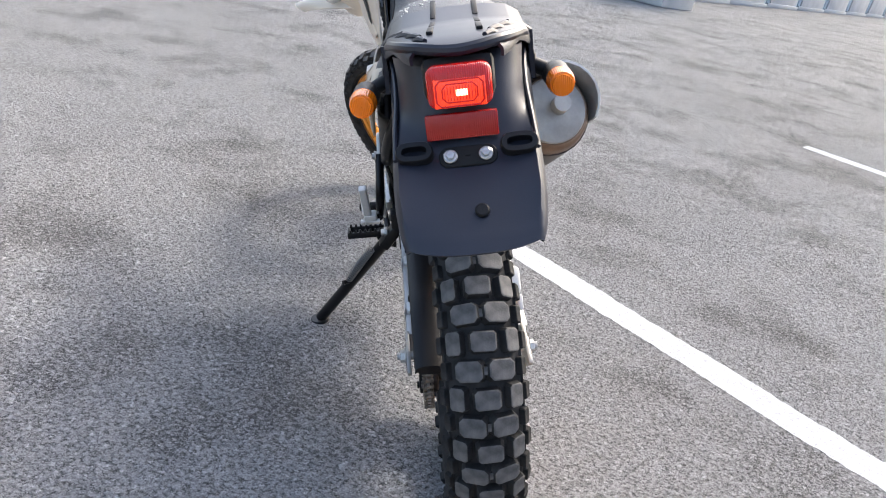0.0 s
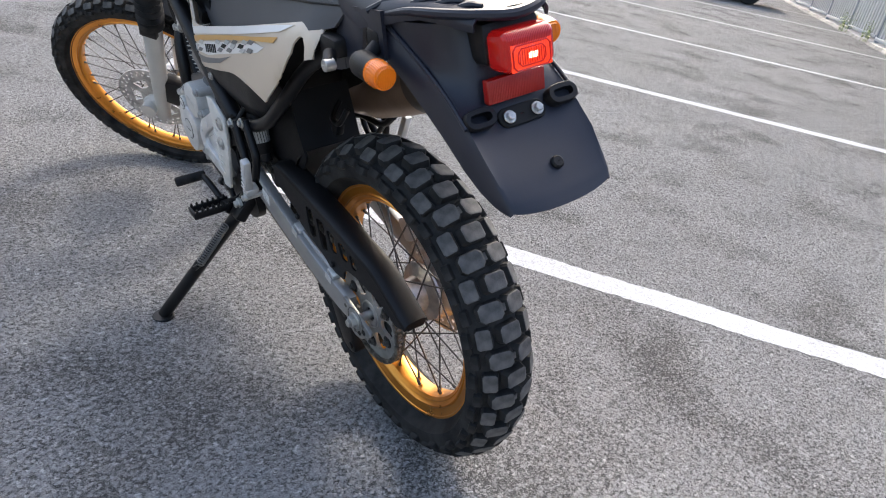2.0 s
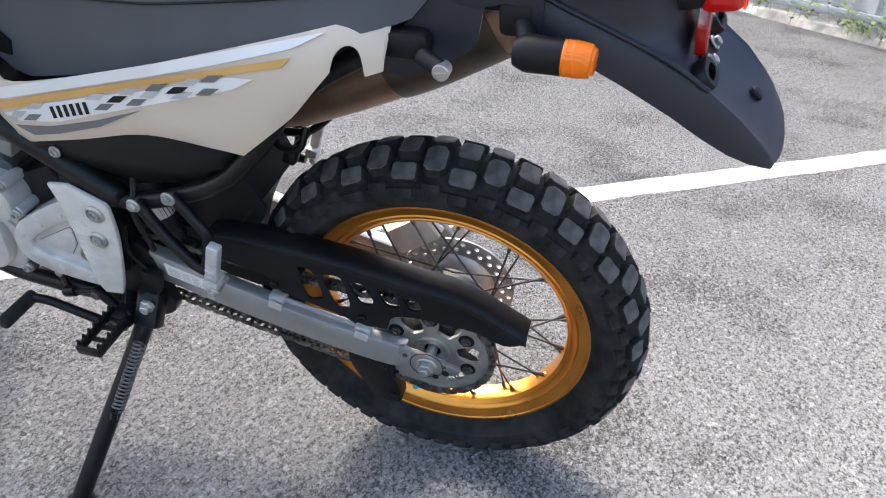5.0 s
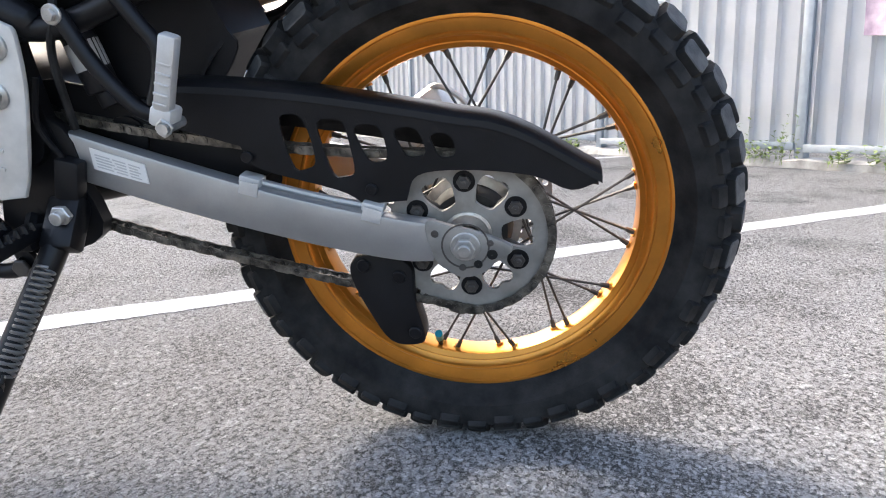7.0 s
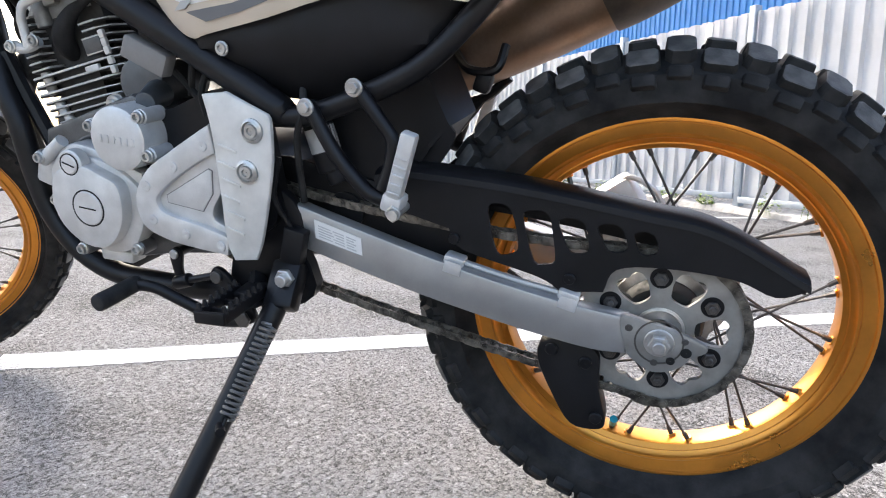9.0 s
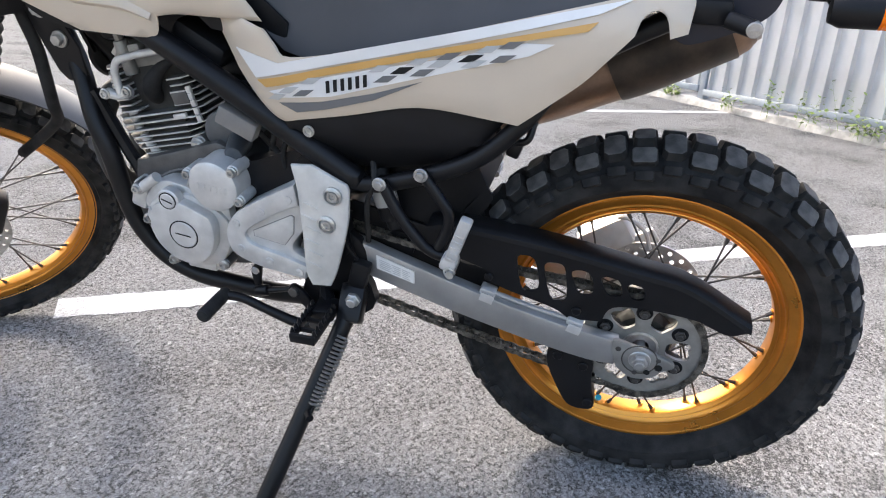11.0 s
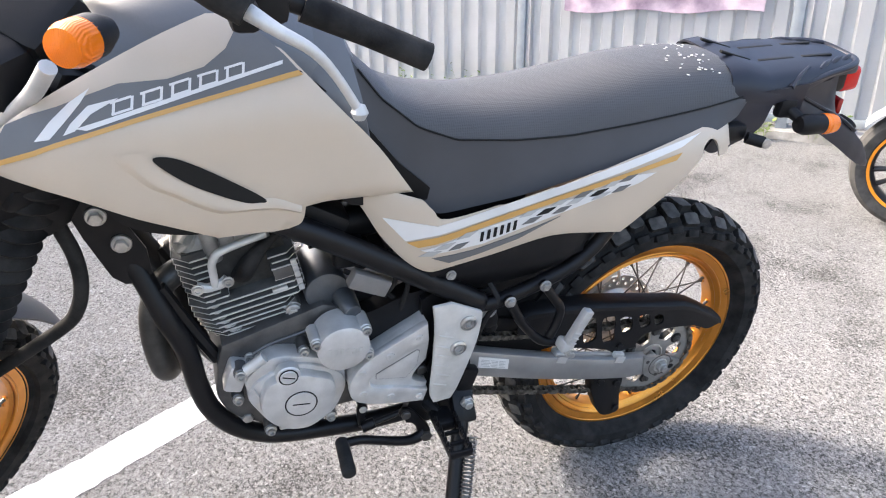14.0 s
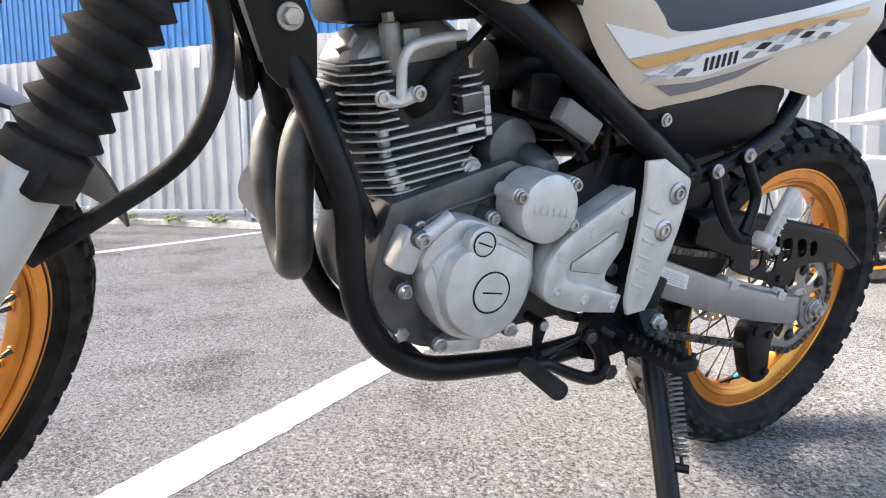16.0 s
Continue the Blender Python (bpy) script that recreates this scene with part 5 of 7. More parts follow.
for i in range(46):
    y, x = rng.uniform(0.02, 0.115), rng.choice([rng.uniform(-0.085, -0.02), rng.uniform(-0.06, 0.05)])
    _, up = sect(y)
    z = np.interp(-abs(x), [p[0] for p in up], [p[1] for p in up])
    fl = join(fl, bx((x, y, z + 0.0012), (rng.uniform(0.0015, 0.005), rng.uniform(0.001, 0.006), 0.0008), 0, (0, 0, rng.uniform(0, 180))))
tagged(part("worn_flecks", fl, WORN, seat, "small pale scuffs on the rear of the seat"), kind="stuff")

# side covers
def fx_cover(y, z):
    return -0.152 + 0.9 * max(0, z - 0.80) ** 2 * 6 - 0.0 + 0.35 * max(0, 0.72 - z) ** 1.5 + 0.60 * max(0, y - 0.53) ** 1.2 + 0.15 * max(0, 0.06 - y)
COV = spline([(0.672, 0.812, 'c'), (0.604, 0.808, 'c'), (0.564, 0.798), (0.547, 0.782), (0.520, 0.766), (0.389, 0.790), (0.234, 0.829), (0.10, 0.862), (0.014, 0.884, 'c'), (0.021, 0.828, 'c'), (0.040, 0.822, 'c'), (0.047, 0.845), (0.060, 0.851), (0.073, 0.843), (0.080, 0.823, 'c'), (0.105, 0.795), (0.132, 0.765), (0.170, 0.733), (0.209, 0.701, 'c'), (0.242, 0.705), (0.342, 0.713), (0.442, 0.692), (0.52, 0.677), (0.548, 0.672), (0.578, 0.688), (0.616, 0.730), (0.644, 0.778)], 4, True)
def strip(pts, off=0.0016, k=1):
    return panel(pts, lambda y, z: fx_cover(y, z) - off, 0.0008, 0.03)
for f, s in ((lambda b: b, -1), (mirrored, 1)):
    cv = part("side_cover", f(panel(COV, fx_cover, 0.004, 0.02, rim=0.003)), BEIGE, bike, "beige plastic side cover with checked graphic stripe", smooth=45)
    part("white_stripe", f(strip([(0.617, 0.766), (0.54, 0.757), (0.43, 0.783), (0.315, 0.810), (0.20, 0.837), (0.083, 0.863), (0.122, 0.845), (0.20, 0.825), (0.314, 0.7965), (0.429, 0.769), (0.533, 0.744), (0.584, 0.729)])), WHITE, cv)
    part("ochre_stripe", f(strip([(0.582, 0.727), (0.481, 0.754), (0.314, 0.794), (0.20, 0.8195), (0.122, 0.837), (0.133, 0.826), (0.20, 0.8125), (0.313, 0.786), (0.474, 0.746), (0.566, 0.719)], 0.0022)), ORANGE, cv)
    part("grey_stripe", f(strip([(0.545, 0.701), (0.48, 0.709), (0.403, 0.728), (0.335, 0.750), (0.403, 0.719), (0.473, 0.699), (0.518, 0.690)])), GREYF, cv)
    part("white_patch", f(strip([(0.562, 0.714), (0.48, 0.742), (0.40, 0.761), (0.30, 0.783), (0.205, 0.808), (0.170, 0.809), (0.20, 0.793), (0.30, 0.765), (0.40, 0.737), (0.465, 0.718), (0.54, 0.709)], 0.0012)), WHITE, cv)
    # the name plate: dark bars for the letters
    for k in range(6):
        y = 0.468 - 0.0108 * k
        zc = 0.7315 + (0.468 - y) * 0.235
        part("letter_bar", f(strip([(y + 0.0026, zc - 0.0088), (y - 0.0026, zc - 0.0076), (y - 0.0032, zc + 0.0090), (y + 0.0020, zc + 0.0078)], 0.0024)), INK, cv)
    for y, k, c in ((0.548, 0, SILVERF), (0.527, 1, SILVERF), (0.505, 0, GREYF), (0.492, 2, SILVERF), (0.392, 2, SILVERF), (0.385, 0, GREYF), (0.362, 1, INK), (0.340, 2, SILVERF), (0.335, 0, GREYF), (0.312, 1, SILVERF), (0.300, 2, GREYF), (0.272, 1, INK), (0.268, 0, SILVERF), (0.250, 2, SILVERF), (0.232, 0, GREYF), (0.222, 2, GREYF)):
        zc = 0.7155 + (0.548 - y) * 0.248 + (-0.006, 0.0015, 0.009)[k]
        part("check", f(strip([(y + 0.017, zc - 0.0065), (y - 0.003, zc - 0.0045), (y - 0.017, zc + 0.0055), (y + 0.003, zc + 0.0035)], 0.0024)), c, cv)
    ab = panel(spline([(0.555, 0.69), (0.44, 0.70), (0.34, 0.725), (0.23, 0.715), (0.245, 0.675), (0.30, 0.632), (0.40, 0.60), (0.46, 0.602), (0.52, 0.64)], 4, True), lambda y, z: -0.140 + 0.5 * max(0, 0.66 - z) + 0.8 * max(0, 0.30 - y) ** 1.3, 0.004, 0.02, 0.006)
    lo = part("lower_cover", f(ab), PLASTIC, bike, "black plastic lower side cover")
    part("cover_screw", f(bolt((-0.142, 0.508, 0.660), 0.007, 0.005)), STEEL, lo)

# tank and shrouds
def fx_shroud(y, z):
    b = np.interp(y, [0.56, 0.64, 0.74, 0.85, 0.95, 1.02, 1.07], [-0.128, -0.130, -0.138, -0.158, -0.182, -0.196, -0.195])
    return b + 0.9 * max(0, z - 0.93) ** 1.2 + (0.10 * max(0, 0.83 - z))
SHR = spline([(1.064, 0.925), (1.052, 0.955), (1.005, 0.983), (0.90, 1.026), (0.80, 1.058, 'c'), (0.741, 1.005, 'c'), (0.684, 0.945), (0.625, 0.880), (0.571, 0.8035, 'c'), (0.62, 0.8045), (0.668, 0.806, 'c'), (0.70, 0.8065), (0.728, 0.803, 'c'), (0.731, 0.786), (0.738, 0.775), (0.76, 0.772), (0.846, 0.780, 'c'), (0.935, 0.834), (1.008, 0.883), (1.057, 0.912)], 5, True)
TANKG = mat("tank_grey", (0.115, 0.12, 0.13), 0.4, var=0.05, scale=8, coat=0.1)
def on_shroud(pts, off):
    return panel(pts, lambda y, z: fx_shroud(y, z) - off, 0.0008, 0.02)
secs = []
for y, w, z0, z1 in ((1.06, 0.05, 0.90, 0.97), (1.02, 0.085, 0.88, 1.02), (0.95, 0.105, 0.86, 1.06), (0.85, 0.112, 0.84, 1.078), (0.76, 0.108, 0.83, 1.072), (0.70, 0.10, 0.83, 1.045), (0.66, 0.085, 0.85, 1.012), (0.64, 0.07, 0.87, 0.985)):
    h = z1 - z0
    pr = [(-w, z0), (-w * 1.02, z0 + 0.45 * h), (-w * 0.92, z0 + 0.72 * h), (-w * 0.68, z0 + 0.92 * h), (-w * 0.3, z1), (0, z1 + 0.003)]
    secs.append([(x, y, z) for x, z in pr + [(-x, z) for x, z in pr[-2::-1]]])
part("fuel_tank", loft(secs), TANKG, bike, "grey fuel tank", smooth=60)
for f in (lambda b: b, mirrored):
    sh = part("shroud", f(panel(SHR, fx_shroud, 0.004, 0.018, rim=0.004)), BEIGE, bike, "beige tank shroud with grey band, ochre line and black vent", smooth=45)
    part("tank_side", f(panel(spline([(0.80, 1.058, 'c'), (0.70, 1.048), (0.662, 1.015), (0.634, 0.885, 'c'), (0.69, 0.945), (0.741, 1.005, 'c')], 4, True), lambda y, z: -0.122 + 0.55 * max(0, z - 0.93), 0.004, 0.02, 0.004)), TANKG, sh, "dark grey tank side")
    obot = [(1.056, 0.925), (1.0, 0.938), (0.923, 0.951), (0.834, 0.964), (0.753, 0.976), (0.722, 0.981)]
    otop = [(1.055, 0.931), (1.0, 0.943), (0.923, 0.956), (0.833, 0.969), (0.752, 0.982), (0.727, 0.986)]
    part("grey_band", f(on_shroud(otop + [(0.742, 1.003), (0.785, 1.043), (0.800, 1.030), (0.812, 1.014), (0.839, 0.998), (0.881, 0.990), (0.932, 0.991), (0.962, 0.984), (0.994, 0.976), (1.018, 0.972), (1.042, 0.964), (1.053, 0.948)], 0.0016)), GREYF, sh)
    part("ochre_line", f(on_shroud(obot + otop[::-1], 0.0018)), ORANGE, sh)
    part("white_line", f(on_shroud([(0.979, 0.954), (0.86, 0.9755), (0.745, 0.998), (0.746, 0.994), (0.86, 0.9715), (0.968, 0.951)], 0.0026)), WHITE, sh)
    # plain white bars stand for the model name and its emblem
    for k in range(5):
        y = 0.930 - 0.0315 * k
        zc = 0.9705 + (0.930 - y) * 0.165
        for a, b in ((0.0044, 0.0068), (-0.0068, -0.0044)):
            part("letter_bar", f(on_shroud([(y + 0.012, zc + a - 0.002), (y - 0.010, zc + a + 0.0018), (y - 0.010, zc + b + 0.0018), (y + 0.012, zc + b - 0.002)], 0.0026)), WHITE, sh)
        for s0 in (0.012, -0.0072):
            part("letter_bar", f(on_shroud([(y + s0, zc - 0.0086 - 0.17 * (s0 - 0.012)), (y + s0 - 0.003, zc - 0.0081 - 0.17 * (s0 - 0.012)), (y + s0 - 0.0055, zc + 0.0050 - 0.17 * (s0 - 0.012)), (y + s0 - 0.0025, zc + 0.0045 - 0.17 * (s0 - 0.012))], 0.0030)), WHITE, sh)
    for q in ([(1.018, 0.947), (1.004, 0.947), (0.986, 0.963), (0.970, 0.978), (0.960, 0.990), (0.981, 0.979), (1.002, 0.963)], [(0.991, 0.949), (0.979, 0.952), (0.962, 0.966), (0.933, 0.978), (0.964, 0.974), (0.983, 0.959)]):
        part("emblem_bar", f(on_shroud(q, 0.0026)), WHITE, sh)
    # no hole is cut: a black sheet paints the shade of the opening
    part("vent", f(on_shroud(spline([(0.908, 0.907), (0.885, 0.906), (0.836, 0.873), (0.782, 0.829), (0.808, 0.830), (0.868, 0.866)], 5, True), 0.0030)), INK, sh, "black vent opening")
    lip_in = spline([(0.906, 0.917), (0.906, 0.905), (0.892, 0.888), (0.871, 0.871), (0.846, 0.852), (0.826, 0.840), (0.805, 0.833), (0.782, 0.830), (0.765, 0.825), (0.734, 0.807)], 6)
    lip_out = spline([(0.938, 0.920), (0.934, 0.906), (0.913, 0.877), (0.889, 0.859), (0.865, 0.840), (0.842, 0.825), (0.824, 0.820), (0.796, 0.817), (0.766, 0.811), (0.736, 0.798)], 6)
    rows = []
    for i, (a, o) in enumerate(zip(lip_in, lip_out)):
        up = 0.0065 * min(1.0, i / 14) * (1.0 - 0.35 * i / len(lip_in))
        rows.append([(fx_shroud(o[0] + (a[0] - o[0]) * q, o[1] + (a[1] - o[1]) * q) - h * up - 0.0006, o[0] + (a[0] - o[0]) * q, o[1] + (a[1] - o[1]) * q) for q, h in ((-0.32, -0.35), (-0.1, 0.25), (0.06, 0.85), (0.16, 1.0), (0.4, 0.82), (0.7, 0.45), (1.0, -0.15))])
    part("vent_lip", f(loft(rows, cap=False, closed=False)), BEIGE, sh)
    part("inner_shroud", f(panel(spline([(1.02, 0.90), (0.985, 0.83), (0.945, 0.785), (0.86, 0.765), (0.80, 0.79), (0.86, 0.85), (0.96, 0.89)], 4, True), lambda y, z: -0.105 - 0.05 * (y - 0.8), 0.004, 0.03)), PLASTIC, bike)

# ---- tail ----
def sunk(b):
    """The deck sinks a little behind the seat."""
    for v in b.verts:
        q = min(1, max(0, (-0.015 - v.co.y) / 0.07))
        v.co.z += 0.015 * min(1, max(0, (-v.co.y - 0.09) / 0.2)) - 0.018 * q * q * (3 - 2 * q)
    return b
deck = []
for y, w, z, dz in ((0.0, 0.099, 0.957, 0.050), (-0.03, 0.103, 0.963, 0.050), (-0.08, 0.104, 0.967, 0.046), (-0.14, 0.101, 0.968, 0.034), (-0.175, 0.090, 0.968, 0.024), (-0.21, 0.080, 0.967, 0.017), (-0.25, 0.070, 0.964, 0.015), (-0.275, 0.063, 0.961, 0.015), (-0.290, 0.054, 0.957, 0.014)):
    pr = [(-w * 0.99, z - dz - 0.006), (-w, z - dz), (-w * 0.985, z - dz * 0.72), (-w * 0.90, z - dz * 0.32), (-w * 0.72, z - dz * 0.08), (-w * 0.4, z), (0, z + 0.001)]
    deck.append([(x, y, zz) for x, zz in pr + [(-x, zz) for x, zz in pr[-2::-1]]])
bm = loft(deck, cap=False, closed=False)
bmesh.ops.solidify(bm, geom=list(bm.faces), thickness=0.004)
bmesh.ops.recalc_face_normals(bm, faces=bm.faces)
tail = part("tail_cowl", sunk(bm), TAILPL, bike, "black plastic rear fender and tail cowl", smooth=40)
WING = spline([(-0.003, 0.873), (-0.024, 0.898), (-0.032, 0.916, 'c'), (-0.077, 0.925), (-0.149, 0.936, 'c'), (-0.150, 0.872, 'c'), (-0.125, 0.875), (-0.118, 0.895), (-0.105, 0.905), (-0.09, 0.90), (-0.08, 0.86), (-0.05, 0.836), (0.004, 0.815), (0.026, 0.822, 'c')], 4, True)
for f in (lambda b: b, mirrored):
    part("tail_side", f(panel(WING, lambda y, z: -0.103 - 0.06 * max(0, 0.9 - z) - 0.1 * max(0, y + 0.03), 0.006, 0.025, 0.002)), TAILPL, tail)
# rear fender: a curved shell with side skirts; rows of (ridge, skirt foot, middle of the back)
ROWS = (((-0.090, -0.130, 0.919), (-0.096, -0.130, 0.872), (-0.255, 0.937)), ((-0.085, -0.170, 0.899), (-0.094, -0.185, 0.852), (-0.266, 0.910)), ((-0.082, -0.215, 0.880), (-0.093, -0.235, 0.828), (-0.278, 0.880)),
        ((-0.082, -0.270, 0.857), (-0.092, -0.282, 0.803), (-0.290, 0.848)), ((-0.083, -0.315, 0.831), (-0.091, -0.320, 0.780), (-0.308, 0.824)), ((-0.083, -0.352, 0.803), (-0.088, -0.348, 0.764), (-0.338, 0.801)),
        ((-0.079, -0.378, 0.777), (-0.084, -0.372, 0.754), (-0.372, 0.777)), ((-0.077, -0.390, 0.763), (-0.080, -0.385, 0.750), (-0.394, 0.760)), ((-0.074, -0.397, 0.752), (-0.076, -0.394, 0.747), (-0.408, 0.747)))
R9 = [[np.interp(np.linspace(0, 8, 33), range(9), [r[a][b] for r in ROWS]) for b in range(3 if a < 2 else 2)] for a in range(3)]
shell = []
for i in range(33):
    rx, ry, rz = (R9[0][b][i] for b in range(3))
    sx, sy, sz = (R9[1][b][i] for b in range(3))
    cy, cz = R9[2][0][i], R9[2][1][i]
    k = 7 - 4.5 * min(1, i / 18)
    left = [(sx, sy, sz), (sx * 0.7 + rx * 0.3 - 0.002, sy * 0.6 + ry * 0.4, sz * 0.6 + rz * 0.4), (rx * 0.8 + sx * 0.2, ry * 0.9 + sy * 0.1, rz * 0.88 + sz * 0.12), (rx * 0.975, ry, rz)]
    for q in (0.93, 0.85, 0.72, 0.55, 0.36, 0.18):
        w = q ** k
        left.append((rx * q, cy + (ry - cy) * w, cz + (rz - cz) * w))
    shell.append(left + [(0, cy, cz)] + [(-x, y, z) for x, y, z in left[::-1]])
bm = loft(shell, cap=False, closed=False)
bmesh.ops.solidify(bm, geom=list(bm.faces), thickness=0.004)
bmesh.ops.recalc_face_normals(bm, faces=bm.faces)
part("rear_fender", bm, TAILPL, tail, "smooth dark rear fender with curved mud flap", smooth=50)
part("deck_lip", sunk(tube([(-0.094, -0.150, 0.945), (-0.084, -0.195, 0.953), (-0.066, -0.258, 0.956), (-0.040, -0.289, 0.955), (0, -0.300, 0.952), (0.040, -0.289, 0.955), (0.066, -0.258, 0.956), (0.084, -0.195, 0.953), (0.094, -0.150, 0.945)], 0.006, 10, radii=[0.003, 0.0055, 0.0065, 0.007, 0.0075, 0.007, 0.0065, 0.0055, 0.003])), TAILPL, tail)
for f in (lambda b: b, mirrored):
    part("fender_flange", f(tube([(r[0][0] - 0.001, r[0][1] - 0.001, r[0][2] + 0.001) for r in ROWS[:5]], 0.0030, 8, 4)), TAILPL, tail)
part("under_tray", bx((0, -0.06, 0.905), (0.14, 0.20, 0.06), 0.015, (-3, 0, 0)), PLASTIC, tail)
for s in (-1, 1):
    for y0, y1 in ((-0.005, -0.070), (-0.088, -0.160), (-0.178, -0.240)):
        # grooves are raised black bars, their shade put into the colour
        part("deck_groove", sunk(bx((s * 0.030, (y0 + y1) / 2, 0.9665), (0.008, y0 - y1, 0.005), 0.0015)), INK, tail)
    for a, b in (((0.100, -0.113, 0.944), (0.068, -0.165, 0.964)), ((0.073, -0.186, 0.958), (0.052, -0.222, 0.9645)), ((0.060, -0.218, 0.958), (0.041, -0.252, 0.9645)), ((0.049, -0.25, 0.957), (0.034, -0.28, 0.9620))):
        part("deck_rib", sunk(tube([(s * a[0], a[1], a[2]), (s * (a[0] + b[0]) / 2, (a[1] + b[1]) / 2, (a[2] + b[2]) / 2 + 0.003), (s * b[0], b[1], b[2])], 0.0045, 8, 3, radii=[0.0055, 0.0050, 0.0030])), TAILPL, tail)
for s in (-1, 1):
    loop_ = lathe([(0.0065, -0.014), (0.0125, -0.014), (0.0140, -0.010), (0.0140, 0.005), (0.0125, 0.008), (0.0065, 0.008)], (0, 0, 0), 24, 'Z')
    for v in loop_.verts:
        v.co.x += 0.0085 * (1 if v.co.x > 0 else -1) * min(1, abs(v.co.x) / 0.004)
        v.co.y *= 0.95
    bmesh.ops.transform(loop_, matrix=pose(s * 0.062 + 0.001, -0.309, 0.836, 48, 0, 0), verts=loop_.verts)
    part("strap_eye", loop_, PLASTIC, tail, "black moulded strap eye")
    bxx = 0.002 + s * 0.021
    bo = join(disc((0, 0, 0), 0.0085, 0, 0.003, 18, 0.001, 'Z'), disc((0, 0, 0.003), 0.0058, 0, 0.005, 6, 0.0008, 'Z'))
    bmesh.ops.transform(bo, matrix=pose(bxx, -0.3125, 0.829, 48, 0, 0), verts=bo.verts)
    part("tail_bolt", bo, STEEL, tail, "bright zinc bolt")
# the recess is a black slot laid on top, its shade painted
rec = disc((0, 0, 0), 0.013, -0.006, 0.0015, 24, 0.001, 'Z')
for v in rec.verts:
    v.co.x += 0.022 * (1 if v.co.x > 0 else -1) * min(1, abs(v.co.x) / 0.003)
bmesh.ops.transform(rec, matrix=pose(0.002, -0.310, 0.8275, 48, 0, 0), verts=rec.verts)
part("bolt_recess", rec, INK, tail)
fb = disc((0, 0, 0), 0.0085, -0.004, 0.004, 18, 0.002, 'Z')
bmesh.ops.transform(fb, matrix=pose(0.012, -0.369, 0.7815, 42, 0, 0), verts=fb.verts)
part("flap_bolt", fb, PLASTIC, tail)

def lens_mat(name, col, emit=0.0, rough=0.12):
    m = mat(name, col, rough, var=0.05, bump=0.0)
    n, l = m.node_tree.nodes, m.node_tree.links
    b = n["Principled BSDF"]
    b.inputs["Transmission Weight"].default_value = 0.12
    b.inputs["IOR"].default_value = 1.45
    b.inputs["Coat Weight"].default_value = 0.08
    w = n.new("ShaderNodeTexWave")
    w.bands_direction = 'X'
    w.inputs["Scale"].default_value = 130
    tc = n.new("ShaderNodeTexCoord")
    l.new(tc.outputs["Object"], w.inputs["Vector"])
    bp = n.new("ShaderNodeBump")
    bp.inputs["Strength"].default_value, bp.inputs["Distance"].default_value = 0.35, 0.001
    l.new(w.outputs["Fac"], bp.inputs["Height"])
    l.new(bp.outputs[0], b.inputs["Normal"])
    if emit:
        b.inputs["Emission Color"].default_value, b.inputs["Emission Strength"].default_value = (*col, 1), emit
    return m
REDL, REFL, AMBER = lens_mat("red_lens", (0.36, 0.006, 0.005), 0.07, 0.14), lens_mat("red_reflector", (0.34, 0.008, 0.006), 0.0, 0.25), lens_mat("amber_lens", (0.95, 0.20, 0.003))
GLOW = bpy.data.materials.new("lamp_glow")
GLOW.use_nodes = True
gb = GLOW.node_tree.nodes["Principled BSDF"]
gb.inputs["Base Color"].default_value = (1, 0.2, 0.1, 1)
gb.inputs["Emission Color"].default_value, gb.inputs["Emission Strength"].default_value = (1, 0.34, 0.20, 1), 2.0
LITLENS = lens_mat("lit_red_lens", (0.70, 0.035, 0.010), 0.36, 0.14)
def disc_glow():
    """The bright patch of the bulb behind the lens."""
    return bx((0.002, -0.3296, 0.9080), (0.013, 0.002, 0.0075), 0.0009, (-10, 0, 0))
lamp = part("tail_lamp", bx((0, -0.3075, 0.9115), (0.074, 0.043, 0.048), 0.011, (-10, 0, 0), 4), REDL, tail, "glowing red tail lamp")
part("lamp_face", bx((0, -0.3285, 0.9080), (0.058, 0.003, 0.032), 0.0012, (-10, 0, 0)), LITLENS, lamp, "lit red lens window")
part("bulb_glow", disc_glow(), GLOW, lamp)
def lens_frame(w, h, t):
    """A rounded rectangle moulded into the lens."""
    def at(x, z):
        return (x, -0.3300 + 0.176 * (z - 0.9078), z)
    c = 0.005
    pts = [(-w, h - c), (-w + c, h), (w - c, h), (w, h - c), (w, -h + c), (w - c, -h), (-w + c, -h), (-w, -h + c), (-w, h - c)]
    return tube([at(x, 0.9078 + z) for x, z in pts], t, 6, 1, smooth=False)
part("lens_frame", lens_frame(0.0265, 0.0140, 0.0012), REDL, lamp)
part("lens_frame", lens_frame(0.0195, 0.0098, 0.0009), REDL, lamp)
for k in range(-5, 6):
    part("lens_rib", bx((0.0034 * k, -0.3302, 0.9078), (0.0007, 0.0014, 0.017), 0.0003, (-10, 0, 0)), REDL, lamp)
part("lamp_housing", bx((0, -0.262, 0.9115), (0.084, 0.062, 0.052), 0.010, (-10, 0, 0)), PLASTIC, tail)
part("rear_reflector", bx((-0.002, -0.2985, 0.862), (0.085, 0.012, 0.030), 0.002, (-8, 0, 0)), REFL, tail, "flat red reflector")
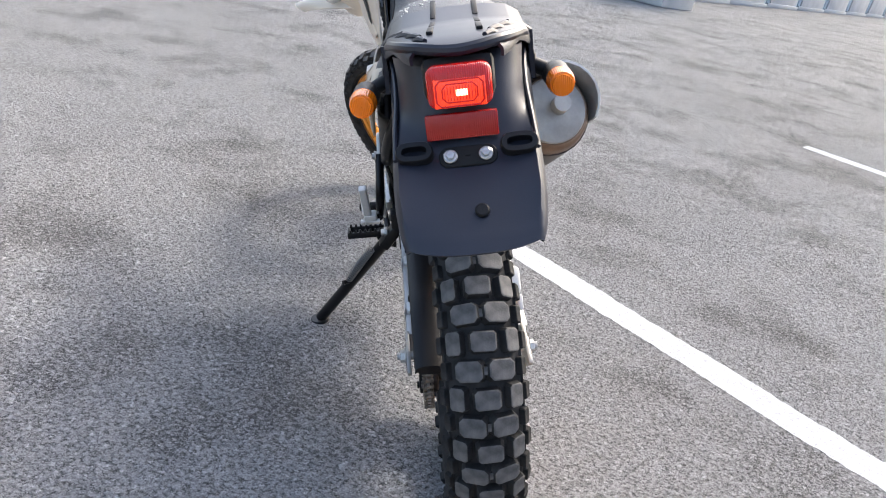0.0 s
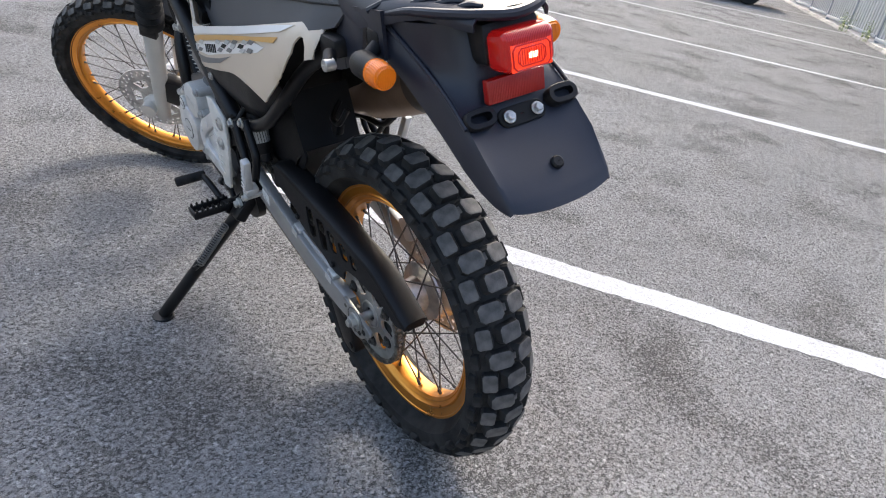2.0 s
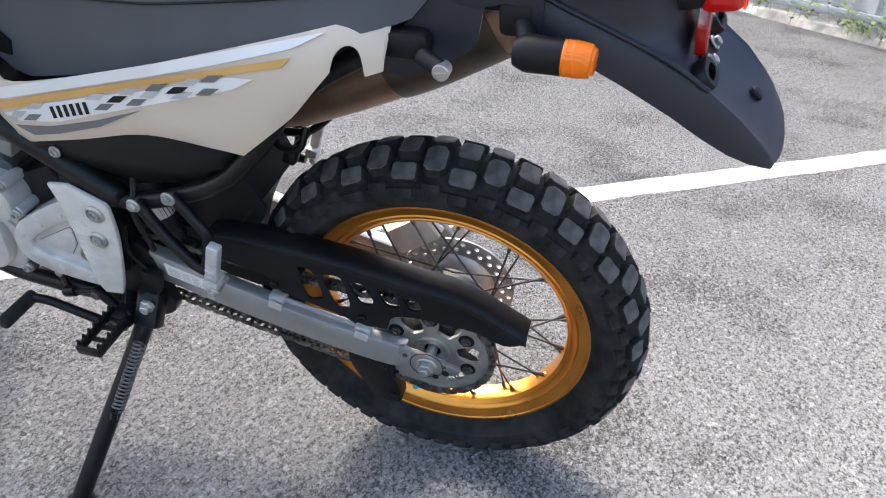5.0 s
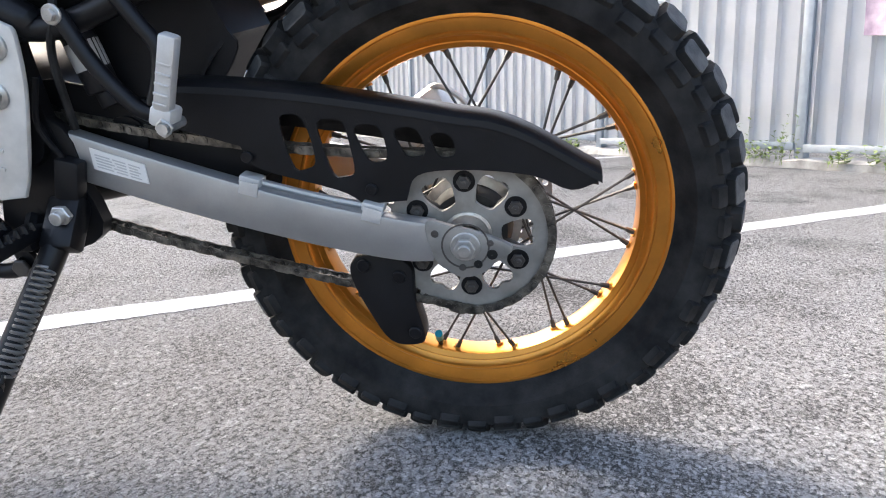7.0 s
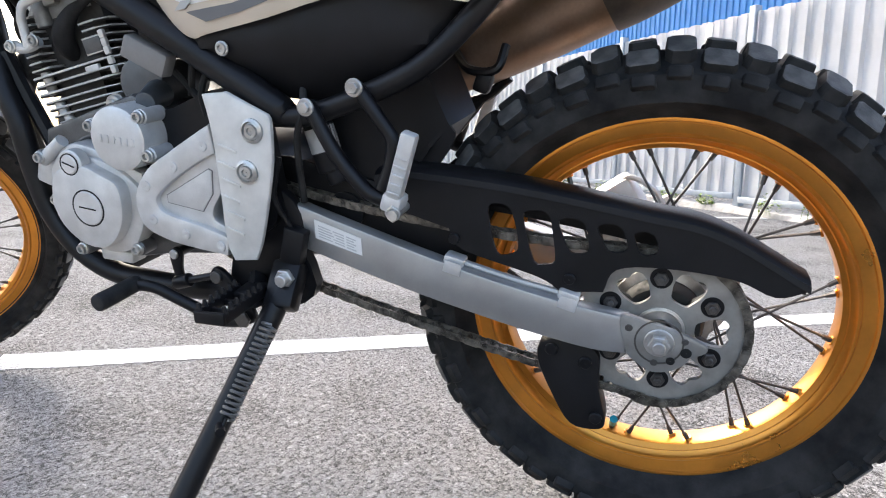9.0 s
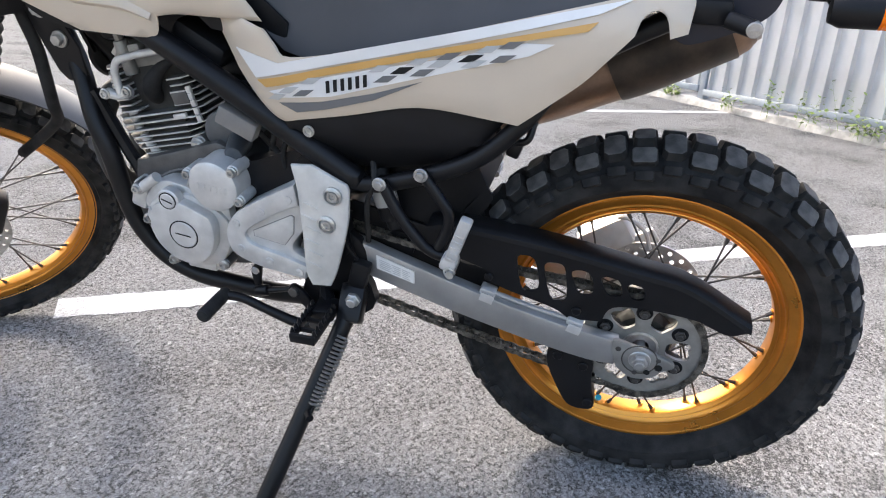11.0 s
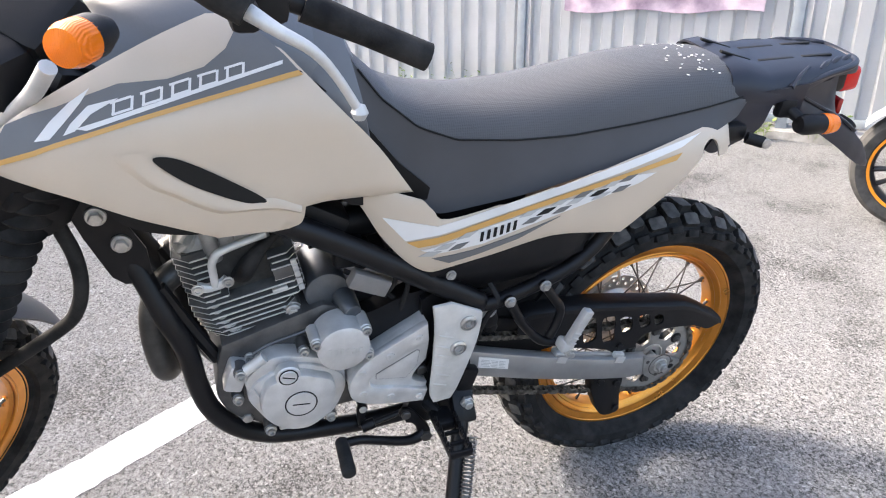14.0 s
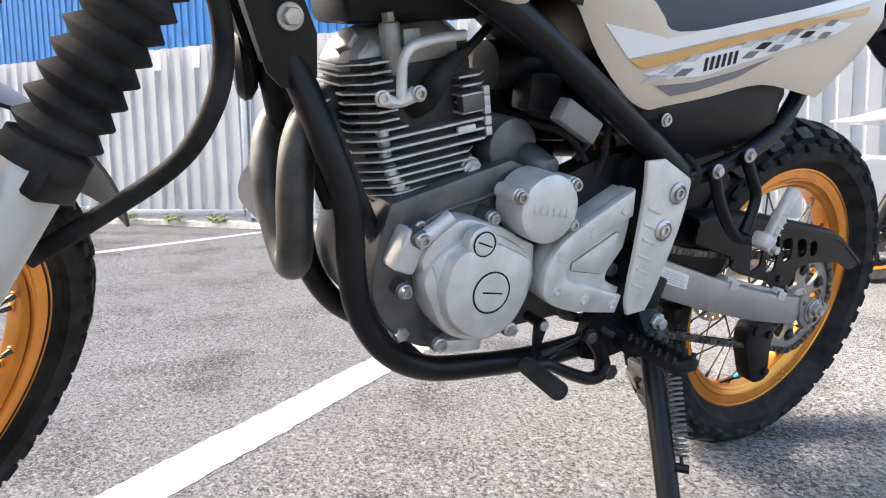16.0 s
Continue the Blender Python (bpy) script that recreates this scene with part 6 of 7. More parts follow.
for s, f in ((-1, lambda b: b), (1, mirrored)):
    sg = part("turn_signal", f(join(lathe([(0.0005, -0.128), (0.014, -0.130), (0.0185, -0.142), (0.0178, -0.165), (0.0178, -0.178), (0.0005, -0.178)], (-0.130, 0, 0.873), 24, 'Y'), tube([(-0.088, -0.125, 0.892), (-0.105, -0.132, 0.885), (-0.125, -0.142, 0.876)], 0.010, 12), bx((-0.096, -0.122, 0.89), (0.02, 0.036, 0.036), 0.008))), PLASTIC, tail, "amber turn signal on a black stalk")
    part("amber_lens", f(lathe([(0.0005, -0.174), (0.0176, -0.174), (0.0176, -0.180), (0.0182, -0.181), (0.0176, -0.183), (0.0176, -0.188), (0.0182, -0.189), (0.0176, -0.191), (0.0176, -0.196), (0.0158, -0.205), (0.0132, -0.2060), (0.0127, -0.2085), (0.0005, -0.2092)], (-0.130, 0, 0.873), 28, 'Y')), AMBER, sg, "ribbed amber lens")
tail.matrix_basis = pose(0, 0, 0.905, 0, -4, -5) @ Matrix.Translation((0, 0, -0.905))
lockp = part("seat_lock", join(rod((-0.13, -0.02, 0.845), (-0.145, -0.045, 0.840), 0.010, seg=16), bx((-0.10, 0.0, 0.85), (0.05, 0.05, 0.03), 0.008)), PLASTIC, bike)
part("lock_barrel", join(disc((-0.150, -0.046, 0.840), 0.0090, 0.012, -0.004, 20, 0.001), bx((-0.1545, -0.046, 0.840), (0.001, 0.011, 0.002), 0.0003)), STEEL, lockp, "bright keyed lock barrel")

# ---- front end, turned to the left about the steering axis ----
STEER = 46.55
pivot = Vector((0, 1.437, 0.355))
S = Matrix.Translation(pivot + Vector((-0.0286, -0.0068, -0.029))) @ Matrix.Rotation(radians(STEER), 4, Vector((0.022, -0.505, 0.863))) @ Matrix.Translation(-pivot)
axis = Vector((0, -math.sin(radians(26.07)), math.cos(radians(26.07))))
P0 = Vector((0, 1.52, 0))
S0 = Matrix.Translation(P0) @ Matrix.Rotation(radians(54), 4, axis) @ Matrix.Translation(-P0)
FC = Vector((0, 1.4377, 0.356))
front = wheel("front_wheel", FC, 0.2925, 0.024, 0.259, (0.286, 0.022, (0.042, 0.313), 0.354, 0.053, 60, 0.010, 0.080), 0.050, 0.034, 36, S)
hl = [circle((FC.y + r * math.cos(radians(12 * i + d)), FC.z + r * math.sin(radians(12 * i + d))), 0.004, 8) for i in range(30) for r, d in ((0.098, 0), (0.110, 5))]
for i in range(6):
    a = radians(60 * i + 20)
    hl.append([(FC.y + r * math.cos(a + da), FC.z + r * math.sin(a + da)) for r, da in ((0.05, -0.35), (0.082, -0.42), (0.082, 0.30), (0.05, 0.25))])
part("brake_disc", plate(circle((FC.y, FC.z), 0.120, 64), -0.056, -0.052, hl), STEEL, front, "drilled front brake disc")
FORK = mat("fork_grey", (0.46, 0.46, 0.44), 0.4, 0.35, var=0.05)
def fork(x, L):
    return (x, 1.399 - 0.4395 * L, 0.355 + 0.8983 * L)
for s in (-1, 1):
    leg = part("fork_leg", rod(fork(s * 0.080, -0.06), fork(s * 0.080, 0.35), 0.022, 0.029, seg=24, bevel=0.004), FORK, bike, "grey painted lower fork leg")
    leg.matrix_basis = S
    part("axle_lug", join(rod((s * 0.06, 1.4377, 0.356), (s * 0.115, 1.4377, 0.356), 0.024), bx((s * 0.078, 1.42, 0.356), (0.036, 0.085, 0.05), 0.014)), FORK, leg)
    n, ga = 14, []
    for i in range(n):
        L0 = 0.357 + 0.0219 * i
        ga += [(0.0275, L0), (0.0378, L0 + 0.0085), (0.0385, L0 + 0.0105), (0.0285, L0 + 0.0212)]
    ga = [(0.0345, 0.332), (0.0365, 0.337), (0.0365, 0.354)] + ga + [(0.030, 0.357 + 0.0219 * n), (0.0005, 0.357 + 0.0219 * n), (0.0005, 0.332)]
    gm = lathe(ga, (0, 0, 0), 28, 'Z')
    m = Matrix.Translation(fork(s * 0.080, 0)) @ Matrix.Rotation(radians(26.07), 4, 'X')
    bmesh.ops.transform(gm, matrix=m, verts=gm.verts)
    part("gaiter", gm, RUBBER, leg, "black rubber fork gaiter")
    part("stanchion", rod(fork(s * 0.080, 0.55), fork(s * 0.080, 0.80), 0.019, seg=20), FRAME, leg)
    part("cable_clip", bx(fork(s * 0.100, 0.325), (0.02, 0.05, 0.03), 0.004, (26, 0, 0)), PLASTIC, leg)
clamp = part("triple_clamp", join(bx(fork(0, 0.62), (0.21, 0.09, 0.035), 0.01, (26.5, 0, 0)), bx(fork(0, 0.78), (0.21, 0.08, 0.03), 0.01, (26.5, 0, 0))), FRAME, bike)
clamp.matrix_basis = S
cal = part("front_caliper", join(bx((-0.066, 1.335, 0.400), (0.05, 0.06, 0.10), 0.012, (30, 0, 0)), bx((-0.072, 1.355, 0.415), (0.03, 0.06, 0.03), 0.006)), FRAME, bike, "black front brake caliper")
cal.matrix_basis = S
FENDG = mat("fender_grey", (0.040, 0.042, 0.047), 0.45, var=0.08)
def arc(a0, a1, r, w, mat_, name, label=""):
    rows = []
    for a in np.linspace(radians(a0), radians(a1), 16):
        rows.append([(x, FC.y + (r - 3.0 * x * x) * math.cos(a), FC.z + (r - 3.0 * x * x) * math.sin(a)) for x in np.linspace(-w, w, 9)])
    bm = loft(rows, cap=False, closed=False)
    bmesh.ops.solidify(bm, geom=list(bm.faces), thickness=0.004)
    ob = part(name, bm, mat_, bike, label)
    ob.matrix_basis = S
    return ob
arc(108, 158, 0.392, 0.050, FENDG, "rear_fender_half", "dark grey rear half of the front fender")
# high beak of the front fender, under the headlight
rows = []
for i in range(14):
    q = i / 13
    y, z, w = 1.10 + 0.56 * q, 0.862 + 0.055 * math.sin(q * 2.2) - 0.0 * q, 0.075 - 0.045 * q ** 2.5
    rows.append([(x, y - 0.06 * (x / w) ** 2 * q ** 3, z - 0.025 * (x / w) ** 2) for x in np.linspace(-w, w, 11)])
bm = loft(rows, cap=False, closed=False)
bmesh.ops.solidify(bm, geom=list(bm.faces), thickness=0.004)
ff = part("front_fender", bm, BEIGE, bike, "beige high front fender beak")
ff.matrix_basis = S0
# brake hose, running down behind the fork
part("brake_hose", tube([(-0.06, 1.03, 0.98), (-0.052, 1.048, 0.88), (-0.049, 1.046, 0.784), (-0.049, 1.034, 0.72), (-0.047, 1.036, 0.665), (-0.03, 1.055, 0.61), (-0.003, 1.085, 0.567), (0.009, 1.152, 0.518), (0.015, 1.21, 0.48)], 0.0105, 12), RUBBER, bike, "thick black brake hose")
# headlight cowl with its black side stays
def fx_cowl(y, z):
    return -0.075 + 0.9 * max(0, y - 1.30) ** 1.4 + 0.8 * max(0, z - 0.98) ** 1.3 + 0.3 * max(0, 0.86 - z)
COWL = spline([(1.245, 0.965), (1.215, 0.905), (1.27, 0.862), (1.34, 0.850), (1.42, 0.88), (1.44, 0.93), (1.40, 0.980), (1.31, 0.995)], 5, True)
STAY = spline([(1.27, 0.980), (1.235, 0.955), (1.222, 0.905), (1.27, 0.860), (1.20, 0.835), (1.12, 0.815), (1.04, 0.83), (1.01, 0.875), (1.02, 0.922), (1.10, 0.945), (1.18, 0.962)], 4, True)
for f in (lambda b: b, mirrored):
    c1 = part("headlight_cowl", f(panel(COWL, fx_cowl, 0.004, 0.025, 0.004)), BEIGE, bike, "beige headlight cowl side")
    c1.matrix_basis = S0
    st = part("cowl_stay", f(panel(STAY, lambda y, z: -0.068 - 0.05 * min(1.0, max(0.0, (1.24 - y) / 0.10)), 0.012, 0.03, 0.003)), PLASTIC, bike)
    st.matrix_basis = S0
hd = part("headlight", join(lathe([(0.0005, 1.36), (0.062, 1.37), (0.072, 1.42), (0.07, 1.435), (0.0005, 1.45)], (0, 0, 0.95), 32, 'Y')), mat("headlight_glass", (0.6, 0.62, 0.64), 0.1, 0.3, var=0.05, bump=0), bike, "round headlight")
hd.matrix_basis = S0
met = part("instrument_panel", join(bx((0, 1.06, 1.07), (0.18, 0.09, 0.06), 0.02, (-30, 0, 0)), bx((0, 1.10, 1.03), (0.16, 0.10, 0.08), 0.02)), PLASTIC, bike, "black instrument pod")
met.matrix_basis = S0
gr = part("grab_bar", tube([(-0.195, 0.988, 1.026), (-0.167, 1.013, 0.990), (-0.10, 1.058, 0.938), (-0.035, 1.098, 0.893), (-0.010, 1.122, 0.884), (-0.004, 1.165, 0.895), (0.0, 1.22, 0.912)], 0.0092, 12), ALU, bike, "silver front grab bar")
# handlebar, grip and clutch lever (in place, already turned)
E0, E1 = Vector((-0.224, 0.598, 1.031)), Vector((-0.205, 0.735, 1.085))
bar = part("handlebar", tube([tuple(E1), (-0.20, 0.80, 1.105), (-0.16, 0.90, 1.11), (-0.06, 0.955, 1.10), (0.05, 1.02, 1.10), (0.14, 1.12, 1.12), (0.22, 1.18, 1.12), (0.36, 1.22, 1.10)], 0.011, 12), FRAME, bike, "black steel handlebar")
part("left_grip", tube([tuple(E0), tuple(E0.lerp(E1, 0.5)), tuple(E1)], 0.0165, 18, 2, radii=[0.0165, 0.0158, 0.0175]), RUBBER, bar, "black rubber grip")
part("right_grip", tube([(0.24, 1.187, 1.118), (0.36, 1.22, 1.10)], 0.017, 16, 2), RUBBER, bar)
part("switch_box", join(bx((-0.203, 0.775, 1.095), (0.05, 0.045, 0.055), 0.012, (0, 0, 10)), bx((-0.235, 0.80, 1.085), (0.05, 0.03, 0.03), 0.008)), PLASTIC, bar)
part("lever_boot", tube([(-0.285, 0.80, 1.10), (-0.275, 0.825, 1.115), (-0.255, 0.87, 1.135)], 0.014, 14, 4, radii=[0.017, 0.019, 0.013]), RUBBER, bar)
part("clutch_lever", tube([(-0.283, 0.800, 1.098), (-0.300, 0.775, 1.084), (-0.303, 0.745, 1.066), (-0.300, 0.722, 1.040), (-0.298, 0.697, 1.000)], 0.006, 12, 6, radii=[0.0085, 0.0065, 0.0058, 0.005, 0.005]), ALU, bar, "polished aluminium clutch lever")
part("lever_ball", lathe([(0.0005, -0.0095), (0.006, -0.0075), (0.0095, 0), (0.006, 0.0075), (0.0005, 0.0095)], (-0.298, 0.697, 0.999), 16, 'Z'), ALU, bar)
fs = part("front_turn_signal", join(lathe([(0.0005, -0.045), (0.015, -0.042), (0.022, -0.02), (0.023, 0.0), (0.0005, 0.0)], (0, 0, 0), 24, 'Y')), PLASTIC, bike, "amber front turn signal")
fs.matrix_basis = pose(-0.262, 0.945, 1.070, 0, 0, 62) @ Matrix.Scale(0.92, 4)
part("amber_lens", lathe([(0.0005, -0.002), (0.0228, -0.002), (0.0228, 0.02), (0.019, 0.032), (0.0005, 0.037)], (0, 0, 0), 28, 'Y'), AMBER, fs)
part("signal_stalk", rod((0, -0.03, 0), (0.05, -0.06, -0.01), 0.010, seg=10), PLASTIC, fs)
hn = part("horn", join(lathe([(0.0005, -0.012), (0.030, -0.012), (0.042, -0.004), (0.044, 0.004), (0.036, 0.012), (0.0005, 0.016)], (0.0, 0.0, 0.0), 28, 'Y')), FRAME, bike, "round black horn")
hn.matrix_basis = pose(0.062, 0.984, 0.684, -8, 0, -12)

# ---- things round the yard ----
# banner tied to the fence
BAN, BAN2 = mat("violet_cloth", (0.27, 0.19, 0.27), 0.8, var=0.25, scale=6, bump=0.1, bscale=150, col2=(0.44, 0.35, 0.41)), mat("violet_print", (0.12, 0.05, 0.13), 0.8, var=0.1)
BANY = mat("yellow_print", (0.55, 0.44, 0.20), 0.8, var=0.1)
def banner_pt(s, z, d):
    x, y = fence_pt(s, d)
    return x, y, z
def cloth(s0, s1, z0, z1, off, n=26):
    rows = []
    for j in range(9):
        z = z0 + (z1 - z0) * j / 8
        rows.append([banner_pt(s0 + (s1 - s0) * i / n, z + 0.015 * math.sin(i * 0.5) * (1 - j / 8), 0.06 + off + 0.012 * math.sin(i * 0.9 + j * 0.6)) for i in range(n + 1)])
    bm = loft(rows, cap=False, closed=False)
    bmesh.ops.solidify(bm, geom=list(bm.faces), thickness=0.002)
    return bm
ban = obj("banner", cloth(-2.02, -0.42, 0.92, 1.75, 0), BAN)
tagged(ban, "faded violet cloth banner with dark and yellow lettering", "banner")
def lettering(name, body, s, z, size, d, slant, material, parent):
    """Words set on the cloth, as thin raised print."""
    cu = bpy.data.curves.new(name, 'FONT')
    cu.body, cu.size, cu.shear, cu.extrude, cu.offset, cu.space_character = body, size, slant, 0.002, size * 0.03, 1.12
    tmp = bpy.data.objects.new(name, cu)
    scene.collection.objects.link(tmp)
    me = bpy.data.meshes.new_from_object(tmp.evaluated_get(bpy.context.evaluated_depsgraph_get()))
    bpy.data.objects.remove(tmp)
    bm = bmesh.new()
    bm.from_mesh(me)
    bpy.data.meshes.remove(me)
    for v in bm.verts:
        x, y = fence_pt(s - v.co.x, 0.06 + d + v.co.z)
        v.co = (x, y, z + v.co.y)
    bmesh.ops.reverse_faces(bm, faces=bm.faces)
    return part(name, bm, material, parent)
lettering("lettering", "\u0410\u0412\u0422\u041e", -0.80, 1.20, 0.30, 0.020, 0.25, BAN2, ban)
part("yellow_band", cloth(-1.52, -0.95, 1.02, 1.14, 0.014, 8), BANY, ban)
lettering("lettering", "\u042d\u0421\u0422", -1.08, 1.04, 0.12, 0.034, 0.25, BAN2, ban)

# fence details: bottom channel, foot of rubble, small plates near the top
for k in range(-5, 10):
    xm, ym = fence_pt((k + 0.5) * SP, 0.035)
    part("bottom_channel", bx((xm, ym, ground_z(xm, ym) + 0.15), (SP - 0.08, 0.04, 0.06), 0.004, (0, 0, 36)), POST, fence)
CONC = mat("concrete_foot", (0.30, 0.29, 0.27), 0.9, var=0.3, scale=8, bump=0.5, bscale=60)
bm = bmesh.new()
rng = random.Random(11)
rows = []
for i in range(140):
    s = -5 * SP + i * 15 * SP / 139
    row = []
    for d, h in ((0.12, -0.01), (0.10, 0.05), (-0.06, 0.08), (-0.12, -0.02)):
        x, y = fence_pt(s, d + rng.uniform(-0.02, 0.03))
        row.append(bm.verts.new((x, y, ground_z(x, y) + h + rng.uniform(-0.008, 0.02))))
    rows.append(row)
for a, b in zip(rows, rows[1:]):
    for j in range(3):
        bm.faces.new((a[j], b[j], b[j + 1], a[j + 1]))
bmesh.ops.recalc_face_normals(bm, faces=bm.faces)
tagged(obj("kerb", bm, CONC), "rough concrete strip under the fence", "kerb", kind="structure")
for s in (2.85, 3.4):
    x, y = fence_pt(s, 0.035)
    part("sign_plate", bx((x, y, ground_z(x, y) + 1.82), (0.10, 0.006, 0.20), 0.002, (0, 0, 36)), WHITE, fence)

# weeds along the foot of the fence
LEAF = mat("weed_leaf", (0.10, 0.17, 0.035), 0.55, var=0.35, scale=30, col2=(0.19, 0.25, 0.06))
def weed(s, d, h, n, seed, spread=0.12):
    r = random.Random(seed)
    x0, y0 = fence_pt(s, d)
    z0 = ground_z(x0, y0) + 0.03
    bm = bmesh.new()
    for i in range(n):
        a, lean = r.uniform(0, 6.28), r.uniform(0.05, 0.55)
        hh = h * r.uniform(0.45, 1.0)
        bx0, by0 = r.uniform(-spread, spread) * FX, r.uniform(-spread, spread) * FY
        top = Vector((bx0 + math.cos(a) * lean * hh, by0 + math.sin(a) * lean * hh, hh))
        for k in range(5):
            t = 0.25 + 0.18 * k
            c = Vector((bx0, by0, 0)).lerp(top, t)
            b = a + k * 2.4 + r.uniform(-0.5, 0.5)
            L, W = r.uniform(0.03, 0.07) * (1.2 - 0.5 * t), r.uniform(0.010, 0.022)
            u = Vector((math.cos(b), math.sin(b), r.uniform(0.1, 0.8))).normalized()
            v = u.cross(Vector((0, 0, 1))).normalized()
            w2 = v.cross(u) * 0.004
            q = [c, c + u * L * 0.4 + v * W + w2, c + u * L, c + u * L * 0.4 - v * W + w2]
            bm.faces.new([bm.verts.new(p) for p in q])
        p = Vector((bx0, by0, 0))
        e = Vector((-math.sin(a), math.cos(a), 0)) * 0.002
        bm.faces.new([bm.verts.new(w) for w in (p - e, p + e, top + e * 0.3, top - e * 0.3)])
    ob = obj("weed", bm, LEAF)
    ob.location = (x0, y0, z0)
    return tagged(ob, "green leafy weed growing at the foot of the fence", "weed", "weeds by the fence", "stuff")
for i, (s, d, h, n) in enumerate(((0.55, 0.10, 0.42, 7), (0.28, 0.12, 0.18, 16), (0.10, 0.10, 0.40, 8), (0.85, 0.10, 0.30, 9), (1.25, 0.10, 0.36, 8), (-0.35, 0.12, 0.13, 10), (-0.7, 0.12, 0.16, 10), (-1.3, 0.12, 0.12, 10), (-2.1, 0.12, 0.15, 16), (-2.6, 0.14, 0.2, 16),
                                  (1.75, 0.1, 0.22, 10), (2.6, 0.12, 0.12, 14), (3.2, 0.12, 0.12, 16), (3.9, 0.12, 0.14, 16), (4.6, 0.12, 0.16, 14), (5.6, 0.12, 0.3, 14), (6.4, 0.12, 0.22, 14), (7.6, 0.12, 0.35, 16), (9.5, 0.14, 0.4, 22), (11.5, 0.14, 0.4, 22), (13, 0.2, 0.45, 26))):
    weed(s, d, h, n, 30 + i, 0.16)

# second motorcycle, parked along the fence
moto = thing("road_motorcycle", "white road motorcycle with black alloy wheels and orange rim tape", "motorcycle", pose(0.86, -2.25, 0, 0, -9, -53.5))
BLK, WHT = mat("gloss_black", (0.02, 0.02, 0.022), 0.3, var=0.2), mat("gloss_white", (0.72, 0.73, 0.74), 0.25, var=0.04, coat=0.4)
SILV = mat("silver_paint", (0.55, 0.56, 0.58), 0.3, 0.3, var=0.05)
TAPE = mat("orange_tape", (0.95, 0.33, 0.02), 0.4, var=0.05)
OLDT = mat("dusty_tyre", (0.06, 0.058, 0.055), 0.85, var=0.3, scale=20)
def alloy_wheel(cy, tag):
    c = Vector((0, cy, 0.292))
    w = part(tag, lathe([(0.012, -0.05), (0.04, -0.05), (0.045, -0.02), (0.045, 0.02), (0.04, 0.05), (0.012, 0.05)], c, 24), BLK, moto)
    part("tyre", lathe([(0.214, -0.04), (0.235, -0.052), (0.262, -0.055), (0.283, -0.038), (0.292, 0), (0.283, 0.038), (0.262, 0.055), (0.235, 0.052), (0.214, 0.04)], c, 64), OLDT, w, "dusty grey road tyre")
    part("rim", lathe([(0.218, -0.045), (0.220, -0.042), (0.206, -0.038), (0.196, -0.02), (0.196, 0.02), (0.206, 0.038), (0.220, 0.042), (0.218, 0.045), (0.200, 0.040), (0.188, 0.02), (0.188, -0.02), (0.200, -0.040)], c, 64), BLK, w)
    for s in (-1, 1):
        part("rim_tape", lathe([(0.204, s * 0.0425), (0.217, s * 0.0462), (0.217, s * 0.0482), (0.204, s * 0.0446)], c, 64), TAPE, w)
    for i in range(10):
        a = 2 * math.pi * i / 10 + (0.12 if i % 2 else -0.12)
        p = c + Vector((0, 0.03 * math.cos(a), 0.03 * math.sin(a)))
        q = c + Vector((0, 0.195 * math.cos(a), 0.195 * math.sin(a)))
        part("wheel_spoke", tube([tuple(p), tuple(p.lerp(q, 0.5)), tuple(q)], 0.01, 8, 2, radii=[0.018, 0.011, 0.014]), BLK, w)
    for s in (-1, 1):
        hl = [circle((c.y + 0.112 * math.cos(radians(20 * i)), c.z + 0.112 * math.sin(radians(20 * i))), 0.006, 8) for i in range(18)]
        hl.append(circle((c.y, c.z), 0.085, 24))
        wav = [(c.y + (0.13 + 0.005 * math.cos(9 * t)) * math.cos(t), c.z + (0.13 + 0.005 * math.cos(9 * t)) * math.sin(t)) for t in (2 * math.pi * i / 72 for i in range(72))]
        part("brake_disc", plate(wav, s * 0.062, s * 0.066, hl), SPOKE, w)
        part("disc_carrier", join(*[bx((s * 0.062, c.y + 0.06 * math.cos(radians(60 * i)), c.z + 0.06 * math.sin(radians(60 * i))), (0.004, 0.07, 0.014), 0.001, (60 * i, 0, 0)) for i in range(6)]), BLK, w)
    return w
alloy_wheel(0.0, "front_wheel")
alloy_wheel(-1.30, "rear_wheel")
for s in (-1, 1):
    lg = part("fork_leg", rod((s * 0.085, 0.02, 0.27), (s * 0.085, -0.17, 0.70), 0.027, seg=18), BLK, moto)
    part("stanchion", rod((s * 0.085, -0.15, 0.66), (s * 0.085, -0.29, 0.98), 0.020, seg=18), STEEL, lg)
    part("caliper", bx((s * 0.075, -0.10, 0.33), (0.04, 0.06, 0.09), 0.012, (20, 0, 0)), BLK, lg)
    part("fender_stay", plate(spline([(0.06, 0.60), (-0.02, 0.60), (-0.07, 0.50), (-0.02, 0.36), (0.015, 0.36), (0.02, 0.50)], 3, True), s * 0.066, s * 0.072), SILV, lg)
    part("fender_brace", rod((s * 0.07, -0.16, 0.55), (s * 0.072, 0.0, 0.36), 0.012, seg=8), SILV, lg)
rows = []
for a in np.linspace(radians(38), radians(150), 16):
    rows.append([(x, 0.325 * math.cos(a), 0.292 + (0.325 - 2.2 * x * x) * math.sin(a)) for x in np.linspace(-0.068, 0.068, 9)])
bm = loft(rows, cap=False, closed=False)
bmesh.ops.solidify(bm, geom=list(bm.faces), thickness=0.004)
part("front_fender", bm, SILV, moto, "silver front fender")
bm = loft([[(x, 0.33 * math.cos(a), 0.292 + 0.33 * math.sin(a)) for x in (-0.05, 0, 0.05)] for a in np.linspace(radians(150), radians(195), 6)], cap=False, closed=False)
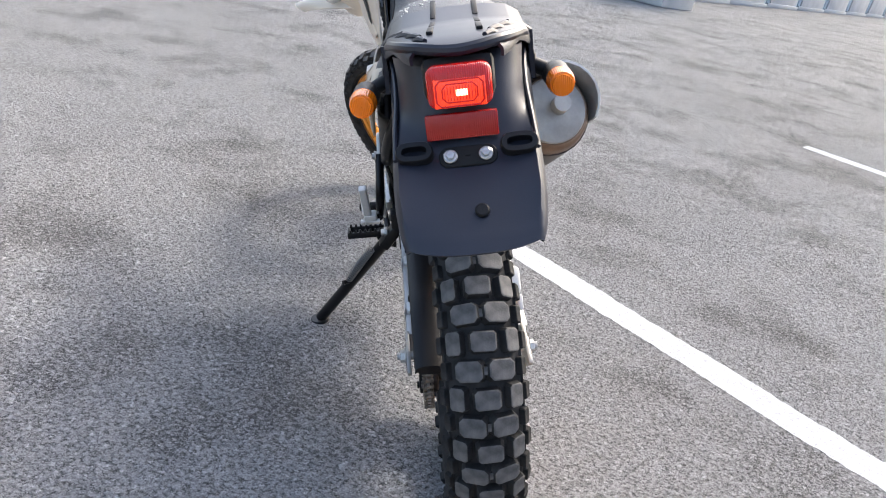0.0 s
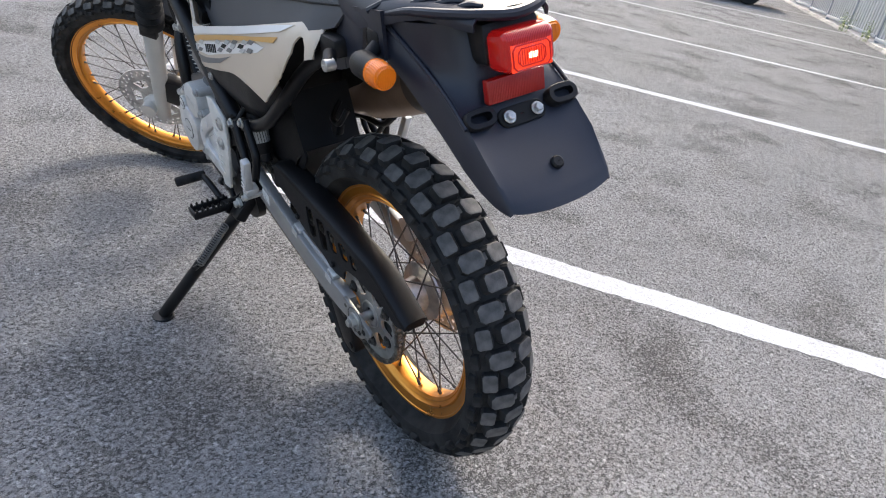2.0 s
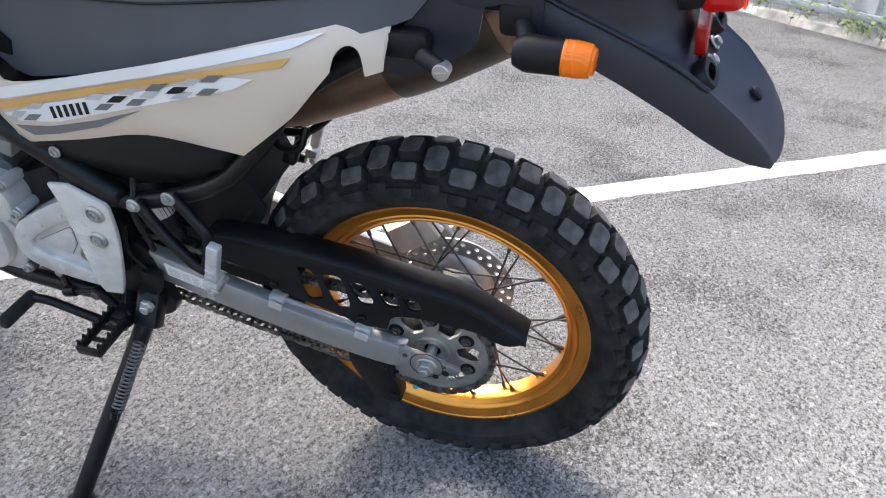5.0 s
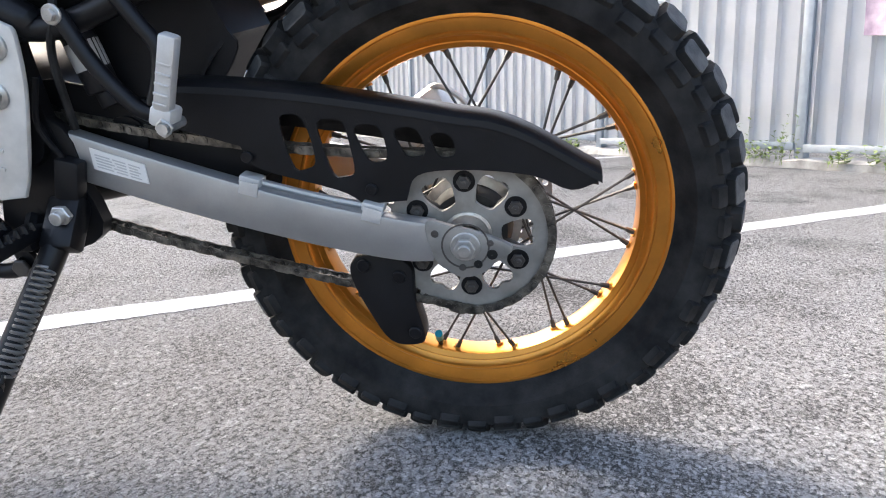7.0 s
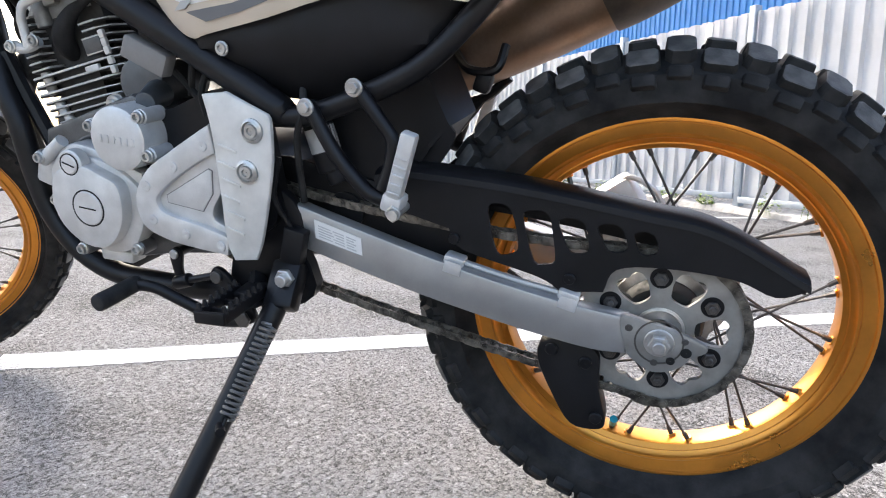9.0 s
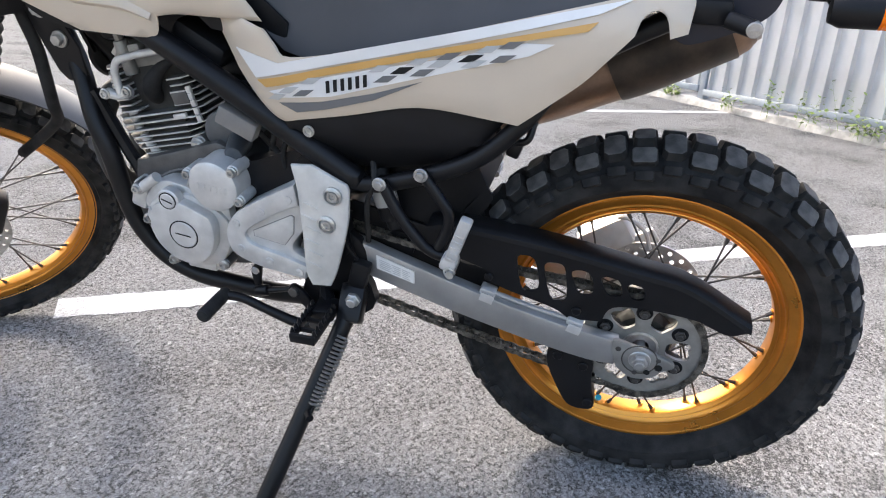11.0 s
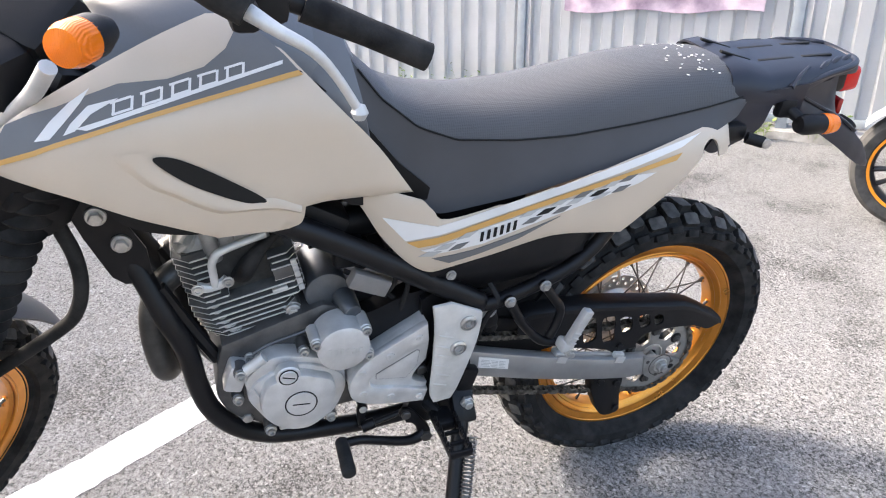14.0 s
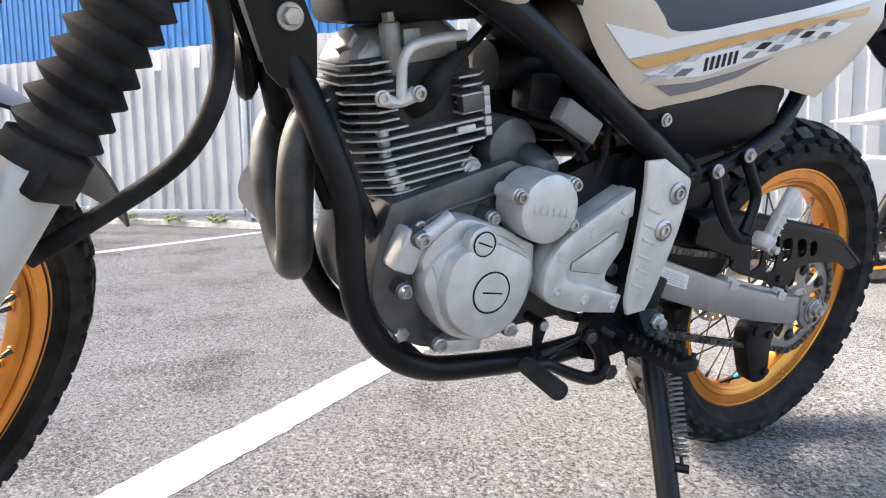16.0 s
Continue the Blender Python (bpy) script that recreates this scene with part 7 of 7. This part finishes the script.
bmesh.ops.solidify(bm, geom=list(bm.faces), thickness=0.004)
part("fender_flap", bm, BLK, moto)
def hull(secs, material, name, label=""):
    rings = []
    for y, w, z0, z1 in secs:
        rings.append([(w * math.cos(t) * (1 if abs(math.cos(t)) > 0.2 else 1), y, (z0 + z1) / 2 + (z1 - z0) / 2 * math.sin(t)) for t in (2 * math.pi * i / 20 for i in range(20))])
    return part(name, loft(rings), material, moto, label, smooth=60)
hull([(0.20, 0.01, 0.775, 0.785), (0.10, 0.05, 0.76, 0.80), (-0.02, 0.08, 0.755, 0.83), (-0.18, 0.10, 0.76, 0.88)], SILV, "front_beak", "silver pointed front beak")
hull([(-0.12, 0.03, 0.88, 0.95), (-0.18, 0.12, 0.84, 1.02), (-0.28, 0.14, 0.82, 1.06)], WHT, "front_fairing", "white headlight fairing")
hull([(-0.10, 0.02, 0.88, 0.92), (-0.115, 0.07, 0.85, 0.95), (-0.18, 0.085, 0.84, 0.98)], BLK, "headlight")
hull([(-0.25, 0.10, 0.85, 0.98), (-0.40, 0.16, 0.72, 1.05), (-0.60, 0.15, 0.72, 1.02), (-0.75, 0.09, 0.76, 0.88)], WHT, "fuel_tank", "white fuel tank")
hull([(-0.68, 0.09, 0.76, 0.86), (-0.95, 0.13, 0.74, 0.83), (-1.25, 0.12, 0.80, 0.90), (-1.45, 0.05, 0.86, 0.93)], BLK, "seat")
hull([(-1.15, 0.11, 0.70, 0.82), (-1.40, 0.09, 0.78, 0.88), (-1.60, 0.03, 0.84, 0.90)], WHT, "tail_fairing")
for s in (-1, 1):
    part("side_fairing", bx((s * 0.17, -0.35, 0.66), (0.02, 0.36, 0.26), 0.02, (-15, 0, 0)), SILV, moto)
part("engine_block", join(bx((0, -0.62, 0.42), (0.30, 0.42, 0.34), 0.05), bx((0, -0.45, 0.60), (0.24, 0.22, 0.28), 0.04, (25, 0, 0))), BLK, moto)
part("radiator", bx((0, -0.28, 0.55), (0.30, 0.05, 0.30), 0.01, (-10, 0, 0)), BLK, moto)
part("swing_arm", join(tube([(-0.09, -0.82, 0.40), (-0.10, -1.1, 0.33), (-0.09, -1.32, 0.292)], 0.022, 10), tube([(0.09, -0.82, 0.40), (0.10, -1.1, 0.33), (0.09, -1.32, 0.292)], 0.022, 10)), BLK, moto)
part("exhaust", tube([(0.10, -0.42, 0.30), (0.12, -0.7, 0.22), (0.14, -1.0, 0.30), (0.17, -1.35, 0.42)], 0.045, 14, 5, radii=[0.025, 0.025, 0.05, 0.06]), STEEL, moto)
part("handlebar", tube([(-0.36, -0.38, 1.06), (-0.2, -0.30, 1.08), (0, -0.27, 1.06), (0.2, -0.30, 1.08), (0.36, -0.38, 1.06)], 0.014, 10), BLK, moto)
for s in (-1, 1):
    mi = part("mirror", tube([(s * 0.22, -0.28, 1.08), (s * 0.27, -0.24, 1.18), (s * 0.29, -0.25, 1.25)], 0.008, 8), BLK, moto)
    part("mirror_head", bx((s * 0.31, -0.26, 1.27), (0.12, 0.03, 0.07), 0.014), BLK, mi)
part("side_stand", rod((-0.12, -0.75, 0.32), (-0.29, -0.68, 0.05), 0.012), BLK, moto)
part("windscreen", bx((0, -0.16, 1.10), (0.24, 0.01, 0.20), 0.004, (40, 0, 0)), BLK, moto)

# blue car in a far stall
CARB, GLASS = mat("blue_car_paint", (0.015, 0.06, 0.30), 0.22, 0.2, var=0.05, coat=0.5), mat("car_glass", (0.02, 0.025, 0.03), 0.08, var=0.05, bump=0)
cx, cy = 16.0, 10.2
car = thing("parked_car", "dark blue parked hatchback with silver sill trim", "car", pose(cx, cy, ground_z(cx, cy), 0, 0, -143.1))
prof = [(-2.1, 0.45), (-2.15, 0.75), (-2.0, 0.95), (-1.55, 1.02), (-0.95, 1.42), (0.6, 1.46), (1.35, 1.05), (2.0, 0.88), (2.15, 0.6), (2.1, 0.35), (1.75, 0.30), (-1.75, 0.30)]
secs = []
for x, k in ((-0.86, 0.97), (-0.80, 1.0), (0.80, 1.0), (0.86, 0.97)):
    secs.append([(x, y * k, 0.3 + (z - 0.3) * k) for y, z in spline([(*p,) for p in prof], 4, True)])
part("body", loft(secs), CARB, car)
for s in (-1, 1):
    part("sill_trim", bx((s * 0.875, 0.0, 0.33), (0.03, 2.2, 0.07), 0.01), SILV, car)
    part("side_window", plate(spline([(-1.2, 1.02), (-0.8, 1.36), (0.5, 1.39), (1.05, 1.03)], 4, True), s * 0.862, s * 0.868), GLASS, car)
    for y in (-1.3, 1.3):
        w = part("wheel", lathe([(0.05, s * 0.72), (0.20, s * 0.72), (0.20, s * 0.875), (0.14, s * 0.885), (0.05, s * 0.88)], (0, y, 0.315), 28), SILV, car)
        part("tyre", lathe([(0.20, s * 0.70), (0.30, s * 0.70), (0.315, s * 0.73), (0.315, s * 0.86), (0.295, s * 0.89), (0.20, s * 0.89)], (0, y, 0.315), 36), RUBBER, w)
for y, m_ in ((2.13, WHT), (-2.14, REFL)):
    for s in (-1, 1):
        part("lamp", bx((s * 0.62, y * 0.985, 0.78), (0.3, 0.08, 0.16), 0.03), m_, car)

# low buildings on the far side
GAR, GARD = mat("pale_blue_wall", (0.30, 0.37, 0.42), 0.6, var=0.06, scale=1.5), mat("pale_grey_block", (0.42, 0.42, 0.42), 0.7, var=0.1, scale=2)
gar = thing("garage_row", "row of pale blue metal garages on the far side", "building", kind="structure")
gd = Vector((16.4, 13.7, 0)).normalized()
gn = Vector((-gd.y, gd.x, 0))
for k in range(8):
    p = Vector((8.65, 19.1, 0)) + gd * (3.1 * k + 1.5) - gn * -2.6
    z = ground_z(p.x, p.y)
    part("bay", bx((p.x, p.y, z + 1.35), (3.04, 5.0, 2.7), 0.02, (0, 0, math.degrees(math.atan2(gd.y, gd.x)))), GAR, gar)
    q = Vector((8.65, 19.1, 0)) + gd * (3.1 * k + 1.5) + gn * 0.08
    part("gate", bx((q.x, q.y, z + 1.1), (2.5, 0.05, 2.1), 0.01, (0, 0, math.degrees(math.atan2(gd.y, gd.x)))), GARD, gar)
    part("plinth", bx((q.x - gn.x * 0.02, q.y - gn.y * 0.02, z + 0.06), (3.08, 0.06, 0.16), 0.01, (0, 0, math.degrees(math.atan2(gd.y, gd.x)))), POST, gar)
p = Vector((6.14, 15.84, 0))
kiosk = thing("kiosk", "pale grey metal kiosk by the yard", "kiosk", kind="structure")
part("wall", bx((p.x, p.y, ground_z(p.x, p.y) + 1.3), (1.18, 2.0, 2.6), 0.02, (0, 0, 30.5)), GARD, kiosk)
part("roof", bx((p.x, p.y, ground_z(p.x, p.y) + 2.66), (1.38, 2.2, 0.1), 0.02, (0, 0, 30.5)), POST, kiosk)
